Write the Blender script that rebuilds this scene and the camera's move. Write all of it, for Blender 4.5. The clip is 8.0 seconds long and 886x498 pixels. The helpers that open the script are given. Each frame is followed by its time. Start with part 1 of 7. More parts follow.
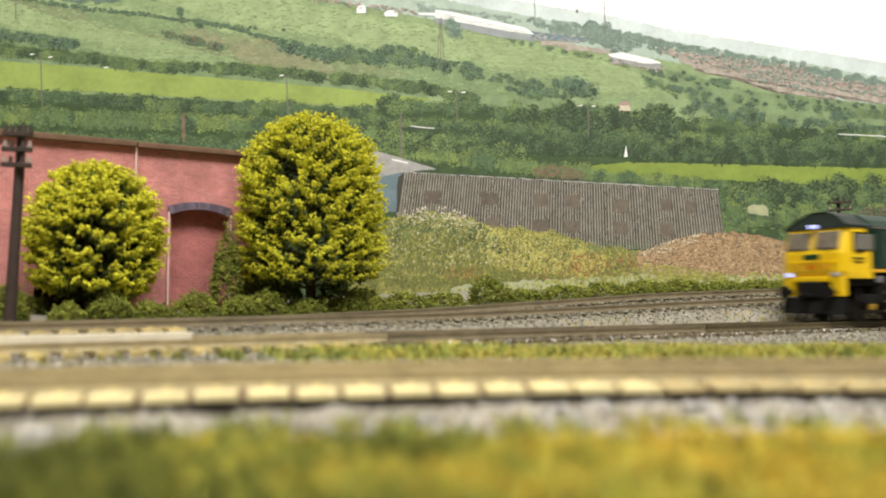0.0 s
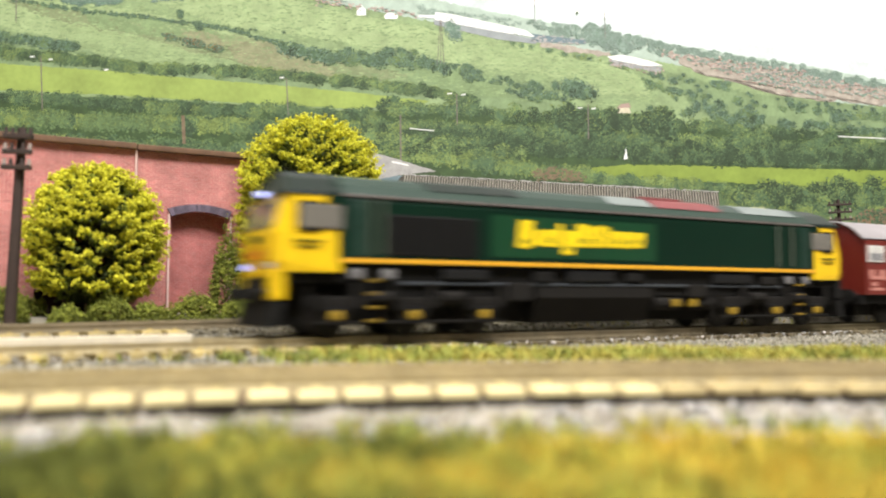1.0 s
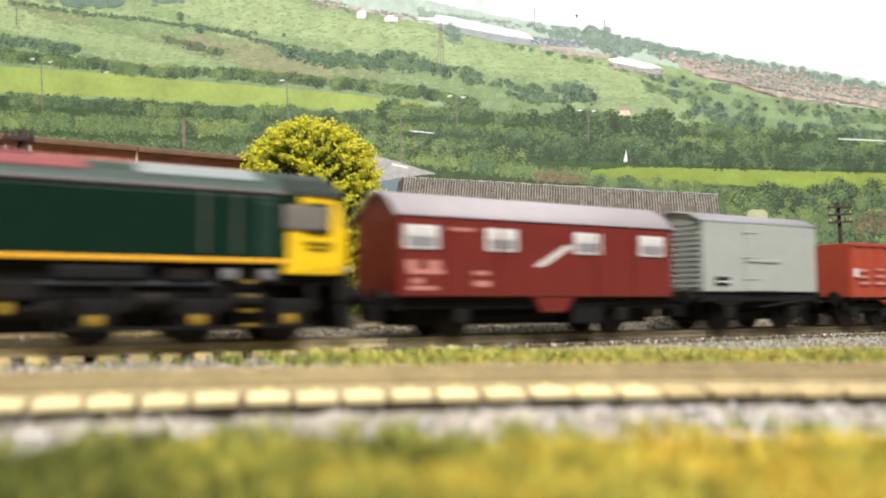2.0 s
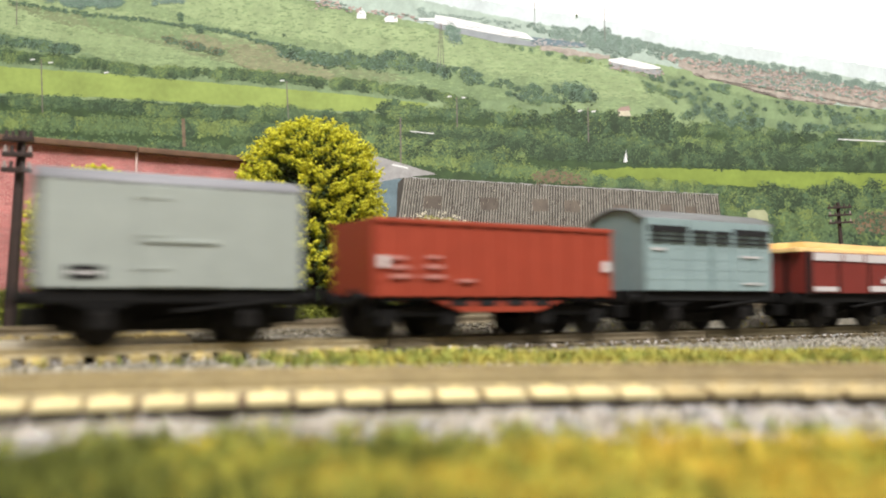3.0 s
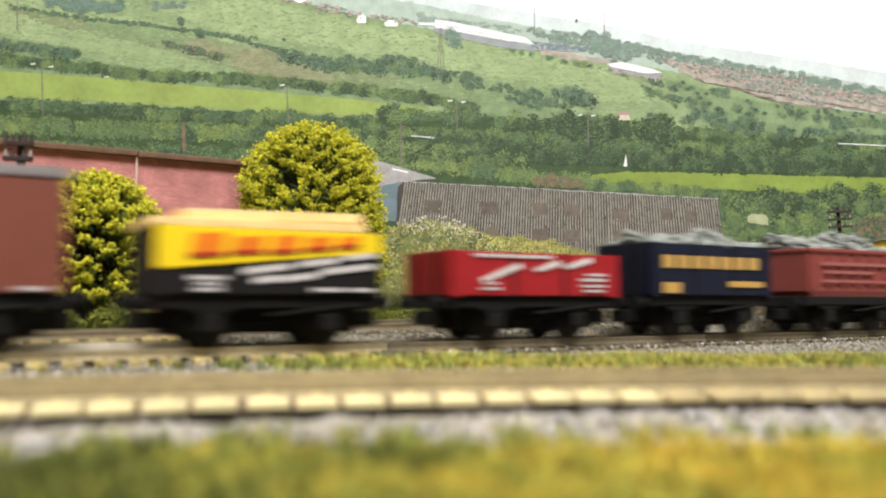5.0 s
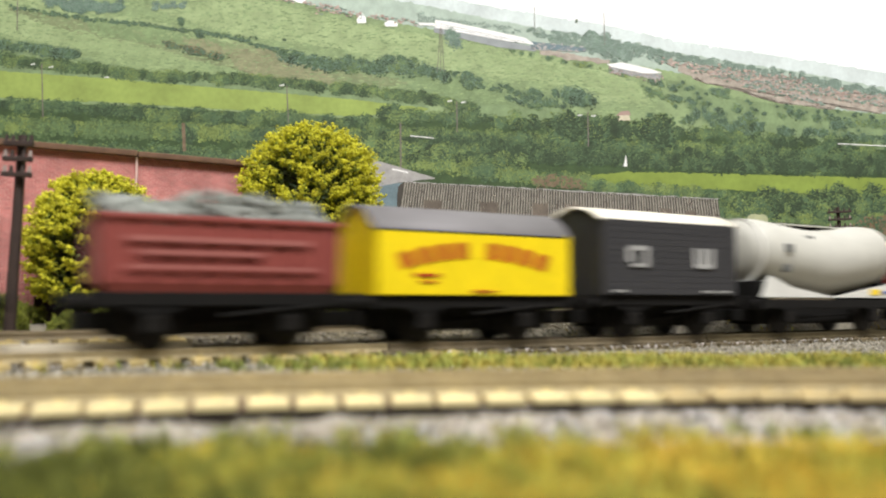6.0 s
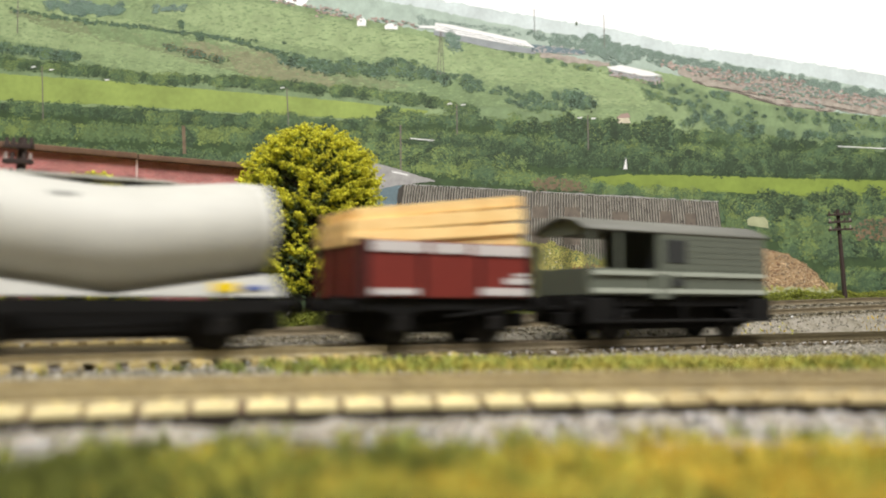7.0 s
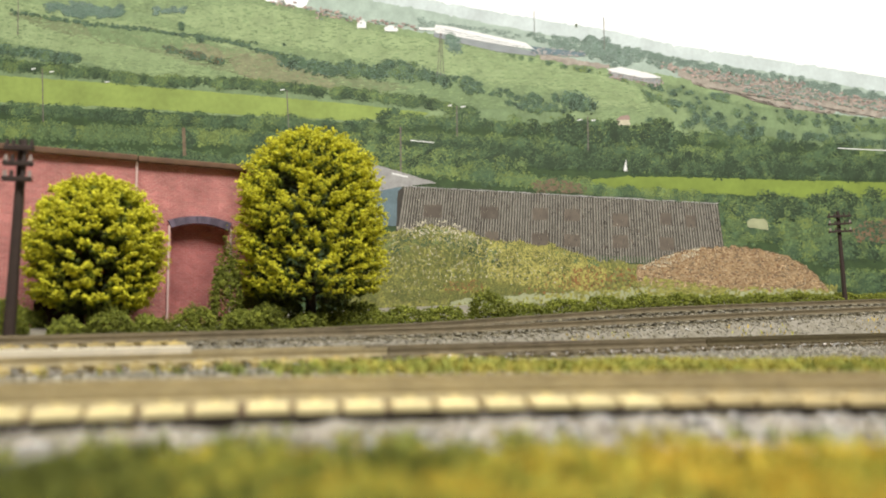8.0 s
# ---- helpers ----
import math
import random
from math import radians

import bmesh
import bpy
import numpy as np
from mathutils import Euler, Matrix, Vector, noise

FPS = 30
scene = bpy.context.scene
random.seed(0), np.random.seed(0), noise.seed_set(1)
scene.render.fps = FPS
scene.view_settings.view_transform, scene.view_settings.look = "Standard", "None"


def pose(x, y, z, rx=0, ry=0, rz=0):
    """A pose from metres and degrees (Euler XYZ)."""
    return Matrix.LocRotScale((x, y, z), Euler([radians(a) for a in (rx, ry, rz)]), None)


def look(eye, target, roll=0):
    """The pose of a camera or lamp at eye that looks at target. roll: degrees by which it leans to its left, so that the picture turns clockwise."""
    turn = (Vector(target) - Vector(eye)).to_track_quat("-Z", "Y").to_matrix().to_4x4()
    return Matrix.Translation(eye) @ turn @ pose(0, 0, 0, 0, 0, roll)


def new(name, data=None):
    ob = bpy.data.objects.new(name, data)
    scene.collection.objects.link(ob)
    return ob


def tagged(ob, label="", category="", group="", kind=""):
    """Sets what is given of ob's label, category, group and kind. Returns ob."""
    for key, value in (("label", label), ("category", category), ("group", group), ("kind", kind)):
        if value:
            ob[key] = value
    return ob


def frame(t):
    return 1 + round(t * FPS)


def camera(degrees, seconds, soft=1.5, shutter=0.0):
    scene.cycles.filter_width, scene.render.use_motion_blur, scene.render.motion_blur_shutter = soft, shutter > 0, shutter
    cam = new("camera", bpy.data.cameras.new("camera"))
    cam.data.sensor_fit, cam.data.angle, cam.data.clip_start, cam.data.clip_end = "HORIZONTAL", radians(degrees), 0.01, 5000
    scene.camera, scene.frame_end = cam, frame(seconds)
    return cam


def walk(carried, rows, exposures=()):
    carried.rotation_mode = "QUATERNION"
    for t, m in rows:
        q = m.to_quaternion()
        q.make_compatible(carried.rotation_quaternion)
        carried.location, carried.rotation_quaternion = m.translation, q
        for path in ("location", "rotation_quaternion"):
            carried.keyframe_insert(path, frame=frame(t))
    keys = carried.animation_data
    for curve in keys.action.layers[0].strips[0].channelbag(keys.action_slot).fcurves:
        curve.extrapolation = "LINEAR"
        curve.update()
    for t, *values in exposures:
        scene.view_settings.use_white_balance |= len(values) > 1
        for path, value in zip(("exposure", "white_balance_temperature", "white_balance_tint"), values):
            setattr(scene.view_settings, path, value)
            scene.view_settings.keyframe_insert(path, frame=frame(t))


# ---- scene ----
from mathutils import geometry

# Model railway in 4 mm scale. x runs along the main line, y away from the viewer, z up.
K = 1 / 76.2          # one prototype metre on the model
RAIL = 0.0045         # rail top of the main line
LINE = 0.2526         # centre of the main line

# ---- camera ----
cam = camera(56.8, 8.0, soft=1.9, shutter=0.65)
EYE = Vector((0, 0, 0.0173))
HEADING = 29.72


def gaze(pitch):
    a, b = radians(HEADING), radians(pitch)
    way = Vector((math.sin(a) * math.cos(b), math.cos(a) * math.cos(b), math.sin(b)))
    return look(EYE, EYE + way)


walk(cam, [(t, gaze(3.18 + d)) for t, d in (
    (0.0, 0.0), (0.5, 0.045), (1.0, 0.155), (1.5, 0.295), (2.2, 0.325), (3.0, 0.355), (3.5, 0.443), (4.0, 0.561),
    (4.5, 0.640), (5.2, 0.645), (6.0, 0.660), (6.5, 0.735), (7.0, 0.838), (7.5, 0.945), (8.0, 0.968))],
     exposures=[(0.0, 0.06, 6500, 10), (0.5, 0.08, 6500, 10.5), (1.0, 0.41, 6350, 12), (1.5, 0.44, 6250, 15), (3.0, 0.23, 6250, 14.5), (3.5, 0.22, 6250, 14.5), (4.5, 0.17, 6250, 13.5), (5.8, 0.09, 6250, 13), (6.5, -0.02, 6250, 12.5), (7.3, -0.06, 6300, 12), (8.0, -0.04, 6400, 10.5)])
cam.data.dof.use_dof = True
cam.data.dof.focus_distance = 0.50
cam.data.dof.aperture_fstop = 12.6

# ---- light ----
world = bpy.data.worlds.new("room")
scene.world = world
world.use_nodes = True
world.node_tree.nodes["Background"].inputs[0].default_value = (1.0, 0.97, 0.92, 1)
world.node_tree.nodes["Background"].inputs[1].default_value = 0.25


def ceiling_lamp(x, y, z, w, h, watts, aim):
    data = bpy.data.lights.new("lamp_glow", "AREA")
    data.shape, data.size, data.size_y, data.energy, data.color = "RECTANGLE", w, h, watts, (1.0, 0.97, 0.92)
    ob = new("lamp_glow", data)
    ob.matrix_world = look((x, y, z), aim)
    return ob


ceiling_lamp(0.0, -0.42, 1.35, 1.4, 0.4, 46, (0.2, 0.35, 0))


# ---- materials ----
def srgb(r, g, b):
    return tuple((v / 255 / 12.92) if v < 10 else ((v / 255 + 0.055) / 1.055) ** 2.4 for v in (r, g, b))


def mat(name, colour, rough=0.6, metal=0.0, var=0.25, size=0.004, bump=0.15, tint=None, island=0.0, each=0.0, coat=0.0):
    """A surface with a base colour, blotches of var at size metres, finer grain, and random shade by island or by object."""
    m = bpy.data.materials.new(name)
    m.use_nodes = True
    nt = m.node_tree
    n, l = nt.nodes, nt.links
    sh = n["Principled BSDF"]
    sh.inputs["Roughness"].default_value, sh.inputs["Metallic"].default_value = rough, metal
    sh.inputs["Coat Weight"].default_value = coat
    co = n.new("ShaderNodeTexCoord")
    big, fine = n.new("ShaderNodeTexNoise"), n.new("ShaderNodeTexNoise")
    big.inputs["Scale"].default_value, big.inputs["Detail"].default_value = 1 / size, 4
    fine.inputs["Scale"].default_value, fine.inputs["Detail"].default_value = 7 / size, 3
    for a in (big, fine):
        l.new(co.outputs["Object"], a.inputs["Vector"])
    mix = n.new("ShaderNodeMix")
    mix.data_type = "RGBA"
    t = tint or tuple(v * 0.55 for v in colour)
    mix.inputs["A"].default_value, mix.inputs["B"].default_value = (*colour, 1), (*t, 1)
    ramp = n.new("ShaderNodeMapRange")
    ramp.inputs["From Min"].default_value, ramp.inputs["From Max"].default_value = 0.35, 0.75
    ramp.inputs["To Max"].default_value = min(1.0, var * 2)
    l.new(big.outputs["Fac"], ramp.inputs["Value"])
    l.new(ramp.outputs["Result"], mix.inputs["Factor"])
    out = mix.outputs["Result"]
    spread = island or each
    hsv = n.new("ShaderNodeHueSaturation")
    mr = n.new("ShaderNodeMapRange")
    if spread:
        src = n.new("ShaderNodeNewGeometry") if island else n.new("ShaderNodeObjectInfo")
        l.new(src.outputs["Random Per Island" if island else "Random"], mr.inputs["Value"])
    else:
        l.new(fine.outputs["Fac"], mr.inputs["Value"])
        spread = var * 0.6
    mr.inputs["To Min"].default_value, mr.inputs["To Max"].default_value = 1 - spread, 1 + spread
    l.new(mr.outputs["Result"], hsv.inputs["Value"])
    l.new(out, hsv.inputs["Color"])
    l.new(hsv.outputs["Color"], sh.inputs["Base Color"])
    if bump:
        b = n.new("ShaderNodeBump")
        b.inputs["Strength"].default_value, b.inputs["Distance"].default_value = bump, size * 0.1
        l.new(fine.outputs["Fac"], b.inputs["Height"])
        l.new(b.outputs["Normal"], sh.inputs["Normal"])
    return m


# ---- building helpers ----
def mesh_of(name, bm, material):
    me = bpy.data.meshes.new(name)
    bm.to_mesh(me)
    bm.free()
    me.materials.append(material)
    return me


def part(name, bm, material=None, parent=None, label="", m=None):
    """One mesh object from a bmesh or a mesh, under a thing or a part."""
    me = mesh_of(name, bm, material) if isinstance(bm, bmesh.types.BMesh) else bm
    ob = new(name, me)
    ob.parent = parent
    if m is not None:
        ob.matrix_basis = m
    return tagged(ob, label)


def piece_mesh(name, verts, faces, material):
    me = bpy.data.meshes.new(name)
    me.from_pydata(verts, [], faces)
    me.materials.append(material)
    return me


def box(x0, x1, y0, y1, z0, z1, bevel=0.0, bm=None, turn=None):
    """A box, with rounded edges where bevel is given; added to bm if there is one."""
    b = bmesh.new()
    bmesh.ops.create_cube(b, size=1)
    c, s = Vector(((x0 + x1) / 2, (y0 + y1) / 2, (z0 + z1) / 2)), Matrix.Diagonal((abs(x1 - x0), abs(y1 - y0), abs(z1 - z0), 1))
    b.transform(Matrix.Translation(c) @ (turn or Matrix()) @ s)
    if bevel:
        bmesh.ops.bevel(b, geom=b.edges[:], offset=bevel, segments=2, affect="EDGES", profile=0.6)
    return join(bm, b)


def join(bm, b):
    if bm is None:
        return b
    me = bpy.data.meshes.new("tmp")
    b.to_mesh(me)
    b.free()
    bm.from_mesh(me)
    bpy.data.meshes.remove(me)
    return bm


def rod(a, b, r, bm=None, sides=10, r2=None):
    a, b = Vector(a), Vector(b)
    t = bmesh.new()
    bmesh.ops.create_cone(t, cap_ends=True, segments=sides, radius1=r, radius2=r if r2 is None else r2, depth=(b - a).length)
    t.transform(Matrix.Translation((a + b) / 2) @ (b - a).to_track_quat("Z", "Y").to_matrix().to_4x4())
    return join(bm, t)


def prism(pts, y0, y1, bm=None):
    """An outline in x and z, pushed from y0 to y1."""
    t = bmesh.new()
    a = [t.verts.new((x, y0, z)) for x, z in pts]
    b = [t.verts.new((x, y1, z)) for x, z in pts]
    k = len(pts)
    t.faces.new(a)
    t.faces.new(b[::-1])
    for i in range(k):
        t.faces.new((a[i], b[i], b[(i + 1) % k], a[(i + 1) % k]))
    bmesh.ops.recalc_face_normals(t, faces=t.faces[:])
    bmesh.ops.triangulate(t, faces=[f for f in t.faces if len(f.verts) > 4])
    return join(bm, t)


def loft(sections, bm=None, cap=True):
    """A skin over closed sections with equal numbers of points."""
    t = bmesh.new()
    rings = [[t.verts.new(p) for p in s] for s in sections]
    k = len(rings[0])
    for r0, r1 in zip(rings, rings[1:]):
        for i in range(k):
            t.faces.new((r0[i], r0[(i + 1) % k], r1[(i + 1) % k], r1[i]))
    if cap:
        t.faces.new(rings[0][::-1])
        t.faces.new(rings[-1])
    bmesh.ops.recalc_face_normals(t, faces=t.faces[:])
    return join(bm, t)


def smooth(ob, on=True):
    ob.data.shade_smooth() if on else ob.data.shade_flat()
    return ob


def clumps(points, sizes, rng, flat=1.0):
    """Verts and faces of many small uneven eight-sided lumps."""
    n = len(points)
    base = np.array([(1, 0, 0), (0, 1, 0), (-1, 0, 0), (0, -1, 0), (0, 0, 1), (0, 0, -1)], float)
    tri = np.array([(0, 1, 4), (1, 2, 4), (2, 3, 4), (3, 0, 4), (1, 0, 5), (2, 1, 5), (3, 2, 5), (0, 3, 5)])
    a = rng.uniform(0, 6.283, n)
    tilt = rng.uniform(-0.9, 0.9, n)
    v = base[None] * rng.uniform(0.45, 1.25, (n, 6, 1)) * np.asarray(sizes)[:, None, None]
    v[:, :, 2] *= flat
    c, s = np.cos(tilt)[:, None], np.sin(tilt)[:, None]
    y, z = v[:, :, 1] * c - v[:, :, 2] * s, v[:, :, 1] * s + v[:, :, 2] * c
    c, s = np.cos(a)[:, None], np.sin(a)[:, None]
    v = np.stack([v[:, :, 0] * c - y * s, v[:, :, 0] * s + y * c, z], 2) + np.asarray(points)[:, None, :]
    f = tri[None] + (np.arange(n) * 6)[:, None, None]
    return v.reshape(-1, 3), f.reshape(-1, 3)


def bulk(name, v, f, material, parent=None, label=""):
    """One mesh from arrays of corners and triangles."""
    me = bpy.data.meshes.new(name)
    me.vertices.add(len(v))
    me.vertices.foreach_set("co", np.ascontiguousarray(v, dtype=np.float32).ravel())
    k = f.shape[1]
    me.loops.add(f.size)
    me.loops.foreach_set("vertex_index", np.ascontiguousarray(f, dtype=np.int32).ravel())
    me.polygons.add(len(f))
    me.polygons.foreach_set("loop_start", np.arange(0, f.size, k, dtype=np.int32))
    me.update(calc_edges=True)
    me.validate()
    me.materials.append(material)
    ob = new(name, me)
    ob.parent = parent
    return tagged(ob, label)


def thing(name, label, category, m=None, group="", kind=""):
    ob = new(name)
    ob.empty_display_size = 0.01
    if m is not None:
        ob.matrix_basis = m
    return tagged(ob, label, category, group, kind)


# ---- the printed panorama behind the layout ----
PAPER = dict(rough=0.75, bump=0.0)
P = {k: mat("print_" + k, srgb(*c), var=v, size=s, island=i, **PAPER) for k, c, v, s, i in (
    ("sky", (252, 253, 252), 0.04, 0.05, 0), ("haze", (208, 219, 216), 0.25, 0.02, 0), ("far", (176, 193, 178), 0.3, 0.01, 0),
    ("hill", (145, 166, 118), 0.42, 0.014, 0), ("pale", (162, 181, 130), 0.35, 0.014, 0), ("rough", (140, 152, 110), 0.5, 0.015, 0),
    ("bright", (150, 169, 86), 0.3, 0.03, 0), ("meadow", (136, 156, 66), 0.3, 0.03, 0), ("mid", (130, 152, 108), 0.4, 0.014, 0),
    ("wood", (66, 88, 50), 0.5, 0.008, 0), ("leaf_dark", (72, 95, 66), 0.3, 0.01, 0.4), ("leaf", (96, 119, 75), 0.3, 0.01, 0.35),
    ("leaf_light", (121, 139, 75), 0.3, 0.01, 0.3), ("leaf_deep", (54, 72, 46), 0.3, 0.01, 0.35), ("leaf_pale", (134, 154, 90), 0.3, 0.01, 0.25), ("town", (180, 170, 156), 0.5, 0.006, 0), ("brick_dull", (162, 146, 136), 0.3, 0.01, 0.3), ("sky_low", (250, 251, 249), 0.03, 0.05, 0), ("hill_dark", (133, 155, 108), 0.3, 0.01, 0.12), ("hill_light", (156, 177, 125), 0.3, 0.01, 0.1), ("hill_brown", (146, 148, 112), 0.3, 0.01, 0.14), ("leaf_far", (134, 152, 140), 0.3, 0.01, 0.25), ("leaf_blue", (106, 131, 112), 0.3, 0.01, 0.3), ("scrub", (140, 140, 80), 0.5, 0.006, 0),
    ("weed", (156, 154, 76), 0.3, 0.01, 0.35), ("weed_yellow", (186, 178, 96), 0.3, 0.01, 0.25), ("weed_dark", (112, 117, 60), 0.3, 0.01, 0.3),
    ("weed_white", (214, 206, 178), 0.2, 0.01, 0.2), ("weed_rust", (150, 104, 62), 0.3, 0.01, 0.3), ("soil", (180, 150, 110), 0.45, 0.004, 0),
    ("soil_bit", (206, 180, 142), 0.3, 0.01, 0.4), ("soil_dark", (132, 98, 68), 0.3, 0.01, 0.3), ("mist", (176, 180, 140), 0.3, 0.01, 0),
    ("brick", (180, 154, 142), 0.3, 0.01, 0.35), ("white", (240, 240, 236), 0.1, 0.01, 0), ("slate", (172, 170, 166), 0.3, 0.006, 0),
    ("shed_blue", (112, 132, 138), 0.3, 0.01, 0), ("barn", (152, 147, 134), 0.4, 0.006, 0.22), ("barn_dark", (74, 69, 61), 0.4, 0.006, 0.2),
    ("barn_patch", (108, 98, 86), 0.4, 0.006, 0.2), ("grey", (150, 156, 156), 0.2, 0.01, 0), ("pole", (120, 112, 104), 0.2, 0.01, 0),
    ("bank", (130, 112, 88), 0.5, 0.006, 0))}
UNIT = 0.64 / 1450
PRINT_RNG = np.random.default_rng(11)
backscene = thing("backscene", "flat printed countryside panorama board behind the railway layout", "backdrop",
                  Matrix.Rotation(radians(-HEADING), 4, "Z") @ Matrix.Translation((0, 0.64, 0)), kind="structure")
_b = box(-0.62, 0.47, 0.0, 0.006, -0.02, 0.40)
part("board", _b, P["sky"], backscene, "white sky of the printed panorama")


def ragged(pts, wild=0.0):
    """An outline with more corners, shifted a little."""
    out = []
    for (x0, z0), (x1, z1) in zip(pts, pts[1:] + pts[:1]):
        k = max(1, int(math.hypot(x1 - x0, z1 - z0) / (6 * UNIT)))
        for i in range(k):
            s = i / k
            out.append((x0 + (x1 - x0) * s + PRINT_RNG.normal(0, wild) * UNIT, z0 + (z1 - z0) * s + PRINT_RNG.normal(0, wild) * UNIT))
    return out


DABS = {}
TONES = ["leaf_deep", "leaf_dark", "leaf", "leaf_light", "leaf_pale"]


def dab(key, layer, x, z, rx, rz, deep=None):
    """Many small printed flecks at once: arrays of places and half sizes."""
    x, z = np.atleast_1d(x), np.atleast_1d(z)
    n = len(x)
    ang = np.linspace(0, 2 * np.pi, 5, endpoint=False)[None] + PRINT_RNG.uniform(0, 1, (n, 1))
    r = PRINT_RNG.uniform(0.55, 1.25, (n, 5))
    px = x[:, None] + np.cos(ang) * r * np.broadcast_to(rx, (n,))[:, None]
    pz = z[:, None] + np.sin(ang) * r * np.broadcast_to(rz, (n,))[:, None]
    deep = PRINT_RNG.uniform(0, 0.00006, n) if deep is None else np.asarray(deep)
    py = np.broadcast_to((-0.00003 * layer - deep)[:, None], (n, 5))
    DABS.setdefault(key, []).append(np.stack([px, py, pz], 2))


def feather(key, layer, pts, reach=4.0):
    """Small strokes along an outline, so that one printed area melts into the next."""
    for (x0, z0), (x1, z1) in zip(pts, pts[1:] + pts[:1]):
        n = max(2, int(math.hypot(x1 - x0, z1 - z0) / (1.6 * UNIT)))
        k = PRINT_RNG.uniform(0, 1, n)
        d = PRINT_RNG.normal(0, reach * 0.45, (2, n)) * UNIT
        dab(key, layer, x0 + (x1 - x0) * k + d[0] * 2, z0 + (z1 - z0) * k + d[1], PRINT_RNG.uniform(2, 6, n) * UNIT, PRINT_RNG.uniform(0.7, 1.8, n) * UNIT)


def patch(name, key, layer, pts, wild=0.8, label=""):
    """A printed area on the board; a higher layer lies over a lower one."""
    bm = bmesh.new()
    y = -0.00003 * layer
    bm.faces.new([bm.verts.new((x, y, z)) for x, z in (ragged(list(pts), wild) if wild else pts)])
    bmesh.ops.triangulate(bm, faces=bm.faces[:])
    for f in bm.faces:
        if f.normal.y > 0:
            f.normal_flip()
    return part(name, bm, P[key], backscene, label)


def foliage(path, trees, r, layer, tones=("leaf_dark", "leaf", "leaf_light"), tall=1.0, spread=0.3):
    """A hedge or wood along a path of board places: each tree is dark below, lit above."""
    path = np.array(path)
    seg = np.hypot(*np.diff(path, axis=0).T)
    cum = np.concatenate([[0], np.cumsum(seg)])
    d = PRINT_RNG.uniform(0, cum[-1], trees)
    cx, cz = np.interp(d, cum, path[:, 0]), np.interp(d, cum, path[:, 1])
    cz = cz + PRINT_RNG.normal(0, spread, trees) * r
    rr = r * PRINT_RNG.uniform(0.6, 1.35, trees)
    rank = np.argsort(np.argsort(-(cz - rr * 0.5))) / trees * 0.00006
    shift = PRINT_RNG.choice([-1, 0, 0, 0, 1], trees)
    for step in (-1, 0, 1):
        k = np.flatnonzero(shift == step)
        if not len(k):
            continue
        tone = [TONES[min(len(TONES) - 1, max(0, TONES.index(n) + step))] if n in TONES else n for n in tones]
        x0, z0, q, y0 = cx[k], cz[k], rr[k], rank[k]
        dab(tone[0], layer, x0, z0, q * 0.72, q * tall * 0.72, y0)
        for i, (key, m, lift, low, reach) in enumerate(((tone[0], 30, -0.12, 0.17, 1.12), (tone[1], 52, 0.06, 0.10, 1.08), (tone[2], 30, 0.26, 0.07, 0.9))):
            a, u = PRINT_RNG.uniform(0, 6.283, (len(k), m)), np.sqrt(PRINT_RNG.uniform(0, 1, (len(k), m))) * reach
            x = x0[:, None] + (np.cos(a) * u - 0.12 * i) * q[:, None]
            z = z0[:, None] + (np.sin(a) * u * 0.85 + lift) * q[:, None] * tall
            s = np.repeat(q, m) * low * PRINT_RNG.uniform(0.5, 1.3, len(k) * m)
            dab(key, layer, x.ravel(), z.ravel(), s, s * 0.8, np.repeat(y0 + 0.0000003 * (i + 1), m))


def fill(poly, count, key, layer, size, aspect=1.0):
    """Flecks spread over a printed area."""
    xs, zs = [p[0] for p in poly], [p[1] for p in poly]
    x, z = PRINT_RNG.uniform(min(xs), max(xs), count * 3), PRINT_RNG.uniform(min(zs), max(zs), count * 3)
    inside = np.zeros(len(x), bool)
    for (x0, z0), (x1, z1) in zip(poly, poly[1:] + poly[:1]):
        if z0 != z1:
            inside ^= ((z0 > z) != (z1 > z)) & (x < (x1 - x0) * (z - z0) / (z1 - z0) + x0)
    x, z = x[inside][:count], z[inside][:count]
    s = size * UNIT * PRINT_RNG.uniform(0.5, 1.4, len(x))
    dab(key, layer, x, z, s, s * aspect)


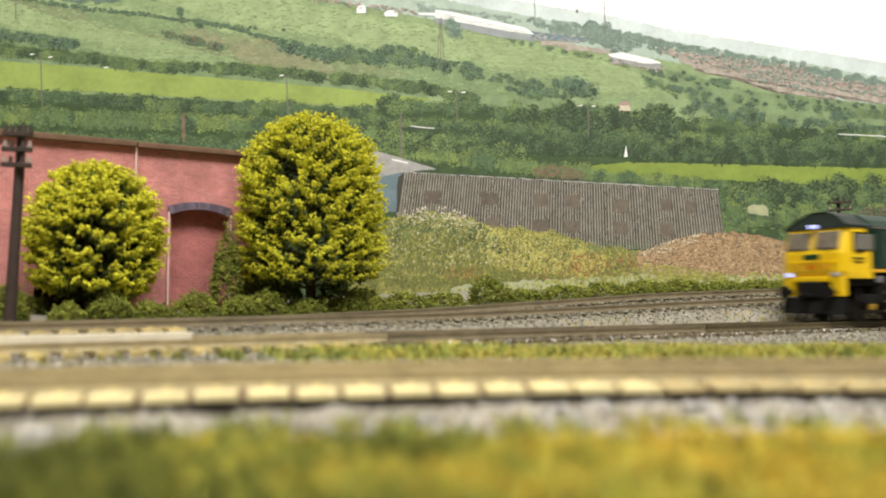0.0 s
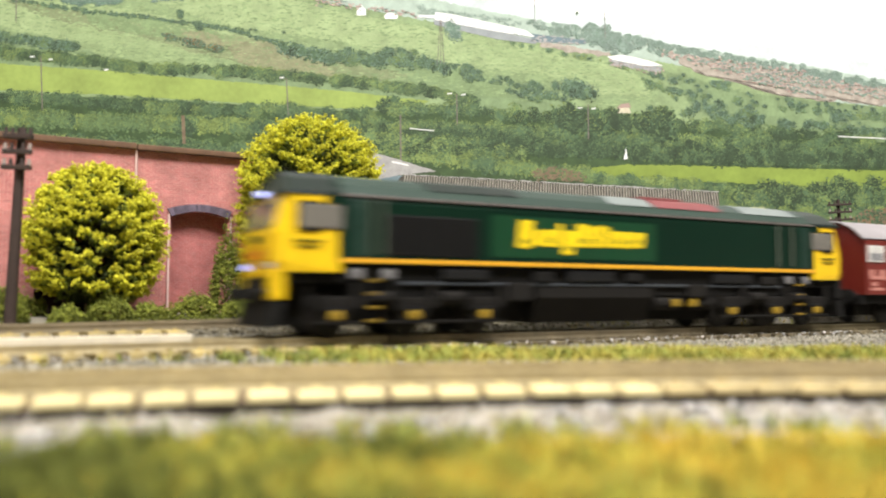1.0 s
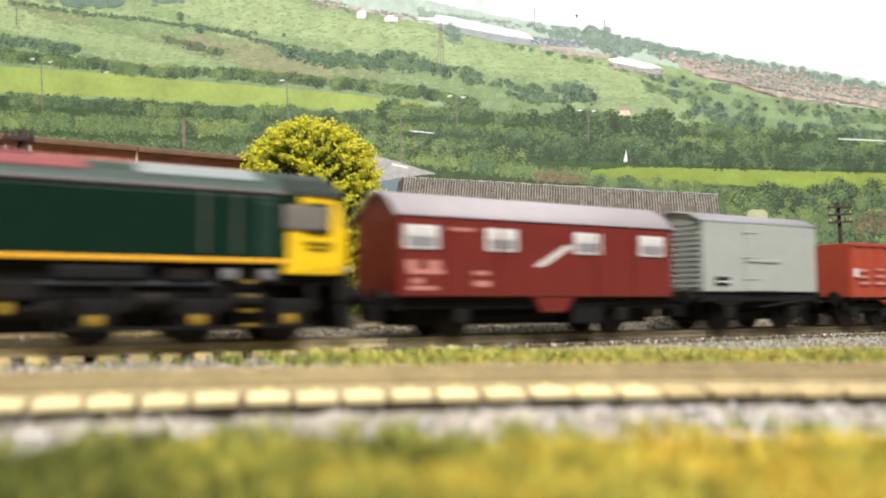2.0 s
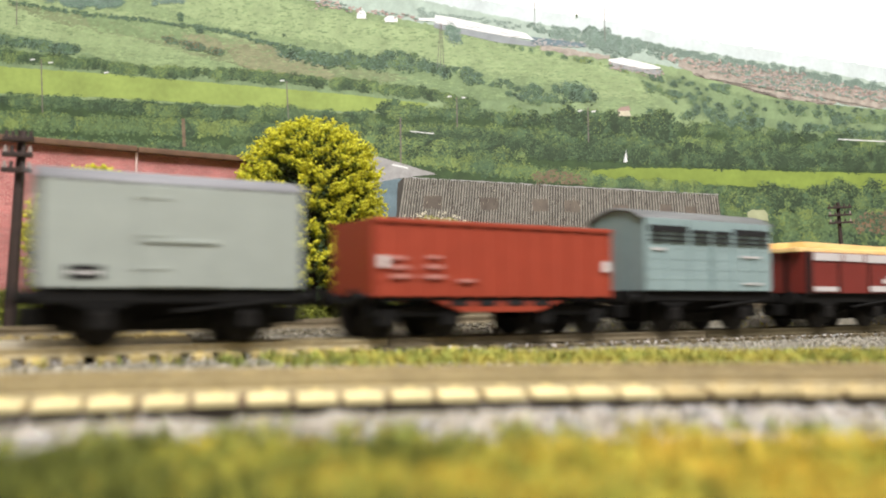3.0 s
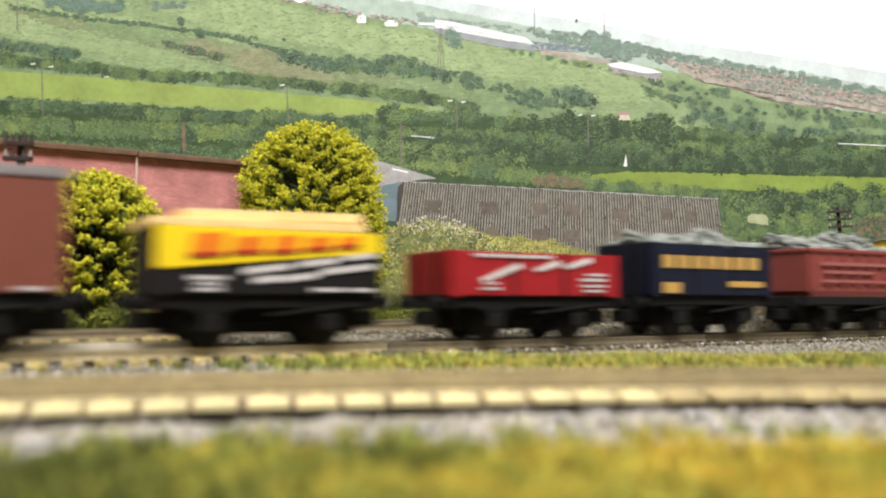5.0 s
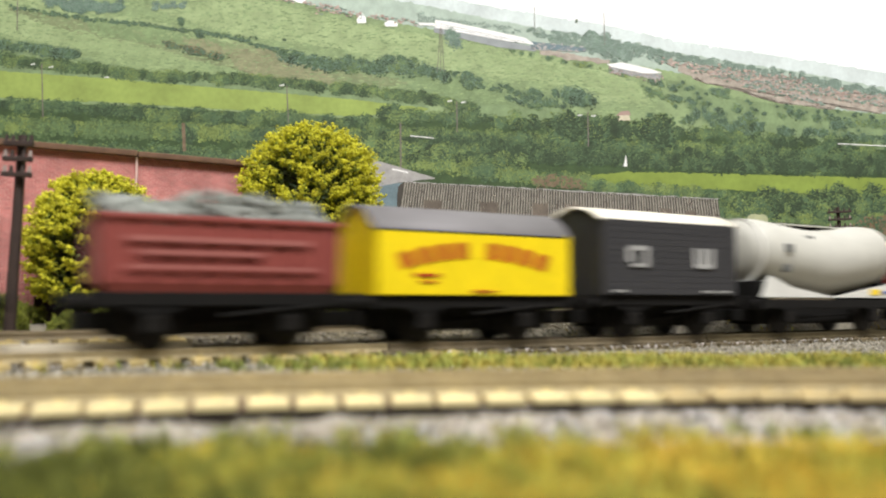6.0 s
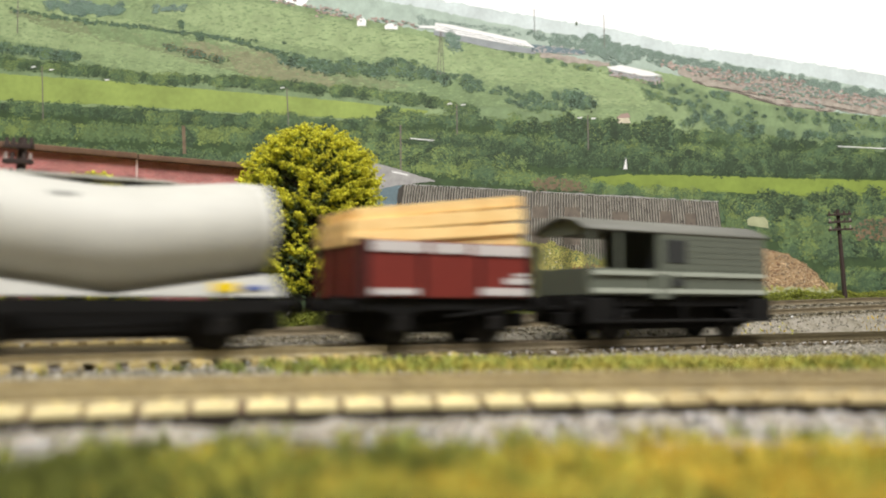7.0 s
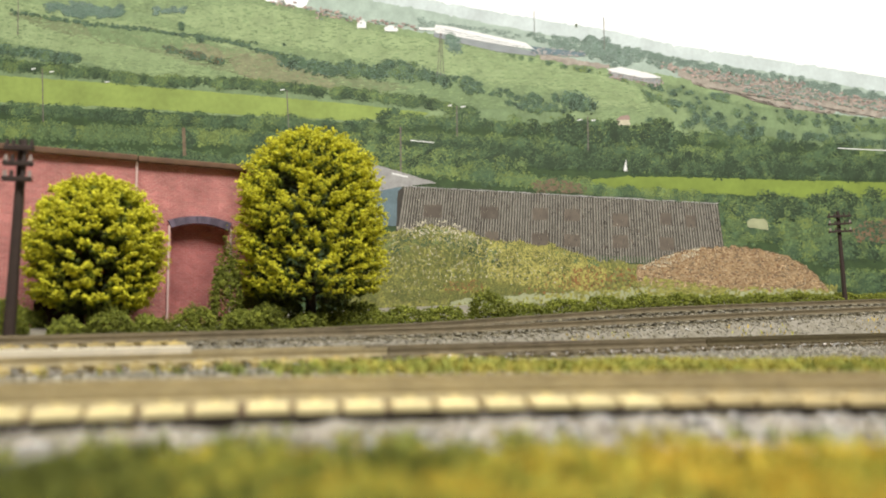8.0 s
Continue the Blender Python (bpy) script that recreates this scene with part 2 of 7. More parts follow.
# far ridge, hill and fields
FIELD_EDGES = [
    [(-0.4231, 0.2731), (-0.3275, 0.2592), (-0.2411, 0.2430), (-0.1640, 0.2268), (-0.1279, 0.2176), (-0.1682, 0.2062), (-0.2178, 0.2121), (-0.2855, 0.2199), (-0.4218, 0.2453)],
    [(-0.2346, 0.2545), (-0.1511, 0.2601), (-0.0831, 0.2430), (-0.0108, 0.2291), (0.0792, 0.2131), (0.1241, 0.2039), (0.1553, 0.1902), (0.1618, 0.1765), (0.1237, 0.1788), (0.0790, 0.1947), (-0.0108, 0.2016), (-0.0829, 0.2213), (-0.1641, 0.2314)],
    [(-0.1866, 0.2268), (-0.1279, 0.2176), (-0.1007, 0.2062), (-0.0287, 0.1925), (-0.0646, 0.1879), (-0.1366, 0.1993), (-0.2043, 0.2131)],
    [(-0.3453, 0.2522), (-0.2726, 0.2407), (-0.2181, 0.2268), (-0.1638, 0.2153), (-0.1772, 0.2076), (-0.2225, 0.2199), (-0.2995, 0.2351)],
    [(-0.4214, 0.2360), (-0.2853, 0.2131), (-0.2174, 0.1970), (-0.1005, 0.1902), (-0.0108, 0.1765), (-0.0108, 0.1720), (-0.1722, 0.1833), (-0.4199, 0.2039)],
    [(-0.0377, 0.1993), (0.0207, 0.1947), (0.0789, 0.1833), (0.1012, 0.1720), (0.0966, 0.1606), (0.0340, 0.1651), (-0.0197, 0.1811)],
    [(0.1778, 0.1947), (0.2447, 0.1765), (0.3509, 0.1651), (0.4097, 0.1583), (0.4085, 0.1312), (0.2752, 0.1493), (0.2041, 0.1629)],
]
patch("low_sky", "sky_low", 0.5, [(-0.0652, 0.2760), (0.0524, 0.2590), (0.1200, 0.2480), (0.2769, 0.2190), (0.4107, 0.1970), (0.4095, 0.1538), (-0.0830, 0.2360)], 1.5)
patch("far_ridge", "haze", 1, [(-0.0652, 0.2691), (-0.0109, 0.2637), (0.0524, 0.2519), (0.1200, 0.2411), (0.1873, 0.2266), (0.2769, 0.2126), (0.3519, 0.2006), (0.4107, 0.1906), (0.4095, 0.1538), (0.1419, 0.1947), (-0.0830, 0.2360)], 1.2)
patch("far_ridge", "far", 2, [(-0.1014, 0.2709), (-0.0199, 0.2564), (0.0523, 0.2413), (0.1153, 0.2289), (0.1872, 0.2167), (0.2767, 0.2020), (0.3516, 0.1880), (0.4103, 0.1780), (0.4082, 0.1267), (0.1414, 0.1629), (-0.1281, 0.2360)], 1.2)
patch("hillside", "hill", 3, [(-0.4467, 0.2917), (-0.1652, 0.2917), (-0.1421, 0.2629), (-0.0650, 0.2462), (-0.0063, 0.2351), (0.0747, 0.2186), (0.1152, 0.2121), (0.1735, 0.2030), (0.2093, 0.1961), (0.2449, 0.1838), (0.2760, 0.1747), (0.3510, 0.1665), (0.4098, 0.1601), (0.4058, 0.0730), (-0.4359, 0.0730)], 1.0)
patch("field", "pale", 4, FIELD_EDGES[0])
patch("field", "pale", 4, FIELD_EDGES[1])
patch("field", "rough", 5, FIELD_EDGES[2])
patch("field", "rough", 5, FIELD_EDGES[3])
patch("field", "mid", 4, FIELD_EDGES[4])
patch("field", "mid", 5, FIELD_EDGES[5])
patch("field", "mid", 5, FIELD_EDGES[6])
patch("field", "bright", 6, [(-0.4425, 0.2076), (-0.3524, 0.2021), (-0.2623, 0.1957), (-0.1723, 0.1879), (-0.0825, 0.1801), (-0.0108, 0.1720), (-0.0175, 0.1683), (-0.0734, 0.1656), (-0.1720, 0.1710), (-0.2617, 0.1765), (-0.4414, 0.1847)], 0.5, "bright green grass field of the print")
patch("woodland", "wood", 6, [(-0.4412, 0.1811), (-0.2617, 0.1742), (-0.1720, 0.1697), (-0.0734, 0.1638), (0.0295, 0.1651), (0.0966, 0.1561), (0.1860, 0.1538), (0.2751, 0.1457), (0.4086, 0.1335), (0.4014, -0.0237), (-0.4312, -0.0237)], 0.6)
patch("field", "meadow", 8, [(0.0962, 0.1159), (0.1452, 0.1213), (0.2298, 0.1195), (0.3188, 0.1168), (0.4166, 0.1150), (0.4158, 0.0980), (0.3182, 0.1025), (0.2295, 0.1065), (0.1406, 0.1088)], 0.8, "green meadow of the print")

for outline, key, layer in ((FIELD_EDGES[0], "pale", 5), (FIELD_EDGES[1], "pale", 5), (FIELD_EDGES[2], "rough", 6), (FIELD_EDGES[3], "rough", 6), (FIELD_EDGES[5], "mid", 6), (FIELD_EDGES[6], "mid", 6)):
    feather(key, layer, outline)
# sward in short strokes: darker hollows, lit tops, brown rush
SLOPE = [(-0.3728, 0.2615), (-0.1376, 0.2638), (-0.0379, 0.2384), (0.0792, 0.2176), (0.1778, 0.1947), (0.1683, 0.1651), (0.0341, 0.1788), (-0.1005, 0.1879), (-0.2399, 0.1993), (-0.3710, 0.2176)]
fill(SLOPE, 2600, "hill_dark", 6, 4.2, 0.26)
fill(SLOPE, 2600, "hill_light", 6, 4.6, 0.24)
fill([(-0.1729, 0.2199), (-0.1414, 0.2199), (-0.0962, 0.2062), (-0.0826, 0.1902), (-0.1365, 0.1925), (-0.1636, 0.2039)], 900, "hill_brown", 7, 4.5, 0.35)
fill([(-0.2092, 0.2291), (-0.1821, 0.2268), (-0.1728, 0.2153), (-0.1998, 0.2153)], 380, "hill_brown", 7, 4.0, 0.4)
fill([(-0.2862, 0.2430), (-0.2048, 0.2361), (-0.1640, 0.2222), (-0.2180, 0.2222), (-0.2769, 0.2314)], 700, "hill_dark", 7, 5.0, 0.35)
fill([(-0.3131, 0.2361), (-0.2769, 0.2337), (-0.2179, 0.2176), (-0.1725, 0.1993), (-0.2219, 0.1970), (-0.2762, 0.2085)], 900, "hill_light", 7, 5.0, 0.22)
fill([(-0.0018, 0.2314), (0.0792, 0.2153), (0.1553, 0.1902), (0.1595, 0.1765), (0.0969, 0.1856), (0.0342, 0.2039)], 700, "hill_light", 7, 5.0, 0.22)
fill([(-0.0378, 0.2039), (0.0296, 0.1947), (0.0788, 0.1697), (0.0251, 0.1765), (-0.0108, 0.1879)], 600, "hill_dark", 7, 4.5, 0.3)

# hedges, woods and single trees
foliage([(-0.3798, 0.2140), (-0.2986, 0.2062), (-0.2444, 0.1993), (-0.1635, 0.1957), (-0.0826, 0.1888), (-0.0108, 0.1797), (0.0251, 0.1729)], 330, 9 * UNIT, 9)
foliage([(-0.3713, 0.2259), (-0.3260, 0.2199), (-0.2899, 0.2153)], 60, 9 * UNIT, 9, ("leaf_dark", "leaf_blue", "leaf"))
foliage([(-0.3454, 0.2545), (-0.2863, 0.2444), (-0.2274, 0.2384), (-0.1731, 0.2305), (-0.1279, 0.2176)], 330, 3.4 * UNIT, 9, ("leaf_dark", "leaf_blue", "leaf"), 0.8, 0.5)
foliage([(-0.3003, 0.2582), (-0.2594, 0.2522)], 26, 8 * UNIT, 9, ("leaf_far", "leaf_blue", "leaf_blue"), 0.6, 0.7)
foliage([(-0.2249, 0.2259), (-0.2045, 0.2199), (-0.1728, 0.2121)], 30, 7 * UNIT, 9, ("leaf_dark", "leaf_blue", "weed_rust"))
foliage([(-0.1278, 0.2153), (-0.0917, 0.2076), (-0.0647, 0.2048), (-0.0288, 0.2039), (0.0027, 0.1993)], 60, 11 * UNIT, 9, ("leaf_dark", "leaf_blue", "leaf"))
foliage([(-0.1641, 0.2305), (-0.1235, 0.2268)], 8, 3 * UNIT, 9, ("leaf_dark", "leaf_blue", "leaf"))
foliage([(-0.0108, 0.2002), (0.0386, 0.1938), (0.0789, 0.1765), (0.1013, 0.1742)], 26, 5 * UNIT, 9, ("leaf_dark", "leaf_blue", "leaf"))
foliage([(0.0850, 0.1850), (0.1215, 0.1770)], 24, 9 * UNIT, 9, ("leaf_dark", "leaf_blue", "leaf_blue"), 1.7)
foliage([(0.0655, 0.1902), (0.0968, 0.1720)], 14, 5 * UNIT, 9, ("leaf_dark", "leaf_blue", "leaf"))
foliage([(0.0522, 0.2186), (0.1330, 0.2030), (0.1598, 0.1902), (0.1863, 0.1720)], 50, 4 * UNIT, 9, ("leaf", "leaf_blue", "leaf"))
foliage([(-0.0199, 0.2453), (0.0659, 0.2351), (0.1289, 0.2259), (0.1872, 0.2140), (0.2766, 0.1947), (0.3659, 0.1801)], 220, 5 * UNIT, 6, ("leaf_far", "far", "leaf_far"), 0.7, 0.7)
foliage([(0.1153, 0.2222), (0.1423, 0.2176), (0.1244, 0.2278)], 30, 8 * UNIT, 6, ("leaf_far", "far", "leaf_far"))
foliage([(0.1597, 0.1856), (0.1954, 0.1774), (0.2445, 0.1697), (0.2981, 0.1638), (0.3649, 0.1574)], 40, 7 * UNIT, 9, ("leaf", "leaf_blue", "leaf_light"))
foliage([(0.1638, 0.1651), (0.2040, 0.1606), (0.2531, 0.1561), (0.3110, 0.1502), (0.3645, 0.1470)], 46, 8 * UNIT, 9, ("leaf_dark", "leaf_blue", "leaf"))
foliage([(0.2389, 0.1620), (0.2451, 0.1574)], 6, 13 * UNIT, 10, ("leaf_dark", "leaf_blue", "leaf"), 1.4)
foliage([(-0.0555, 0.1697), (-0.0376, 0.1665), (0.0072, 0.1651), (0.0295, 0.1651)], 30, 13 * UNIT, 10)
foliage([(0.0541, 0.1606), (0.0586, 0.1620)], 5, 11 * UNIT, 10, tall=1.3)
foliage([(0.0877, 0.1574), (0.1234, 0.1556), (0.1681, 0.1547), (0.1814, 0.1515)], 34, 17 * UNIT, 10, tall=1.25)
foliage([(0.0251, 0.1638), (0.0966, 0.1556), (0.1860, 0.1538), (0.2751, 0.1466), (0.3820, 0.1375)], 120, 10 * UNIT, 9, ("leaf_dark", "leaf", "leaf_light"))
foliage([(-0.3783, 0.1765), (-0.2840, 0.1720), (-0.2032, 0.1665), (-0.1271, 0.1638), (-0.0555, 0.1592)], 150, 11 * UNIT, 9, ("leaf_dark", "leaf", "leaf"))
foliage([(-0.3776, 0.1606), (-0.2611, 0.1561), (-0.1493, 0.1515), (-0.0375, 0.1470)], 230, 13 * UNIT, 9, ("leaf", "leaf", "leaf_light"))
foliage([(-0.0554, 0.1515), (0.0340, 0.1484), (0.1232, 0.1439), (0.2303, 0.1393), (0.3728, 0.1312)], 230, 12 * UNIT, 9)
foliage([(-0.0375, 0.1380), (0.0517, 0.1348), (0.1409, 0.1303), (0.2300, 0.1267), (0.3725, 0.1240)], 260, 10 * UNIT, 10, ("leaf_dark", "leaf", "leaf"))
foliage([(-0.0642, 0.1357), (-0.0107, 0.1290), (0.0428, 0.1213), (0.0784, 0.1177)], 90, 14 * UNIT, 10, ("leaf", "leaf_light", "leaf_light"))
foliage([(0.0517, 0.1186), (0.1139, 0.1132), (0.1583, 0.1052), (0.2027, 0.1043)], 70, 11 * UNIT, 11, ("leaf", "leaf_light", "leaf_light"))
foliage([(0.1405, 0.1034), (0.1938, 0.1034), (0.2249, 0.1007)], 24, 10 * UNIT, 11, ("leaf_dark", "leaf", "leaf"))
foliage([(0.2158, 0.0931), (0.2513, 0.0944), (0.2959, 0.0989), (0.3624, 0.0944)], 90, 16 * UNIT, 11, ("leaf_dark", "leaf", "leaf_light"))
foliage([(0.2153, 0.0730), (0.2642, 0.0797), (0.3086, 0.0819), (0.3619, 0.0819)], 120, 18 * UNIT, 11, ("leaf", "leaf", "leaf_light"))
foliage([(0.2726, 0.0642), (0.3169, 0.0642), (0.3700, 0.0642), (0.3689, 0.0376), (0.3028, 0.0420)], 110, 16 * UNIT, 11, ("leaf_dark", "leaf", "leaf"))
foliage([(-0.3945, 0.1380), (-0.1489, 0.1312), (-0.0597, 0.1222)], 260, 16 * UNIT, 9, ("leaf_dark", "leaf", "leaf"))

foliage([(-0.0643, 0.1439), (0.0000, 0.1439), (0.0518, 0.1384), (0.1142, 0.1339), (0.1855, 0.1303), (0.2746, 0.1276), (0.3814, 0.1249)], 300, 11 * UNIT, 11, ("leaf_deep", "leaf_dark", "leaf"), 1.1, 0.5)
foliage([(0.0877, 0.1601), (0.1190, 0.1574), (0.1502, 0.1538), (0.1904, 0.1502)], 26, 13 * UNIT, 12, ("leaf_deep", "leaf_dark", "leaf"), 1.3)
foliage([(0.2617, 0.1466), (0.2840, 0.1439), (0.3197, 0.1420)], 14, 12 * UNIT, 12, ("leaf_deep", "leaf_dark", "leaf_dark"))
for a, b, n, q in (((0.0659, 0.2351), (0.3837, 0.1783), 200, 5), ((0.0793, 0.2287), (0.1782, 0.2121), 60, 7), ((0.1154, 0.2305), (0.1445, 0.2158), 50, 9), ((0.1782, 0.2149), (0.3836, 0.1756), 120, 4)):
    foliage([a, b], n, q * UNIT, 7, ("leaf_far", "leaf_blue", "leaf_far"), 0.8, 0.9)
for a, b, n, q in (((0.1644, 0.1947), (0.2447, 0.1783), 26, 6), ((0.1776, 0.1847), (0.2307, 0.1561), 26, 7), ((0.1819, 0.1720), (0.2754, 0.1538), 16, 6), ((0.2849, 0.1720), (0.3739, 0.1592), 24, 5), ((0.3024, 0.1606), (0.3735, 0.1484), 22, 6), ((0.2423, 0.1697), (0.2938, 0.1701), 16, 5)):
    foliage([a, b], n, q * UNIT, 10, ("leaf_dark", "leaf_blue", "leaf_blue"), 0.9, 1.1)

# single trees, cattle hedges and copses on the slopes
for path, n, q, tones, tall in (
        ([(-0.3161, 0.2582), (-0.2911, 0.2545), (-0.2572, 0.2536)], 70, 8, ("leaf_blue", "leaf_blue", "leaf_far"), 0.8),
        ([(-0.2104, 0.2416), (-0.2081, 0.2416)], 6, 6, ("leaf_dark", "leaf_blue", "leaf"), 1.0),
        ([(-0.1948, 0.2324), (-0.1921, 0.2305)], 6, 6, ("leaf_dark", "leaf_blue", "leaf"), 0.9),
        ([(-0.2324, 0.2545), (-0.2052, 0.2545)], 14, 6, ("leaf_blue", "leaf_far", "leaf_blue"), 0.8),
        ([(-0.0940, 0.2039), (-0.0783, 0.2094), (-0.0603, 0.2062), (-0.0423, 0.2085), (-0.0198, 0.1993)], 26, 9, ("leaf_dark", "leaf_blue", "leaf"), 0.8),
        ([(-0.0468, 0.2085), (-0.0333, 0.2108), (-0.0220, 0.2062)], 16, 8, ("leaf_dark", "leaf_blue", "leaf"), 1.0),
        ([(-0.0108, 0.2016), (0.0207, 0.1993), (0.0296, 0.1902), (0.0565, 0.1833), (0.0789, 0.1811)], 40, 5, ("leaf_dark", "leaf_blue", "leaf"), 0.7),
        ([(0.0162, 0.1970), (0.0229, 0.1925)], 10, 9, ("leaf_dark", "leaf_blue", "leaf"), 0.9),
        ([(0.0520, 0.1811), (0.0654, 0.1774), (0.0901, 0.1742)], 14, 8, ("leaf_dark", "leaf_blue", "leaf"), 0.8),
        ([(0.0050, 0.2324), (0.0126, 0.2291), (0.0099, 0.2245)], 12, 9, ("leaf_blue", "leaf_far", "leaf_blue"), 1.1)):
    foliage(path, n, q * UNIT, 11, tones, tall, 0.5)

# crowns that stand out of the woods: dark below, lit above
for path, n, q, tones in (
        ([(0.0541, 0.1606), (0.0966, 0.1620), (0.1324, 0.1561), (0.1815, 0.1538)], 16, 15, ("leaf_deep", "leaf_dark", "leaf_light")),
        ([(-0.0598, 0.1425), (-0.0107, 0.1380), (0.0428, 0.1312), (0.0784, 0.1245)], 30, 13, ("leaf_dark", "leaf_light", "leaf_pale")),
        ([(0.2247, 0.0931), (0.2648, 0.0989), (0.3094, 0.1034), (0.3450, 0.1043)], 26, 14, ("leaf_deep", "leaf", "leaf_light"))):
    foliage(path, n, q * UNIT, 13.5, tones, 1.05, 0.5)

# town, works and houses on the hill
patch("bare_soil", "town", 8, [(0.0770, 0.2195), (0.1017, 0.2158), (0.1332, 0.2103), (0.1313, 0.2076), (0.0972, 0.2117), (0.0770, 0.2158)], 1.2)
patch("town", "town", 7, [(0.1714, 0.2121), (0.2320, 0.2039), (0.2989, 0.1902), (0.3837, 0.1774), (0.3832, 0.1656), (0.3118, 0.1729), (0.2760, 0.1747), (0.2449, 0.1838), (0.2003, 0.1957)], 2.5, "distant brick town of the print")
for a, b, n in (((0.1736, 0.2094), (0.2856, 0.1947), 120), ((0.1960, 0.2039), (0.2989, 0.1879), 190), ((0.2138, 0.1984), (0.3032, 0.1829), 210), ((0.2361, 0.1911), (0.2985, 0.1765), 190), ((0.2899, 0.1879), (0.3836, 0.1756), 130), ((0.3076, 0.1811), (0.3833, 0.1692), 150), ((-0.1012, 0.2522), (-0.0199, 0.2407), 60), ((-0.1376, 0.2629), (-0.0741, 0.2499), 50)):
    k = np.sort(PRINT_RNG.uniform(0, 1, n))
    x = a[0] + (b[0] - a[0]) * k + PRINT_RNG.normal(0, 2, n) * UNIT
    z = a[1] + (b[1] - a[1]) * k + PRINT_RNG.normal(0, 3, n) * UNIT
    w = PRINT_RNG.uniform(1.4, 3.0, n) * UNIT
    dab("brick", 9, x, z, w * 1.2, 1.9 * UNIT)
    dab("brick_dull", 11, x[1::2] + 2 * UNIT, z[1::2] - UNIT, w[1::2] * 1.3, 1.6 * UNIT)
    dab("slate", 12, x[::2] + UNIT, z[::2] + 1.5 * UNIT, w[::2], 0.8 * UNIT)
    dab("weed_white", 12, x[::4], z[::4], 0.9 * UNIT, 1.0 * UNIT)
    dab("leaf_blue", 13, x[::6] + 5 * UNIT, z[::6] - 3 * UNIT, 3.6 * UNIT, 1.5 * UNIT)
    dab("leaf_far", 13, x[1::6] + 8 * UNIT, z[1::6] - 2 * UNIT, 4 * UNIT, 1.6 * UNIT)
patch("factory", "grey", 10, [(-0.0072, 0.2379), (0.0739, 0.2213), (0.0738, 0.2176), (0.0432, 0.2213), (-0.0072, 0.2333)], 0)
patch("factory_roof", "white", 11, [(-0.0063, 0.2434), (0.0072, 0.2416), (0.0658, 0.2287), (0.0730, 0.2232), (0.0523, 0.2259), (-0.0063, 0.2370)], 0, "long white factory roof of the print")
patch("factory", "shed_blue", 10, [(0.0703, 0.2259), (0.1135, 0.2204), (0.1135, 0.2176), (0.0702, 0.2195)], 0)
patch("factory_roof", "white", 11, [(-0.0208, 0.2411), (-0.0054, 0.2407), (-0.0054, 0.2384), (-0.0208, 0.2393)], 0)
patch("warehouse", "grey", 10, [(0.1313, 0.2057), (0.1743, 0.1989), (0.1725, 0.1957), (0.1321, 0.2011)], 0)
patch("warehouse_roof", "white", 11, [(0.1304, 0.2076), (0.1421, 0.2089), (0.1645, 0.2039), (0.1743, 0.2002), (0.1600, 0.1998), (0.1331, 0.2053)], 0, "white warehouse roof of the print")
for k in (0.3, 0.62):
    (x0, z0), (x1, z1), (x2, z2), (x3, z3) = (-0.0054, 0.2430), (0.0721, 0.2250), (-0.0054, 0.2370), (0.0523, 0.2259)
    a, b = (x0 + (x2 - x0) * k, z0 + (z2 - z0) * k), (x1 + (x3 - x1) * k, z1 + (z3 - z1) * k)
    patch("roof_seam", "grey", 12, [a, b, (b[0], b[1] - 0.8 * UNIT), (a[0], a[1] - 0.8 * UNIT)], 0.2)
fill([(0.0726, 0.2259), (0.1135, 0.2213), (0.1134, 0.2172), (0.0725, 0.2190)], 60, "slate", 13, 2.6, 0.6)
fill([(0.1331, 0.2039), (0.1725, 0.1979), (0.1715, 0.1947), (0.1330, 0.2002)], 70, "slate", 13, 2.2, 0.7)
fill([(0.1304, 0.2057), (0.1761, 0.1975), (0.1733, 0.1920), (0.1330, 0.1993)], 60, "brick_dull", 12, 2.2, 0.7)
patch("house", "white", 10, [(-0.0686, 0.2444), (-0.0651, 0.2490), (-0.0614, 0.2453), (-0.0614, 0.2407), (-0.0686, 0.2407)], 0)
patch("house", "white", 10, [(-0.0469, 0.2407), (-0.0424, 0.2439), (-0.0361, 0.2407), (-0.0361, 0.2379), (-0.0460, 0.2379)], 0)
patch("cottage", "weed_white", 14, [(0.1378, 0.1620), (0.1388, 0.1665), (0.1468, 0.1674), (0.1485, 0.1620)], 0)
patch("cottage_roof", "brick", 15, [(0.1370, 0.1660), (0.1406, 0.1692), (0.1469, 0.1701), (0.1486, 0.1665)], 0)
patch("white_marquee", "white", 16, [(0.1422, 0.1254), (0.1445, 0.1348), (0.1453, 0.1254)], 0.3, "thin white upright shape of the print")
fill([(0.0694, 0.1168), (0.0895, 0.1195), (0.1117, 0.1150), (0.1139, 0.1079), (0.0738, 0.1079)], 260, "bank", 15, 3.0, 0.5)
fill([(0.0694, 0.1168), (0.0895, 0.1195), (0.1117, 0.1150), (0.1139, 0.1079), (0.0738, 0.1079)], 70, "leaf", 16, 2.2, 0.6)
BANK = [(0.3196, 0.0784), (0.3332, 0.0855), (0.3798, 0.0864), (0.3791, 0.0695), (0.3259, 0.0695)]
fill(BANK, 520, "bank", 15, 3.2, 0.8)
fill(BANK, 160, "soil_dark", 16, 2.0, 0.8)
fill(BANK, 320, "leaf_dark", 17, 2.4, 0.8)
patch("cream_shed", "mist", 16, [(0.2387, 0.0855), (0.2414, 0.0877), (0.2520, 0.0873), (0.2546, 0.0846), (0.2553, 0.0784), (0.2386, 0.0811)], 0.4, "small cream shed roof of the print")
foliage([(0.2286, 0.0748), (0.2463, 0.0730), (0.2641, 0.0739)], 14, 9 * UNIT, 17, ("leaf_dark", "leaf", "leaf_light"))
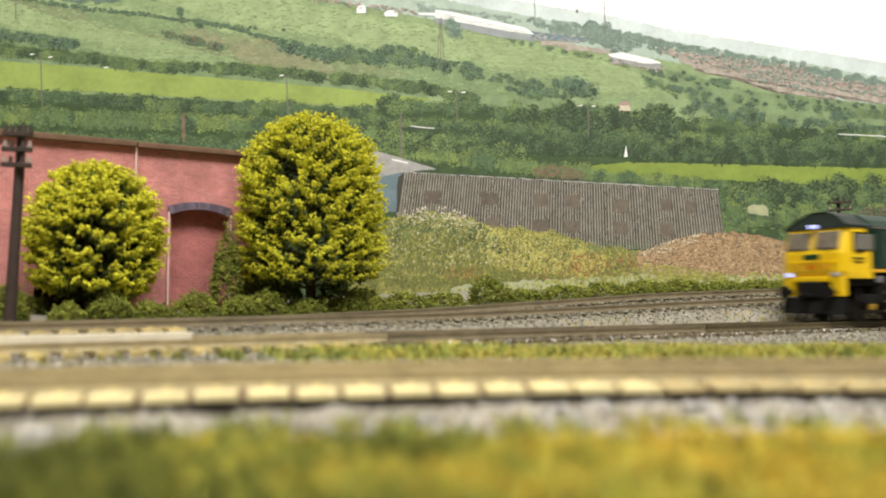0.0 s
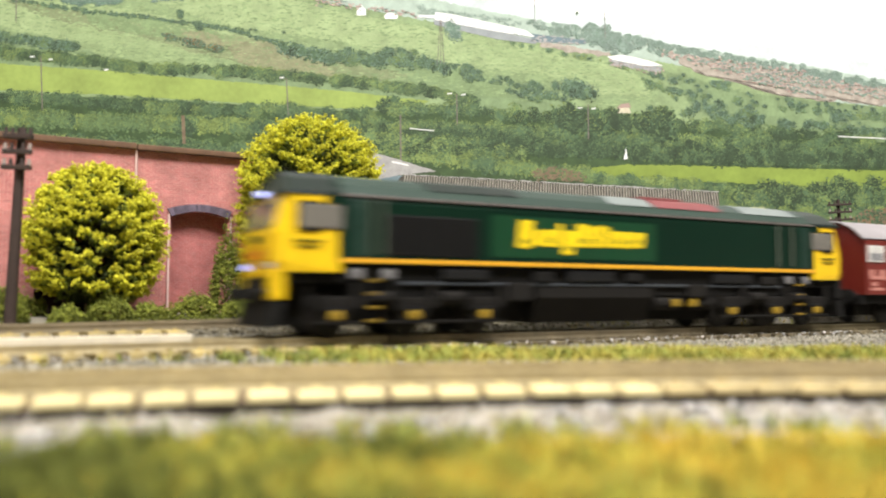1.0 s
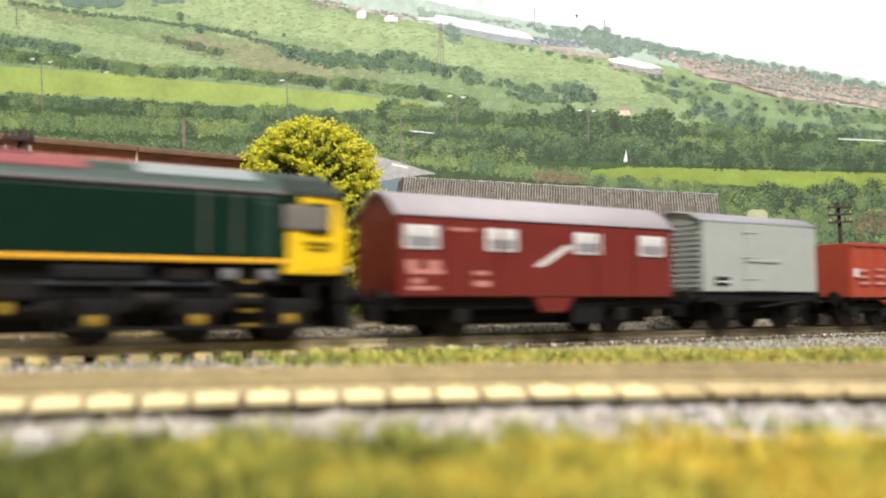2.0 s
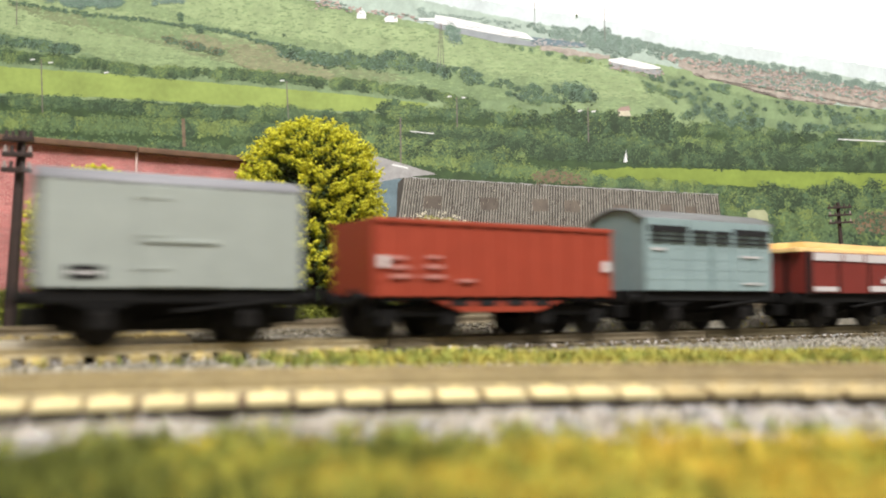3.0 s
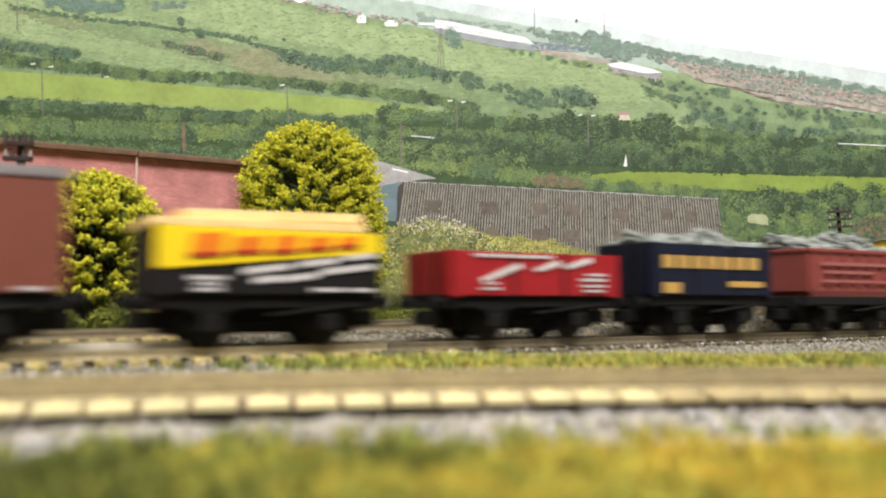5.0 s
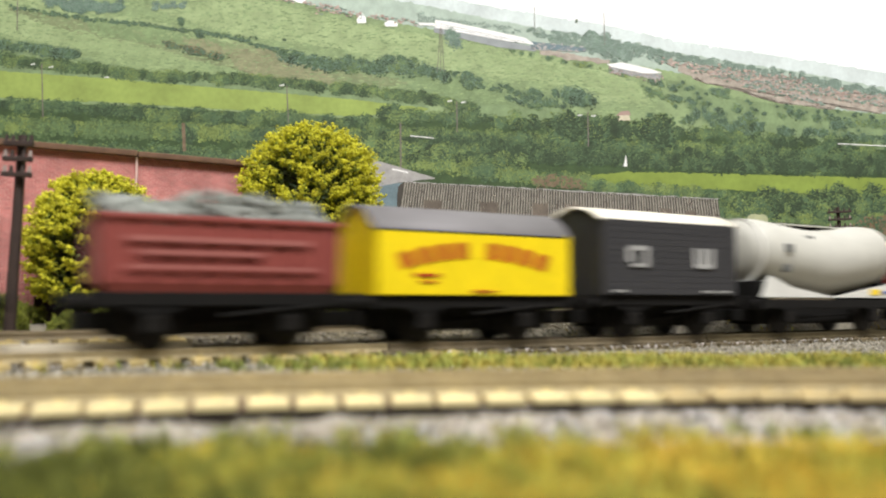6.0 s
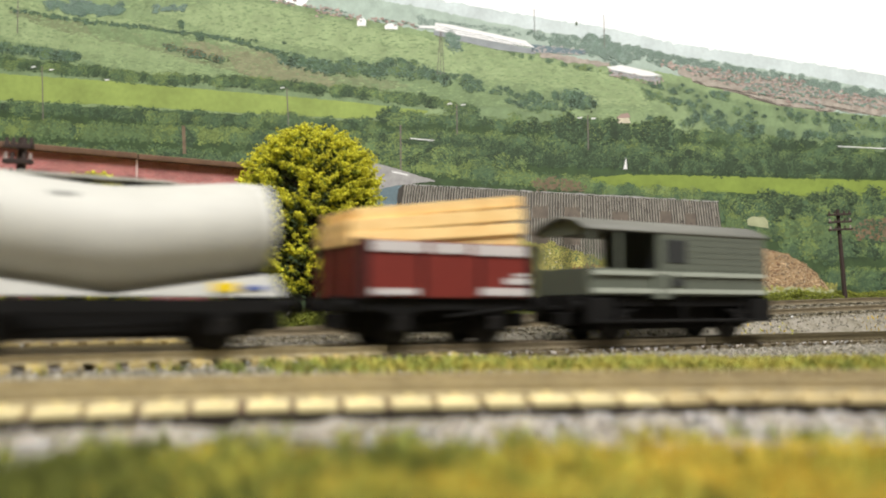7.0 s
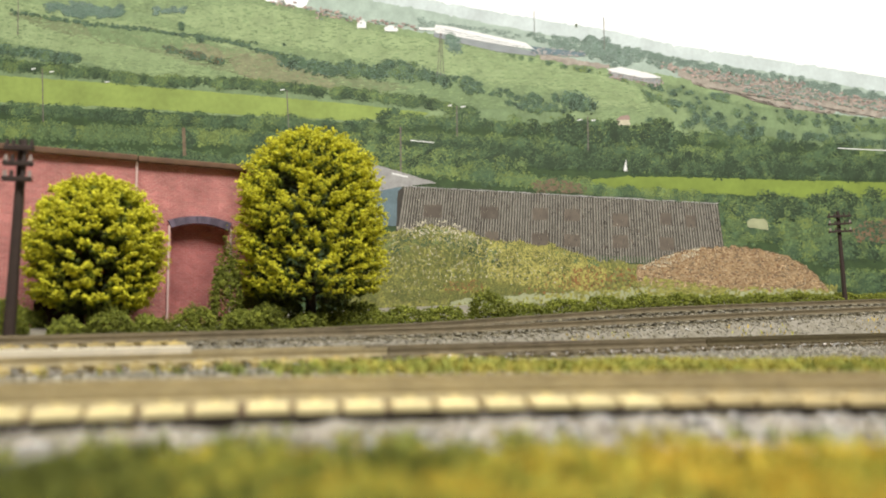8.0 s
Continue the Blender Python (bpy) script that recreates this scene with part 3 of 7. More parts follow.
foliage([(0.2246, 0.0886), (0.2315, 0.0828)], 6, 10 * UNIT, 17, ("leaf", "leaf", "leaf_light"))
patch("white_line", "white", 15, [(0.3117, 0.1439), (0.3500, 0.1420), (0.3732, 0.1411), (0.3732, 0.1402), (0.3117, 0.1432)], 0)
patch("white_line", "white", 15, [(-0.0259, 0.1502), (-0.0071, 0.1484), (-0.0071, 0.1477), (-0.0259, 0.1495)], 0)
for a, b, w in (((-0.3188, 0.2076), (-0.3164, 0.1647), 0.9), ((-0.1239, 0.1902), (-0.1221, 0.1601), 0.9), ((0.0108, 0.1774), (0.0112, 0.1529), 0.9), ((0.1146, 0.1692), (0.1147, 0.1411), 0.9), ((-0.0336, 0.1606), (-0.0329, 0.1065), 1.3),
                ((-0.2053, 0.1601), (-0.2039, 0.1375), 3.0), ((-0.3400, 0.2684), (-0.3392, 0.2351), 0.8), ((0.1283, 0.2499), (0.1288, 0.2222), 0.6), ((0.0728, 0.2545), (0.0731, 0.2360), 0.5)):
    patch("lamp_post", "bank" if w > 2 else "pole", 16, [(a[0] - w * UNIT, a[1]), (a[0] + w * UNIT, a[1]), (b[0] + w * UNIT, b[1]), (b[0] - w * UNIT, b[1])], 0)
for c in ((-0.3256, 0.2076), (-0.3111, 0.2053), (-0.1275, 0.1906), (0.0054, 0.1779), (0.0161, 0.1770), (-0.2668, 0.1970), (0.1083, 0.1665), (0.1191, 0.1660)):
    patch("lamp_head", "white", 17, [(c[0] - 4 * UNIT, c[1]), (c[0] + 4 * UNIT, c[1] + UNIT), (c[0] + 4 * UNIT, c[1] - UNIT), (c[0] - 4 * UNIT, c[1] - 2 * UNIT)], 0)
for dx in (-6, 0, 6):
    a, b = (-0.0018, 0.2370), (-0.0018, 0.2011)
    patch("pylon", "pole", 16, [(a[0] + dx * 0.2 * UNIT - 0.4 * UNIT, a[1]), (a[0] + dx * 0.2 * UNIT + 0.4 * UNIT, a[1]), (b[0] + (dx + 0.5) * UNIT, b[1]), (b[0] + (dx - 0.5) * UNIT, b[1])], 0)

patch("print_spot", "wood", 20, [(0.1057, 0.2439), (0.1075, 0.2439), (0.1074, 0.2416), (0.1056, 0.2416)], 0.2)

# farm sheds, the tall corrugated barn, weeds and the soil heap
patch("shed_wall", "shed_blue", 16, [(-0.0552, 0.1132), (-0.0320, 0.1123), (-0.0319, 0.0819), (-0.0550, 0.0819)], 0)
patch("shed_roof", "slate", 17, [(-0.0642, 0.1330), (-0.0535, 0.1303), (-0.0374, 0.1258), (-0.0053, 0.1159), (-0.0374, 0.1123), (-0.0640, 0.1065)], 0.3, "pale grey farm shed roof of the print")
patch("roof_light", "white", 18, [(-0.0401, 0.1240), (-0.0276, 0.1213), (-0.0276, 0.1200), (-0.0401, 0.1227)], 0)
patch("barn_shade", "barn_dark", 17, [(-0.0356, 0.1088), (-0.0303, 0.1132), (0.0960, 0.1061), (0.2159, 0.0989), (0.2211, 0.0553), (-0.0372, 0.0642)], 0.5)
TL, TR, BL, BR = (-0.0303, 0.1128), (0.2164, 0.0989), (-0.0380, 0.0575), (0.2223, 0.0509)
SHEETS = 118
for i in range(SHEETS):
    s0, s1 = (i + 0.06) / SHEETS, (i + PRINT_RNG.uniform(0.46, 0.64)) / SHEETS
    top = [(TL[0] + (TR[0] - TL[0]) * s, TL[1] + (TR[1] - TL[1]) * s) for s in (s0, s1)]
    low = [(BL[0] + (BR[0] - BL[0]) * s, BL[1] + (BR[1] - BL[1]) * s) for s in (s0, s1)]
    j = PRINT_RNG.uniform(-1, 1.5) * UNIT
    me = piece_mesh("roof_sheet", [(top[0][0], -0.0006, top[0][1] + j), (top[1][0], -0.0006, top[1][1] + j), (low[1][0], -0.0006, low[1][1]), (low[0][0], -0.0006, low[0][1])], [(0, 3, 2, 1)], P["barn"])
    part("roof_sheet", me, None, backscene)
for c, w, h in (((-0.0080, 0.0935), 16, 12), ((0.0364, 0.0922), 16, 11), ((0.0764, 0.0913), 14, 11), ((0.1012, 0.0904), 14, 11), ((0.1393, 0.0864), 14, 12), ((0.1748, 0.0873), 10, 11), ((0.1943, 0.0855), 9, 11), ((0.0762, 0.0713), 15, 11), ((0.1010, 0.0704), 14, 11), ((0.1390, 0.0695), 14, 12), ((0.1753, 0.0677), 13, 12), ((0.0381, 0.0730), 12, 10)):
    patch("roof_patch", "barn_patch", 21, [(c[0] - w * UNIT, c[1] + h * UNIT), (c[0] + w * UNIT, c[1] + h * UNIT * 0.95), (c[0] + w * UNIT * 1.02, c[1] - h * UNIT), (c[0] - w * UNIT, c[1] - h * UNIT * 0.95)], 0.3)
BARN = [(-0.0300, 0.1120), (0.2160, 0.0985), (0.2215, 0.0560), (-0.0365, 0.0620)]
fill(BARN, 500, "barn_dark", 20.4, 0.8, 2.0)
fill(BARN, 260, "weed_white", 20.5, 0.5, 1.4)
fill(BARN, 260, "barn_patch", 20.4, 1.2, 2.4)
a, b = (-0.0303, 0.1137), (0.2164, 0.0998)
patch("barn_ridge", "slate", 22, [a, b, (b[0], b[1] - 1.6 * UNIT), (a[0], a[1] - 1.6 * UNIT)], 0.5)
WEEDS = [(-0.0637, 0.0642), (-0.0417, 0.0766), (-0.0106, 0.0819), (0.0204, 0.0766), (0.0513, 0.0642), (0.0779, 0.0659), (0.1044, 0.0575), (0.1529, 0.0509), (0.1748, 0.0420), (0.3070, 0.0354), (0.3056, -0.0063), (-0.0808, -0.0063)]
patch("weed_bank", "scrub", 22, WEEDS, 3.0, "weedy bank of the print")
fill(WEEDS, 4200, "weed_dark", 24, 2.4, 1.3)
fill(WEEDS, 6500, "weed", 25, 1.8, 1.3)
fill([(0.0071, 0.0730), (0.0779, 0.0659), (0.1044, 0.0575), (0.1307, 0.0464), (0.1217, 0.0288), (0.0424, 0.0376)], 1500, "weed_yellow", 27, 1.9)
fill([(-0.0549, 0.0686), (-0.0018, 0.0842), (0.0425, 0.0686), (0.0513, 0.0509), (-0.0370, 0.0200)], 320, "weed_white", 28, 1.1)
fill([(-0.0417, 0.0775), (-0.0107, 0.0886), (0.0248, 0.0797), (0.0248, 0.0708), (-0.0372, 0.0686)], 90, "weed_white", 28, 1.8)
fill([(0.0866, 0.0509), (0.1484, 0.0487), (0.1570, 0.0332), (0.0511, 0.0266)], 380, "weed_rust", 27, 1.6)
foliage([(-0.0372, 0.0730), (-0.0018, 0.0797), (0.0337, 0.0686), (0.0867, 0.0597), (0.1220, 0.0518)], 90, 9 * UNIT, 23, ("weed_dark", "weed", "weed_yellow"))
foliage([(-0.0636, 0.0509), (-0.0283, 0.0464), (0.0247, 0.0420)], 80, 12 * UNIT, 23, ("weed_dark", "weed", "weed"))
foliage([(-0.0571, 0.0642), (-0.0372, 0.0708), (-0.0106, 0.0766), (0.0248, 0.0695), (0.0513, 0.0606), (0.0911, 0.0588), (0.1220, 0.0509)], 110, 8 * UNIT, 26, ("leaf", "weed", "weed_yellow"))
foliage([(-0.0636, 0.0509), (-0.0195, 0.0575), (0.0336, 0.0531), (0.0778, 0.0487)], 90, 9 * UNIT, 26, ("weed_dark", "weed", "weed_yellow"))
foliage([(-0.0635, 0.0376), (-0.0194, 0.0398), (0.0335, 0.0354), (0.0953, 0.0354)], 110, 8 * UNIT, 26, ("weed_dark", "weed", "weed"))
fill([(-0.0417, 0.0797), (-0.0106, 0.0873), (0.0513, 0.0642), (0.1000, 0.0597), (0.0954, 0.0420), (-0.0371, 0.0376)], 420, "weed_white", 29, 1.2)
fill([(0.0159, 0.0686), (0.0779, 0.0642), (0.1088, 0.0544), (0.0953, 0.0376), (0.0336, 0.0464)], 520, "weed_yellow", 29, 1.7)
foliage([(-0.0635, 0.0288), (-0.0106, 0.0279), (0.0511, 0.0297), (0.0997, 0.0323)], 60, 9 * UNIT, 27, ("weed_dark", "weed_dark", "weed"), 0.8)
foliage([(-0.0416, 0.0677), (-0.0106, 0.0730), (0.0292, 0.0619), (0.0645, 0.0518)], 34, 10 * UNIT, 28, ("leaf_dark", "weed_dark", "weed_yellow"), 1.0, 0.9)
fill([(-0.0461, 0.0730), (-0.0106, 0.0819), (0.0337, 0.0686), (0.0424, 0.0376), (-0.0370, 0.0244)], 420, "weed_dark", 29, 2.0, 2.0)
fill([(-0.0416, 0.0597), (0.0071, 0.0642), (0.0159, 0.0376), (-0.0414, 0.0244)], 260, "weed_dark", 29, 1.8, 1.8)

foliage([(0.0469, 0.0575), (0.0646, 0.0611), (0.0823, 0.0575), (0.0977, 0.0509)], 60, 9 * UNIT, 30, ("weed_dark", "weed_yellow", "weed_yellow"), 0.9, 0.8)
foliage([(-0.0372, 0.0686), (-0.0106, 0.0708), (0.0248, 0.0642)], 34, 8 * UNIT, 30, ("leaf_dark", "weed", "weed_yellow"), 0.9, 0.8)
fill([(0.0954, 0.0487), (0.1220, 0.0509), (0.1328, 0.0376), (0.0908, 0.0310)], 130, "weed_rust", 31, 1.2, 1.8)
fill([(-0.0018, 0.0376), (0.0291, 0.0398), (0.0335, 0.0288), (0.0026, 0.0288)], 90, "weed_rust", 31, 1.4, 1.2)
fill([(-0.0306, 0.0842), (0.0027, 0.0819), (0.0292, 0.0730), (0.0248, 0.0642), (-0.0284, 0.0730)], 150, "weed_white", 31, 1.5, 0.7)
fill([(-0.0417, 0.0775), (0.0337, 0.0730), (0.0999, 0.0531), (0.1307, 0.0420), (0.0952, 0.0310), (-0.0414, 0.0244)], 600, "weed_yellow", 31, 0.7, 2.6)
fill([(-0.0417, 0.0775), (0.0337, 0.0730), (0.0999, 0.0531), (0.1307, 0.0420), (0.0952, 0.0310), (-0.0414, 0.0244)], 500, "weed_dark", 31, 0.6, 3.0)
fill([(0.0447, 0.0553), (0.0646, 0.0619), (0.0867, 0.0597), (0.1021, 0.0487), (0.0953, 0.0376), (0.0512, 0.0354)], 130, "weed_dark", 31.5, 2.2, 1.2)
fill([(0.0447, 0.0553), (0.0646, 0.0619), (0.0867, 0.0597), (0.1021, 0.0487), (0.0953, 0.0376), (0.0512, 0.0354)], 260, "weed_yellow", 32.2, 1.7, 1.1)
fill([(0.0447, 0.0553), (0.0646, 0.0619), (0.0867, 0.0597), (0.1021, 0.0487), (0.0953, 0.0376), (0.0512, 0.0354)], 70, "weed_white", 32.4, 1.0, 1.0)
HEAP = [(0.1520, 0.0491), (0.1662, 0.0553), (0.1841, 0.0615), (0.2018, 0.0650), (0.2284, 0.0655), (0.2439, 0.0642), (0.2636, 0.0597), (0.2833, 0.0509), (0.2939, 0.0398), (0.3024, 0.0297), (0.1525, 0.0270)]
patch("soil_heap", "soil", 29, HEAP, 1.6, "heap of brown soil and rubble of the print")
fill(HEAP, 1100, "soil_dark", 30, 2.0, 0.6)
fill(HEAP, 500, "bank", 30, 3.0, 0.5)
fill(HEAP, 2200, "soil_bit", 31, 1.0, 0.8)
fill(HEAP, 500, "soil_dark", 32, 0.6, 0.7)
fill(HEAP, 500, "soil_bit", 32, 2.6, 0.22)
fill(HEAP, 120, "weed_white", 32, 1.1, 0.5)
fill([(0.1520, 0.0491), (0.1841, 0.0615), (0.2018, 0.0650), (0.2017, 0.0588), (0.1617, 0.0464)], 120, "weed_white", 32, 1.8, 0.5)
fill([(0.1572, 0.0420), (0.1924, 0.0376), (0.2275, 0.0323), (0.1569, 0.0270)], 300, "weed", 33, 2.4, 0.8)
foliage([(0.1482, 0.0354), (0.1834, 0.0314), (0.2231, 0.0297)], 26, 8 * UNIT, 32, ("weed_dark", "weed", "weed_yellow"), 0.7)
patch("misty_verge", "mist", 33, [(0.0070, 0.0226), (0.0335, 0.0270), (0.0952, 0.0288), (0.1614, 0.0332), (0.2275, 0.0323), (0.3025, 0.0310), (0.3150, 0.0112), (0.0070, 0.0112)], 2.5)
fill([(0.0070, 0.0200), (0.0952, 0.0297), (0.1615, 0.0354), (0.3025, 0.0323), (0.3021, 0.0200)], 700, "weed", 34, 2.6)

for key, sets in DABS.items():
    v = np.concatenate(sets)
    n = len(v)
    tri = np.array([(0, 1, 2, 3, 4)]) + (np.arange(n) * 5)[:, None]
    tagged(bulk("printed_flecks", v.reshape(-1, 3), tri, P[key], backscene), "flecks of " + key.replace("_", " ") + " in the print", kind="stuff")


# ---- room ----
M_PLASTER = mat("room_plaster", (0.78, 0.76, 0.72), 0.9, var=0.08, size=0.3)
M_CARPET = mat("room_carpet", (0.16, 0.14, 0.12), 0.95, var=0.3, size=0.05)
for nm, b in (("wall_north", (-2.2, 2.6, 2.2, 2.3, -0.95, 1.55)), ("wall_south", (-2.2, 2.6, -2.3, -2.2, -0.95, 1.55)), ("wall_west", (-2.3, -2.2, -2.3, 2.3, -0.95, 1.55)),
              ("wall_east", (2.6, 2.7, -2.3, 2.3, -0.95, 1.55)), ("ceiling", (-2.3, 2.7, -2.3, 2.3, 1.55, 1.65))):
    tagged(part(nm, box(*b), M_PLASTER), "plain white painted " + nm.split("_")[0] + " of the hobby room", nm.split("_")[0], kind="structure")
tagged(part("floor", box(-2.3, 2.7, -2.3, 2.3, -1.05, -0.95), M_CARPET), "dark carpeted floor of the hobby room", "floor", kind="structure")


# ---- ground of the layout ----
def ahead(x, y):
    """A place x to the side of and y before the viewer, on the plan."""
    a = radians(HEADING)
    return x * math.cos(a) + y * math.sin(a), -x * math.sin(a) + y * math.cos(a)


BACK_LINE = 0.3055


def curve(lx):
    """The near curve's centre line: how far ahead it lies at lx to the side."""
    return 0.1522 + 0.155 * lx - 1.0 * lx * lx


def arc_off(lx, ly):
    """How far beyond the near curve's centre line a place ahead lies."""
    return ly - curve(lx)


CLIMB = ((-1.0, 0.002), (-0.2, 0.0034), (0.02, 0.0037), (0.17, 0.0052), (0.25, 0.0075), (0.33, 0.0100), (0.48, 0.0142), (0.9, 0.0215), (3.0, 0.03))


def back_z(x):
    return float(np.interp(x, [c[0] for c in CLIMB], [c[1] for c in CLIMB]))


def back_cant(x):
    """How much higher the far rail of the back line lies."""
    return 0.0042 * min(1, max(0, (x - 0.1) / 0.2))


def ground_z(x, y):
    b = back_z(x) + back_cant(x) * min(1, max(0, (y - 0.297) / 0.0176))
    z = b * min(1, max(0, (y - 0.268) / 0.016))
    z += min(0.006, 0.006 * max(0, (y - 0.326) / 0.03))
    c, s = math.cos(radians(HEADING)), math.sin(radians(HEADING))
    lx, ly = x * c - y * s, x * s + y * c
    z -= 0.0018 * min(1, max(0, (-0.0145 - arc_off(lx, ly)) / 0.002))
    return z - 0.0004


M_EARTH = mat("ballast_bed", srgb(146, 140, 126), 0.95, var=0.5, size=0.006, bump=0.6, tint=srgb(112, 106, 86))
gx = np.concatenate([np.linspace(-2.1, -0.3, 9), np.linspace(-0.27, 0.6, 90), np.linspace(0.65, 2.45, 18)])
gy = np.concatenate([np.linspace(-0.5, 0.0, 6), np.linspace(0.01, 0.5, 120), np.linspace(0.52, 1.0, 8)])
verts, faces = [], []
for y in gy:
    for x in gx:
        verts.append((x, y, ground_z(x, y) + 0.0003 * noise.noise((x * 160, y * 160, 0))))
W = len(gx)
for j in range(len(gy) - 1):
    for i in range(W - 1):
        faces.append((j * W + i, j * W + i + 1, (j + 1) * W + i + 1, (j + 1) * W + i))
tagged(smooth(part("ground", piece_mesh("ground", verts, faces, M_EARTH))), "grey ballast-covered scenic ground of the model railway", "ground", kind="structure")
M_PLY = mat("baseboard_ply", (0.36, 0.24, 0.13), 0.7, var=0.3, size=0.03)
tagged(part("baseboard", box(-2.1, 2.45, -0.5, 1.0, -0.06, -0.004), M_PLY), "plywood baseboard under the railway layout", "baseboard", kind="structure")

# ---- tracks ----
M_RAIL = mat("rusty_rail", srgb(180, 166, 130), 0.6, 0.05, var=0.35, size=0.006)
M_RAIL_DARK = mat("dark_rail", srgb(134, 122, 97), 0.6, 0.1, var=0.35, size=0.006)
M_RAIL_BROWN = mat("brown_rail", srgb(102, 92, 66), 0.6, 0.1, var=0.35, size=0.006)
M_RAIL_BRIGHT = mat("bright_rail", srgb(240, 231, 208), 0.4, 0.2, var=0.15, size=0.006)
M_SLEEPER_PALE = mat("pale_sleeper", srgb(236, 220, 164), 0.7, var=0.2, size=0.004, each=0.08)
M_SLEEPER_TAN = mat("tan_sleeper", srgb(192, 172, 110), 0.75, var=0.3, size=0.004, each=0.3, tint=srgb(120, 106, 78))
M_SLEEPER_GREY = mat("weathered_sleeper", srgb(138, 130, 106), 0.8, var=0.4, size=0.004, each=0.2, tint=srgb(108, 102, 86))
M_SLEEPER_DULL = mat("dull_sleeper", srgb(206, 186, 134), 0.8, var=0.4, size=0.004, each=0.1)
M_SLEEPER_BROWN = mat("brown_sleeper", srgb(112, 100, 74), 0.8, var=0.4, size=0.004, each=0.2)
M_SLEEPER_DARK = mat("dark_sleeper", srgb(88, 76, 60), 0.8, var=0.3, size=0.004, each=0.2)
SECTION = [(-0.00125, 0), (0.00125, 0), (0.00125, 0.0004), (0.0003, 0.0006), (0.0003, 0.0018), (0.00055, 0.002), (0.00055, 0.0027), (-0.00055, 0.0027), (-0.00055, 0.002), (-0.0003, 0.0018), (-0.0003, 0.0006), (-0.00125, 0.0004)]


def rail(points, material, parent, label=""):
    """A flat-bottomed rail swept along places on the plan."""
    rings = []
    for i, p in enumerate(points):
        d = (Vector(points[min(i + 1, len(points) - 1)]) - Vector(points[max(i - 1, 0)])).normalized()
        side = Vector((-d.y, d.x, 0)).normalized()
        rings.append([Vector(p) + side * a + Vector((0, 0, h)) for a, h in SECTION])
    return part("rail", loft(rings), material, parent, label)


def sleeper_mesh(width, length, material, foot=-0.0004):
    """A sleeper with sloped shoulders and four raised rail chairs, about its middle, its length along y."""
    w, l, h, c = width / 2, length / 2, 0.0018, 0.00035
    v = [(-w, -l, foot), (w, -l, foot), (w, l, foot), (-w, l, foot), (-w, -l, h - c), (w, -l, h - c), (w, l, h - c), (-w, l, h - c),
         (-w + c, -l + c, h), (w - c, -l + c, h), (w - c, l - c, h), (-w + c, l - c, h)]
    f = [(0, 1, 5, 4), (1, 2, 6, 5), (2, 3, 7, 6), (3, 0, 4, 7), (4, 5, 9, 8), (5, 6, 10, 9), (6, 7, 11, 10), (7, 4, 8, 11), (8, 9, 10, 11)]
    for y in (-0.0104, -0.0065, 0.0065, 0.0104):
        k = len(v)
        v += [(sx * 0.0008, y + sy * 0.0006, h - 0.0001 + sz) for sz in (0, 0.0007) for sx, sy in ((-1, -1), (1, -1), (1, 1), (-1, 1))]
        f += [(k, k + 1, k + 5, k + 4), (k + 1, k + 2, k + 6, k + 5), (k + 2, k + 3, k + 7, k + 6), (k + 3, k, k + 4, k + 7), (k + 4, k + 5, k + 6, k + 7)]
    return piece_mesh("sleeper", v, f, material)


def track(label, centre, materials, pitch, width, cant=None, rails=(None, None), skip=0.0, foot=-0.0004, start=0.0, sink=None):
    """A track along a finely stepped centre line; rails are given as materials, near and far."""
    t = thing("railway_track", label, "track", group="tracks of the layout", kind="structure")
    pts = [Vector(p) for p in centre]
    for side, m in zip((-1, 1), rails):
        out = []
        if m is None:
            continue
        for i, p in enumerate(pts):
            d = (pts[min(i + 1, len(pts) - 1)] - pts[max(i - 1, 0)]).normalized()
            out.append(p + Vector((-d.y, d.x, 0)).normalized() * 0.00878 * side + Vector((0, 0, 0.0018 + (cant(p.x) * (side + 1) / 2 if cant else 0))))
        rail(out, m, t)
    meshes = {}
    rng = random.Random(len(label))
    run, todo = 0.0, start
    for a, b in zip(pts, pts[1:]):
        step = (b - a).length
        while todo <= run + step:
            p = a.lerp(b, (todo - run) / step)
            d = (b - a).normalized()
            todo += pitch
            if rng.random() < skip:
                continue
            m = Matrix.Translation(p + Vector((0, 0, rng.uniform(-0.0001, 0.0001)))) @ Matrix.Rotation(math.atan2(d.y, d.x) + rng.uniform(-0.015, 0.015), 4, "Z")
            if cant:
                m = Matrix.Translation((0, 0, cant(p.x) / 2)) @ m @ Matrix.Rotation(cant(p.x) / 0.0176, 4, "X")
            if sink:
                m = Matrix.Translation((0, 0, -sink(p.x))) @ m
            kind = materials(p.x)
            if kind not in meshes:
                meshes[kind] = sleeper_mesh(width, 0.031, kind, foot)
            part("sleeper", meshes[kind], None, t, m=m)
        run += step
    return t


def arc(x):
    return ahead(x, curve(x))


track("near curved track with rusty rails and pale concrete sleepers", [(*arc(x), 0) for x in np.linspace(-0.2, 0.22, 43)], lambda x: M_SLEEPER_PALE if x < 0.113 else M_SLEEPER_DULL, 0.0081, 0.0067, rails=(M_RAIL, M_RAIL), foot=0.0006, start=0.0034)
# raised bed, coloured dark to paint the shadow band below the sleepers
under = [(*arc(x), 0) for x in np.linspace(-0.2, 0.22, 43)]
_r = []
for i, p in enumerate(under):
    d = (Vector(under[min(i + 1, 42)]) - Vector(under[max(i - 1, 0)])).normalized()
    n_ = Vector((-d.y, d.x, 0))
    _r.append([Vector(p) + n_ * a + Vector((0, 0, h)) for a, h in ((-0.0150, -0.003), (-0.0150, 0.0004), (0.0150, 0.0004), (0.0150, -0.003))])
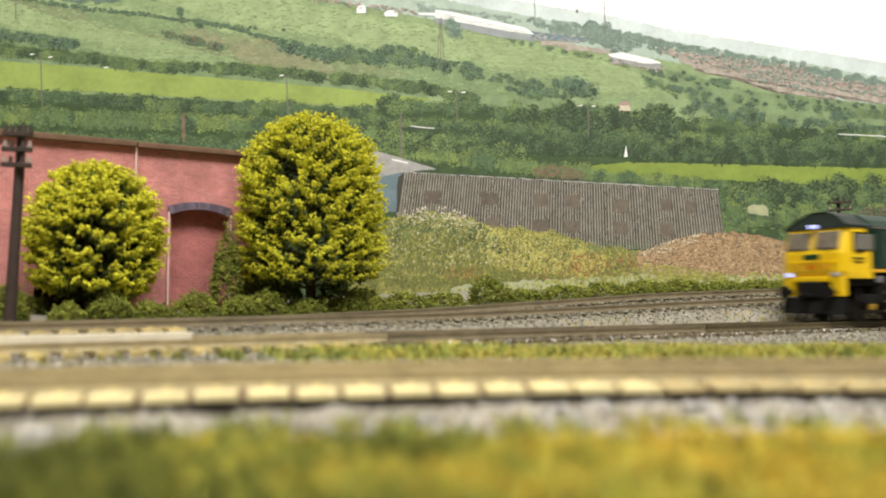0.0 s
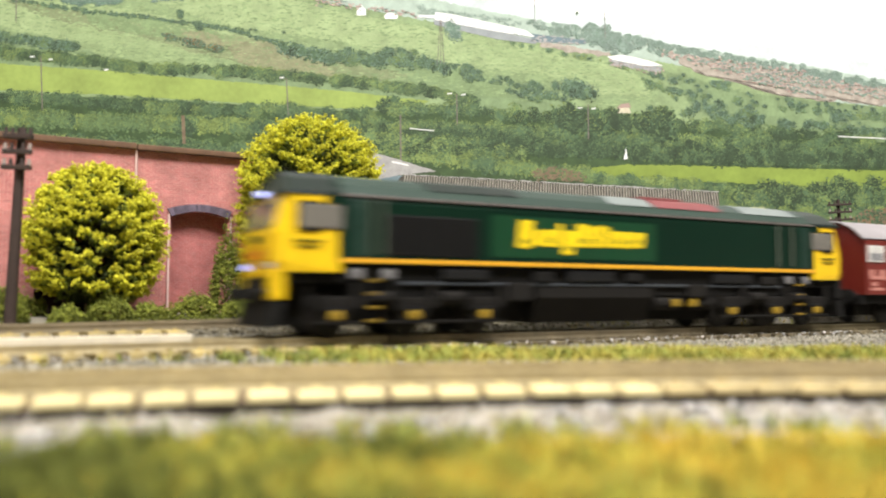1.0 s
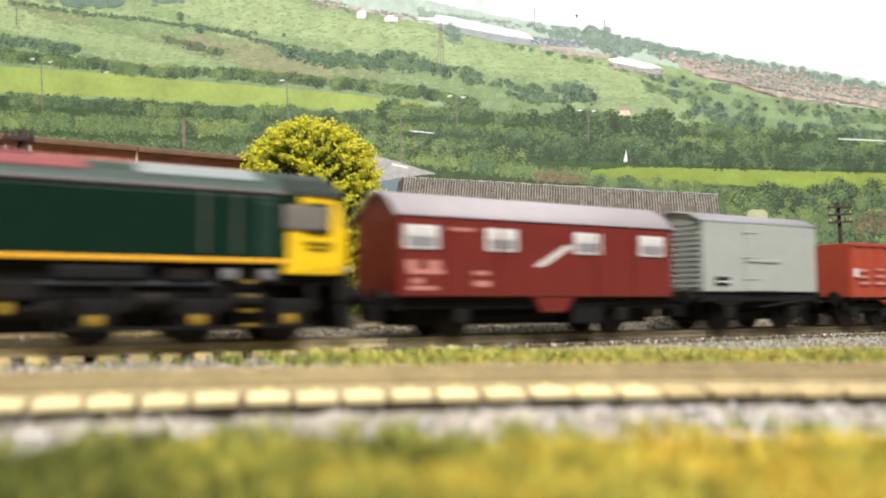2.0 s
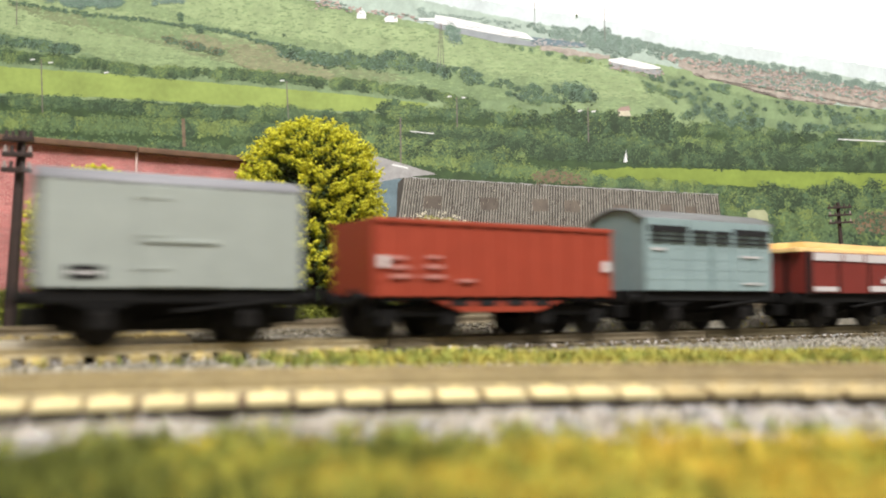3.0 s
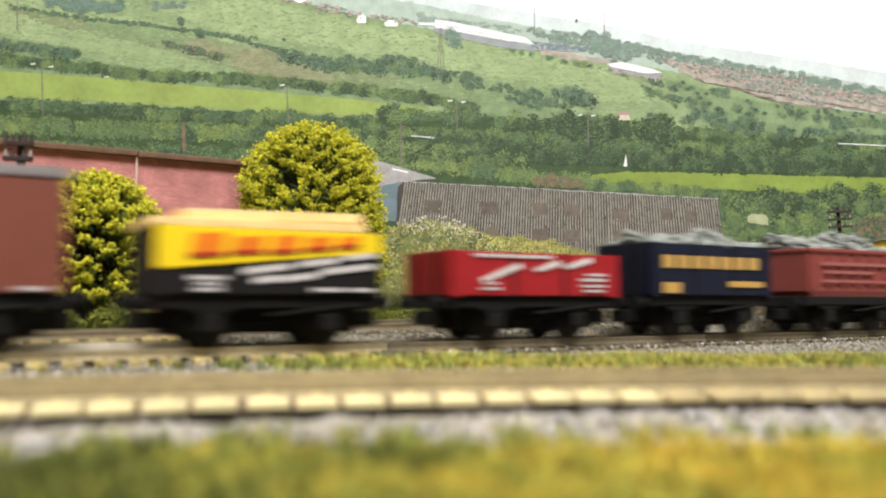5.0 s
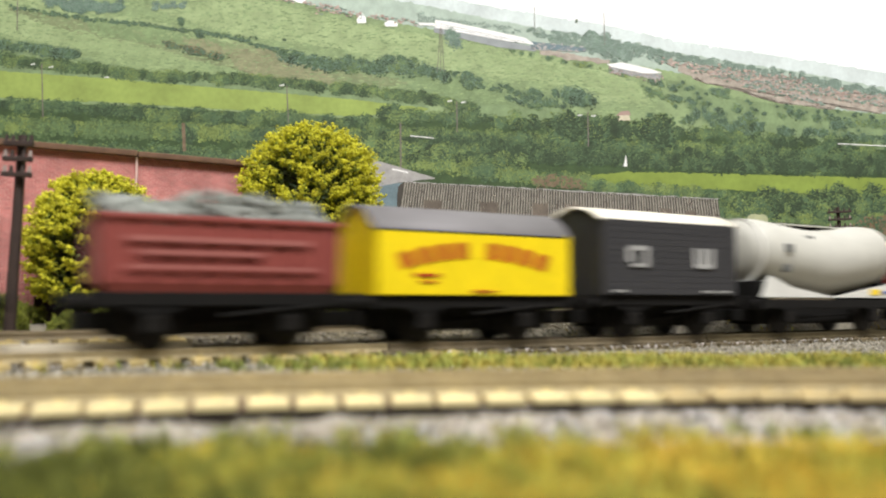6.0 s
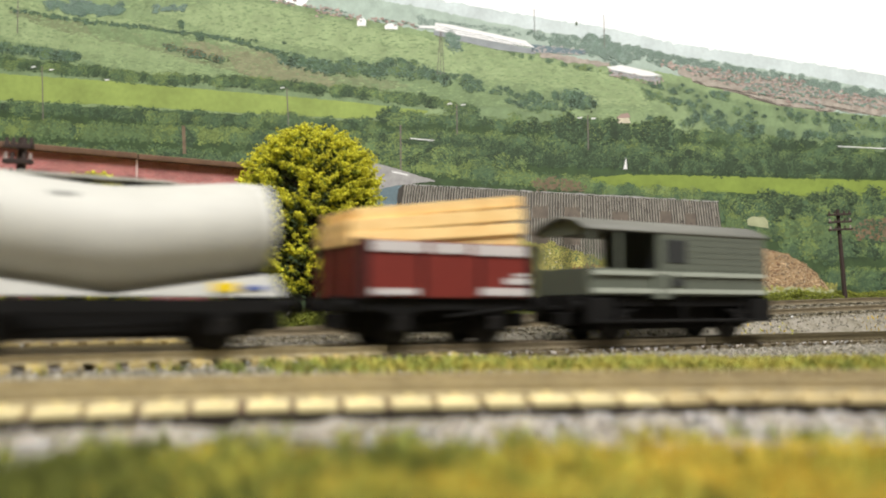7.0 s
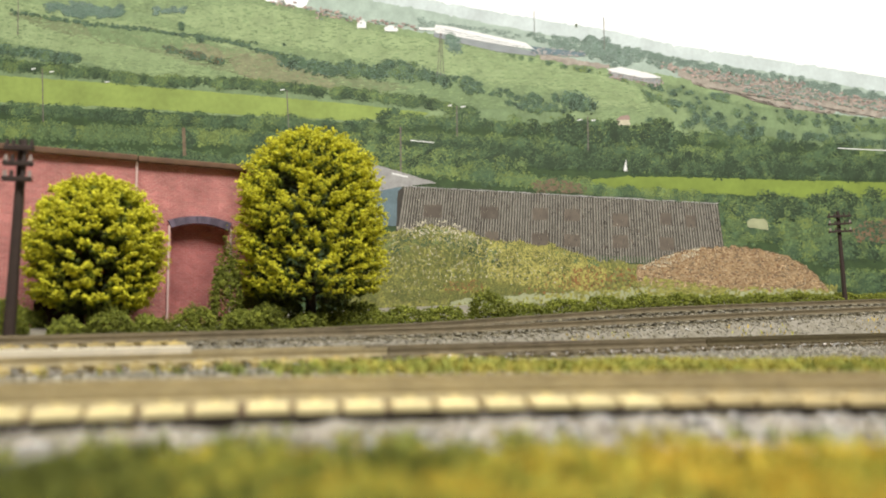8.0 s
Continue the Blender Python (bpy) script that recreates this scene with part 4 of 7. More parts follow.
tagged(part("track_underlay", loft(_r), mat("shadow_bed_dark", srgb(60, 52, 44), 0.95, var=0.4, size=0.004)), "raised bed beneath the near curved track, coloured dark for the shadow there", "underlay", kind="structure")
_r = []
for i, p in enumerate(under):
    d = (Vector(under[min(i + 1, 42)]) - Vector(under[max(i - 1, 0)])).normalized()
    n_ = Vector((-d.y, d.x, 0))
    _r.append([Vector(p) + n_ * a + Vector((0, 0, h)) for a, h in ((-0.0138, 0.0004), (-0.0138, 0.0009), (0.0138, 0.0009), (0.0138, 0.0004))])
tagged(part("track_web", loft(_r), mat("brown_web", srgb(128, 106, 84), 0.9, var=0.4, size=0.004)), "brown webbing between the near sleepers", "webbing", kind="structure")
main_line = track("main line track with rusty rails and tan sleepers", [(x, LINE, 0) for x in np.linspace(-2.0, 2.4, 60)], lambda x: M_SLEEPER_TAN if x < 0.135 + 0.03 * math.sin(x * 900) else M_SLEEPER_BROWN, 0.0085, 0.0053, sink=lambda x: 0.0004 * min(1, max(0, (x - 0.1) / 0.06)))
for y in (-0.00878, 0.00878):
    for x0, x1, m in ((-2.0, -0.4, M_RAIL_BROWN), (-0.3995, 0.118, M_RAIL), (0.1185, 0.265, M_RAIL_DARK), (0.2655, 0.42, M_RAIL_BROWN), (0.4205, 2.4, M_RAIL_BROWN)):
        rail([(x, LINE + y, 0.0018) for x in (x0, x1)], m, main_line)
track("climbing back line track with dark rails", [(x, BACK_LINE, back_z(x)) for x in np.linspace(-0.5, 1.4, 96)], lambda x: M_SLEEPER_TAN if x < 0.068 else M_SLEEPER_GREY, 0.0085, 0.0060, cant=back_cant, rails=(M_RAIL_DARK, M_RAIL_DARK), sink=lambda x: 0.0013 * min(1, max(0, (x - 0.05) / 0.05)))
# added strip for the shiny rail; its shine is put into the pale colour
bright = thing("shiny_rail_strip", "bright pale rail strip beside the main line rail, its shine put into the colour", "rail", kind="structure")
part("rail_head", box(-0.12, (0.0559, 0.2654, 0.0055)[0], LINE - 0.0058, LINE - 0.0046, 0.0016, 0.0064, 0.0003), M_RAIL_BRIGHT, bright, "bright pale rail head")
for x in np.linspace(-0.1, 0.03, 8):
    part("rail_chair", box(x - 0.0008, x + 0.0008, LINE - 0.0064, LINE - 0.004, 0.0012, 0.0022, 0.0002), M_SLEEPER_DARK, bright)
blade = thing("point_blade", "dark steel point blade between the main line rails", "rail", kind="structure")
_a, _c = (0.1675, 0.2669, 0.0042), (0.2149, 0.2794, 0.0042)
part("blade", box(_a[0], _c[0], LINE + 0.002, LINE + 0.0034, 0.0012, 0.0046, 0.0003), M_SLEEPER_DARK, blade)
part("tie_bar", box(_a[0] + 0.01, _a[0] + 0.0125, LINE - 0.007, LINE + 0.007, 0.0013, 0.0026, 0.0003), M_SLEEPER_DARK, blade)

# ---- ballast and grass ----
STONE = [mat("ballast_" + n, srgb(*c), 0.85, var=0.3, size=0.001, island=0.35, bump=0) for n, c in (("grey", (164, 164, 160)), ("pale", (224, 217, 210)), ("brown", (136, 130, 116)))]
FAR_STONE = [mat("far_ballast_" + n, srgb(*c), 0.9, var=0.3, size=0.001, island=0.3, bump=0) for n, c in (("grey", (142, 138, 126)), ("pale", (174, 168, 152)), ("brown", (122, 115, 94)))]
rng = np.random.default_rng(5)


def scatter_ahead(n, x0, x1, y0, y1, near=1.0):
    """Random places in a field that widens away from the viewer."""
    y = y0 + (y1 - y0) * rng.uniform(0, 1, n) ** near
    x = rng.uniform(x0, x1, n) * y
    a = radians(HEADING)
    return x * math.cos(a) + y * math.sin(a), -x * math.sin(a) + y * math.cos(a), x, y


def ballast(name, n, x0, x1, y0, y1, size, keep, lift=0.0, tones=STONE):
    px, py, lx, ly = scatter_ahead(n, x0, x1, y0, y1)
    z = np.array([ground_z(a, b) for a, b in zip(px, py)]) + rng.uniform(-0.0002, 0.0006, n) + lift
    ok = keep(px, py, lx, ly)
    for k, m in enumerate(tones):
        s = ok & (np.arange(n) % 3 == k)
        v, f = clumps(np.stack([px, py, z], 1)[s], size * rng.uniform(0.5, 1.2, s.sum()), rng, 0.8)
        tagged(bulk(name, v, f, m), "loose grey ballast stones between the tracks", "ballast", kind="stuff")


ballast("ballast", 16000, -0.62, 0.62, 0.086, 0.142, 0.00075, lambda a, b, x, y: (arc_off(x, y) < -0.0215) & (arc_off(x, y) > -0.055), 0.0)
ballast("ballast", 7000, -0.1, 0.62, 0.118, 0.142, 0.0008, lambda a, b, x, y: (arc_off(x, y) < -0.0162) & (arc_off(x, y) > -0.0215) & (x > 0.012) & (np.sin(x * 780) + x * 10 > 0.35), 0.0007)
ballast("ballast", 60000, -0.62, 0.62, 0.16, 0.56, 0.00075, lambda a, b, x, y: (np.abs(b - LINE) > 0.0155) & (b < 0.336) & (arc_off(x, y) > 0.014) & (np.abs(b - BACK_LINE) > 0.0165), 0.0, FAR_STONE)
ballast("ballast", 14000, -0.62, 0.62, 0.19, 0.56, 0.0006, lambda a, b, x, y: (np.abs(b - LINE) < 0.0075) & (a > 0.12) & (a < 0.24), 0.0012, FAR_STONE)
ballast("ballast", 9000, -0.2, 0.62, 0.22, 0.5, 0.0007, lambda a, b, x, y: (b < LINE - 0.0125) & (b > LINE - 0.019) & (a > 0.13 + 0.04 * np.sin(a * 300)), 0.0014, STONE)
ballast("ballast", 26000, -0.3, 0.62, 0.24, 0.56, 0.0007, lambda a, b, x, y: (np.abs(b - BACK_LINE) < 0.0165) & (np.abs(np.abs(b - BACK_LINE) - 0.0088) > 0.0009) & (a > 0.066 + 0.02 * np.sin(b * 900)), 0.0015, FAR_STONE)
ballast("ballast", 9000, -0.62, 0.2, 0.2, 0.32, 0.0006, lambda a, b, x, y: (np.abs(np.abs(b - LINE) - 0.0128) < 0.0035) & (a < 0.135), 0.0008, STONE)

GRASS = [mat("grass_" + n, srgb(*c), 0.9, var=0.2, size=0.02, island=0.35, bump=0) for n, c in (("olive", (172, 168, 56)), ("ochre", (216, 186, 66)), ("lime", (196, 196, 82)), ("dark", (92, 98, 30)))]

VERGE = [mat("verge_" + n, srgb(*c), 0.9, var=0.2, size=0.02, island=0.35, bump=0) for n, c in (("green", (156, 164, 70)), ("straw", (188, 176, 80)), ("lime", (174, 184, 92)), ("dark", (112, 122, 52)))]


def grass(name, n, x0, x1, y0, y1, tall, keep, label, tones=GRASS):
    px, py, lx, ly = scatter_ahead(n, x0, x1, y0, y1)
    ok = keep(px, py, lx, ly)
    px, py = px[ok], py[ok]
    n = len(px)
    z = np.array([ground_z(a, b) for a, b in zip(px, py)])
    tone = np.array([0.7 * noise.noise((a * 55, b * 55, 1.5)) + 1.3 * noise.noise((a * 240, b * 240, 4)) for a, b in zip(px, py)]) + rng.normal(0, 0.22, n)
    tone = tone - (1.2 if tones is GRASS else 0.2) * np.clip((0.012 - lx[ok]) / 0.055, 0, 1) + 0.25 * np.clip(lx[ok] / 0.03, 0, 1) - 0.02
    h = tall * rng.uniform(0.5, 1.15, n)
    d = rng.uniform(0, 6.283, n)
    lean = rng.normal(0, 0.45, (n, 2)) * h[:, None]
    w = 0.00022 + 0.0001 * rng.uniform(0, 1, n)
    base = np.stack([px, py, z - 0.0003], 1)
    side = np.stack([np.cos(d) * w, np.sin(d) * w, np.zeros(n)], 1)
    midp = base + np.stack([lean[:, 0] * 0.35, lean[:, 1] * 0.35, h * 0.6], 1)
    tip = base + np.stack([lean[:, 0], lean[:, 1], h], 1)
    v = np.stack([base - side, base + side, midp + side * 0.8, midp - side * 0.8, tip], 1)
    for k, (lo, hi) in enumerate(((-0.12, 0.1), (0.1, 9), (-0.35, -0.12), (-9, -0.35))):
        s = (tone > lo) & (tone <= hi)
        m = int(s.sum())
        if not m:
            continue
        i = (np.arange(m) * 5)[:, None]
        tri = np.concatenate([i + [0, 1, 2], i + [0, 2, 3], i + [3, 2, 4]])
        tagged(bulk(name, v[s].reshape(-1, 3), tri, tones[k]), label, "grass", kind="stuff")


grass("static_grass", 60000, -0.66, 0.66, 0.030, 0.1, 0.0040, lambda a, b, x, y: arc_off(x, y) < -0.050 + 0.004 * np.clip(-x / 0.03, 0, 1) - 0.005 * np.sin(x * 90) + 0.003 * np.sin(x * 310), "short yellow-green static grass in the foreground")
grass("static_grass", 30000, -0.5, 0.62, 0.20, 0.268, 0.0036, lambda a, b, x, y: (np.sin(a * 700) * np.sin(a * 263 + 1) + np.sin(b * 900) * 0.4 + 13 * (x + 0.025) > 0) & (y > 0.212 + 0.006 * np.sin(x * 70)) & (y < 0.256 + 0.004 * np.sin(x * 110 + 1)) & (b < LINE - 0.019), "low grass verge between the tracks", VERGE)
grass("static_grass", 16000, -0.4, 0.62, 0.27, 0.56, 0.0022, lambda a, b, x, y: (np.abs(b - 0.277) < 0.005) & (a > 0.22) & (np.sin(a * 60) > 0.2), "thin grass tufts beside the back line")

grass("static_grass", 9000, -0.62, 0.62, 0.082, 0.125, 0.0036, lambda a, b, x, y: (arc_off(x, y) < -0.034 + 0.006 * np.clip(-x / 0.03, -0.5, 1)) & (arc_off(x, y) > -0.056) & (np.sin(x * 330 + y * 90) + np.sin(x * 790) > 0.1), "straggling green grass blades in the ballast edge", VERGE)
FIBRE = [mat("dry_fibre", srgb(222, 214, 200), 0.9, var=0.2, island=0.2, bump=0)] * 4
grass("dry_fibres", 9000, -0.62, 0.62, 0.085, 0.14, 0.0034, lambda a, b, x, y: (arc_off(x, y) < -0.0235 + 0.004 * np.sin(x * 410) * (x > 0.02)) & (arc_off(x, y) > -0.036) & (np.sin(x * 260) + np.sin(x * 610) > -0.2), "pale dry fibres standing in the ballast", FIBRE)

# scraps of white paper and plaster on the back line
scraps = [(0.2935, 0.2813, 0.0120), (0.3976, 0.3729, 0.0120), (0.4363, 0.3941, 0.0120), (0.2754, 0.2869, 0.0110), (0.4370, 0.3138, 0.0140), (0.6496, 0.4393, 0.0140), (0.2113, 0.2746, 0.0070), (0.3834, 0.3146, 0.0110), (0.3855, 0.2680, 0.0040), (0.3774, 0.2875, 0.0030)]
v, f = clumps(np.array([(a, b, ground_z(a, b) + 0.0006) for a, b, _ in scraps]), np.full(len(scraps), 0.0013), rng, 0.5)
tagged(bulk("debris", v, f, mat("white_scrap", srgb(240, 238, 232), 0.8, var=0.1)), "scattered white scraps lying on the ballast", "debris", kind="stuff")

# ---- brick retaining wall ----
def brick_material(name, brick, mortar, course):
    m = mat(name, brick, 0.85, var=0.3, size=0.012, bump=0.0)
    nt = m.node_tree
    n, l = nt.nodes, nt.links
    co, mp, tex = n.new("ShaderNodeTexCoord"), n.new("ShaderNodeMapping"), n.new("ShaderNodeTexBrick")
    mp.inputs["Rotation"].default_value = (radians(90), 0, 0)
    l.new(co.outputs["Object"], mp.inputs["Vector"])
    l.new(mp.outputs["Vector"], tex.inputs["Vector"])
    tex.inputs["Scale"].default_value = 1.0
    tex.inputs["Brick Width"].default_value, tex.inputs["Row Height"].default_value, tex.inputs["Mortar Size"].default_value = course * 3, course, course * 0.13
    tex.inputs["Color1"].default_value, tex.inputs["Color2"].default_value = (*brick, 1), (*[v * 0.72 for v in brick], 1)
    tex.inputs["Mortar"].default_value = (*mortar, 1)
    hsv = next(k for k in n if k.type == "HUE_SAT")
    mul = n.new("ShaderNodeMix")
    mul.data_type, mul.blend_type = "RGBA", "MULTIPLY"
    mul.inputs["Factor"].default_value = 0.8
    big = next(k for k in n if k.type == "TEX_NOISE")
    mr = n.new("ShaderNodeMapRange")
    mr.inputs["From Min"].default_value, mr.inputs["From Max"].default_value, mr.inputs["To Min"].default_value, mr.inputs["To Max"].default_value = 0.3, 0.7, 0.66, 1.24
    l.new(big.outputs["Fac"], mr.inputs["Value"])
    l.new(tex.outputs["Color"], mul.inputs["A"])
    l.new(mr.outputs["Result"], mul.inputs["B"])
    l.new(mul.outputs["Result"], hsv.inputs["Color"])
    b = n.new("ShaderNodeBump")
    b.inputs["Strength"].default_value, b.inputs["Distance"].default_value, b.invert = 0.6, 0.0002, True
    l.new(tex.outputs["Fac"], b.inputs["Height"])
    l.new(b.outputs["Normal"], n["Principled BSDF"].inputs["Normal"])
    return m


M_BRICK = brick_material("red_brick", srgb(197, 118, 112), srgb(206, 158, 150), 0.0009)
M_INFILL = brick_material("infill_brick", srgb(178, 96, 92), srgb(192, 140, 134), 0.0009)
M_BLUE_BRICK = mat("blue_brick", srgb(112, 100, 116), 0.7, var=0.4, size=0.002, each=0.25)
M_COPING = mat("stone_coping", srgb(112, 84, 62), 0.8, var=0.4, size=0.006)
M_DARK = mat("dark_timber", srgb(70, 50, 44), 0.8, var=0.4, size=0.004)
M_PIPE = mat("pale_pipe", srgb(226, 196, 188), 0.5, var=0.15, size=0.004)
wall = thing("retaining_wall", "red brick retaining wall with a bricked-up arch and stone coping", "wall", kind="structure")
(ax0, az), (ax1, _), (_, atop) = (0.0769, 0.0539), (0.1027, 0.0551), (0.0887, 0.0566)
wl, wr, wm = (-0.0069, 0.0739)[0], (0.1155, 0.0843)[0], (0.0612, 0.0832)[0]
zl, zr = (0.0284, 0.0830)[1], (0.1013, 0.0833)[1]
wtop = (zl + zr) / 2
arch = [(ax0 + (ax1 - ax0) * s, az + (atop - az) * 4 * s * (1 - s)) for s in np.linspace(0, 1, 15)]
dx0, dx1, dz = (0.0216, 0.0235)[0], (0.0418, 0.0237)[0], (0.0217, 0.0204)[1]
part("brickwork", prism([(wl, -0.005), (dx0, -0.005), (dx0, dz), (dx1, dz), (dx1, -0.005), (ax0, -0.005), *arch, (ax1, -0.005), (wr, -0.005), (wr, wtop), (wl, wtop)], 0.385, 0.392), M_BRICK, wall)
part("arch_infill", box(ax0 - 0.002, ax1 + 0.002, 0.3895, 0.3915, -0.005, atop + 0.001), M_INFILL, wall, "recessed red brick infill of the arch")
part("doorway", box(dx0 - 0.002, dx1 + 0.002, 0.3895, 0.3915, -0.005, dz + 0.001), M_DARK, wall, "dark boarded low doorway")
part("coping", box(wl, wm, 0.3825, 0.3945, wtop, wtop + 0.0028, 0.0006), M_COPING, wall, "weathered brown stone coping")
part("coping", box(wm + 0.0003, wr, 0.3822, 0.3945, wtop - 0.0003, wtop + 0.0024, 0.0006), M_COPING, wall)
part("downpipe", rod((wm, 0.3844, 0.03), (wm, 0.3844, wtop), 0.0005), M_PIPE, wall, "pale painted downpipe")
for x in (ax0 - 0.0011, ax1 + 0.0013):
    part("arch_edge", box(x - 0.0004, x + 0.0004, 0.3838, 0.3849, 0.0, az + 0.001), M_PIPE, wall, "pale stone arch edge")
for i in range(26):
    s0, s1 = i / 26 + 0.003, (i + 1) / 26 - 0.003
    pts = []
    for s, g in ((s0, 0), (s1, 0), (s1, 0.0034), (s0, 0.0034)):
        x, z = ax0 + (ax1 - ax0) * s, az + (atop - az) * 4 * s * (1 - s)
        nx, nz = (s - 0.5) * 1.1, 1.0
        pts.append((x + nx * g, z + nz * g))
    part("brick", prism(pts, 0.3836, 0.3849), M_BLUE_BRICK, wall)

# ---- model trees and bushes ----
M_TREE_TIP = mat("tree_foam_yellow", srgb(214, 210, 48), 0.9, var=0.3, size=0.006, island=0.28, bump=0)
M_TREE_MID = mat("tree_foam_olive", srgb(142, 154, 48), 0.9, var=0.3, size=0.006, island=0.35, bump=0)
M_TREE_DARK = mat("tree_bristle_shaded", srgb(82, 92, 40), 0.9, var=0.3, size=0.006, island=0.35, bump=0)
M_TRUNK = mat("tree_trunk", srgb(64, 52, 38), 0.9, var=0.4, size=0.003)
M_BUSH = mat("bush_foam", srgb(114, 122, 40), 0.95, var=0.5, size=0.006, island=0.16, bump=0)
M_BUSH_LIT = mat("bush_foam_lit", srgb(152, 158, 56), 0.95, var=0.4, size=0.006, island=0.15, bump=0)


def model_tree(label, place, base_z, top_z, half, profile, seed, sprays, fleck):
    """A bottle-brush model tree: trunk, dark bristles, and sprays tipped with yellow foam on rising twigs."""
    g = np.random.default_rng(seed)
    t = thing("model_tree", label, "tree", pose(place[0], place[1], base_z), group="model trees")
    h = top_z - base_z
    bm = rod((0, 0, -0.004), (0.0006, 0, h * 0.5), 0.0028, None, 9, 0.0016)
    rod((0.0006, 0, h * 0.5), (0, 0, h * 0.92), 0.0016, bm, 8, 0.0003)
    tilt = g.uniform(0, 6.283, 70)
    for i, a in enumerate(tilt):
        u = 0.14 + 0.8 * i / 70
        r = half * profile(u) * 0.8
        rod((0, 0, h * (u - 0.05)), (math.cos(a) * r, math.sin(a) * r, h * (u + 0.03)), 0.0005, bm, 5, 0.0002)
    part("trunk", bm, M_TRUNK, t, "dark brown trunk and twigs")
    # twigs end on an uneven egg; each carries a spray of flecks
    u = g.uniform(0.1, 1, sprays) ** 0.85
    a = g.uniform(0, 6.283, sprays)
    lump = np.array([noise.noise((math.cos(q) * 2.1, math.sin(q) * 2.1, w * 6 + seed)) for q, w in zip(a, u)])
    r = half * np.array([profile(w) for w in u]) * (1 + 0.09 * lump) * g.uniform(0.88, 1.04, sprays)
    tips = np.stack([np.cos(a) * r, np.sin(a) * r, u * h * 0.985], 1)
    out = np.stack([np.cos(a), np.sin(a), 0.35 + 1.4 * np.maximum(0, u - 0.7)], 1)
    out /= np.linalg.norm(out, axis=1)[:, None]
    sets = {"tip": [], "mid": [], "dark": []}
    # tones darken inward: bristle colour plus painted shade in the gaps between sprays
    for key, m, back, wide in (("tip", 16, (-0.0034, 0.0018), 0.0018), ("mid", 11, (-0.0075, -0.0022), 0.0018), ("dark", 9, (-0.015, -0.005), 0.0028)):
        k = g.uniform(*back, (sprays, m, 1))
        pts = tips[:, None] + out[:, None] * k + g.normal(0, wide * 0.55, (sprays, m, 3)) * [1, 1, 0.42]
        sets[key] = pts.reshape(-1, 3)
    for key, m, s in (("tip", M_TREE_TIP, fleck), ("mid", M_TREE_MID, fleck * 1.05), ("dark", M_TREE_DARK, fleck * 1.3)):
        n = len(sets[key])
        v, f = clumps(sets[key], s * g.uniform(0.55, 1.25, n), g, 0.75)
        bulk({"tip": "bright_foliage", "mid": "foliage", "dark": "bristle_core"}[key], v, f, m, t, {"tip": "bright yellow-green foam leaf tips", "mid": "olive green foam foliage", "dark": "dark green inner bristles, coloured for the shade between the sprays"}[key])
    return t


def egg(low, power):
    return lambda u: max(0.02, (1 - abs((u - low) / ((1 - low) if u > low else low)) ** power)) ** 0.5


px, _, tz = (0.0407, 0.3620, 0.0719)
bx = (0.0424, 0.3620, 0.0118)
half = ((0.0716, 0.3620, 0.0405)[0] - (0.0149, 0.3620, 0.0386)[0]) / 2 * 0.93
model_tree("round yellow-green model tree before the brick wall", ((bx[0]), 0.362), ground_z(bx[0], 0.362), tz, half, egg(0.46, 2.1), 3, 720, 0.00088)
px, _, tz = (0.1342, 0.3580, 0.1015)
half = ((0.1728, 0.3580, 0.0436)[0] - (0.1010, 0.3580, 0.0412)[0]) / 2 * 0.93
model_tree("tall oval yellow-green model tree beside the brick wall", (px, 0.358), ground_z(px, 0.358), tz, half, egg(0.40, 3.2), 8, 1250, 0.00075)


def bush(place, w, h, seed, label):
    """A lump of green foam: many flecks on an uneven dome."""
    g = np.random.default_rng(seed)
    n = int(900 + 1.1e7 * w * h)
    a, e = g.uniform(0, 6.283, n), np.arcsin(g.uniform(-0.1, 1, n))
    lump = np.array([noise.noise((math.cos(q) * 2.4, math.sin(q) * 2.4, w2 * 2 + seed * 1.7)) for q, w2 in zip(a, e)])
    fine = np.array([noise.noise((math.cos(q) * 7, math.sin(q) * 7, w2 * 7 + seed)) for q, w2 in zip(a, e)])
    r = (1 + 0.32 * lump + 0.16 * fine) * g.uniform(0.8, 1.03, n)
    p = np.stack([np.cos(a) * np.cos(e) * w * r, np.sin(a) * np.cos(e) * min(w, 0.009) * r, np.sin(e) * h * r], 1)
    t = thing("bush", label, "bush", pose(*place), group="foam bushes along the wall")
    # lighter flecks on the upper part only: the lit top put into the colour
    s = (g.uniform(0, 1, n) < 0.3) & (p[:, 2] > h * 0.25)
    for nm, k, m in (("foliage", ~s, M_BUSH), ("bright_foliage", s, M_BUSH_LIT)):
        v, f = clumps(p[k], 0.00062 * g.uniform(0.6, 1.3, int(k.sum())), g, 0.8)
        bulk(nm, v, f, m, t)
    return t


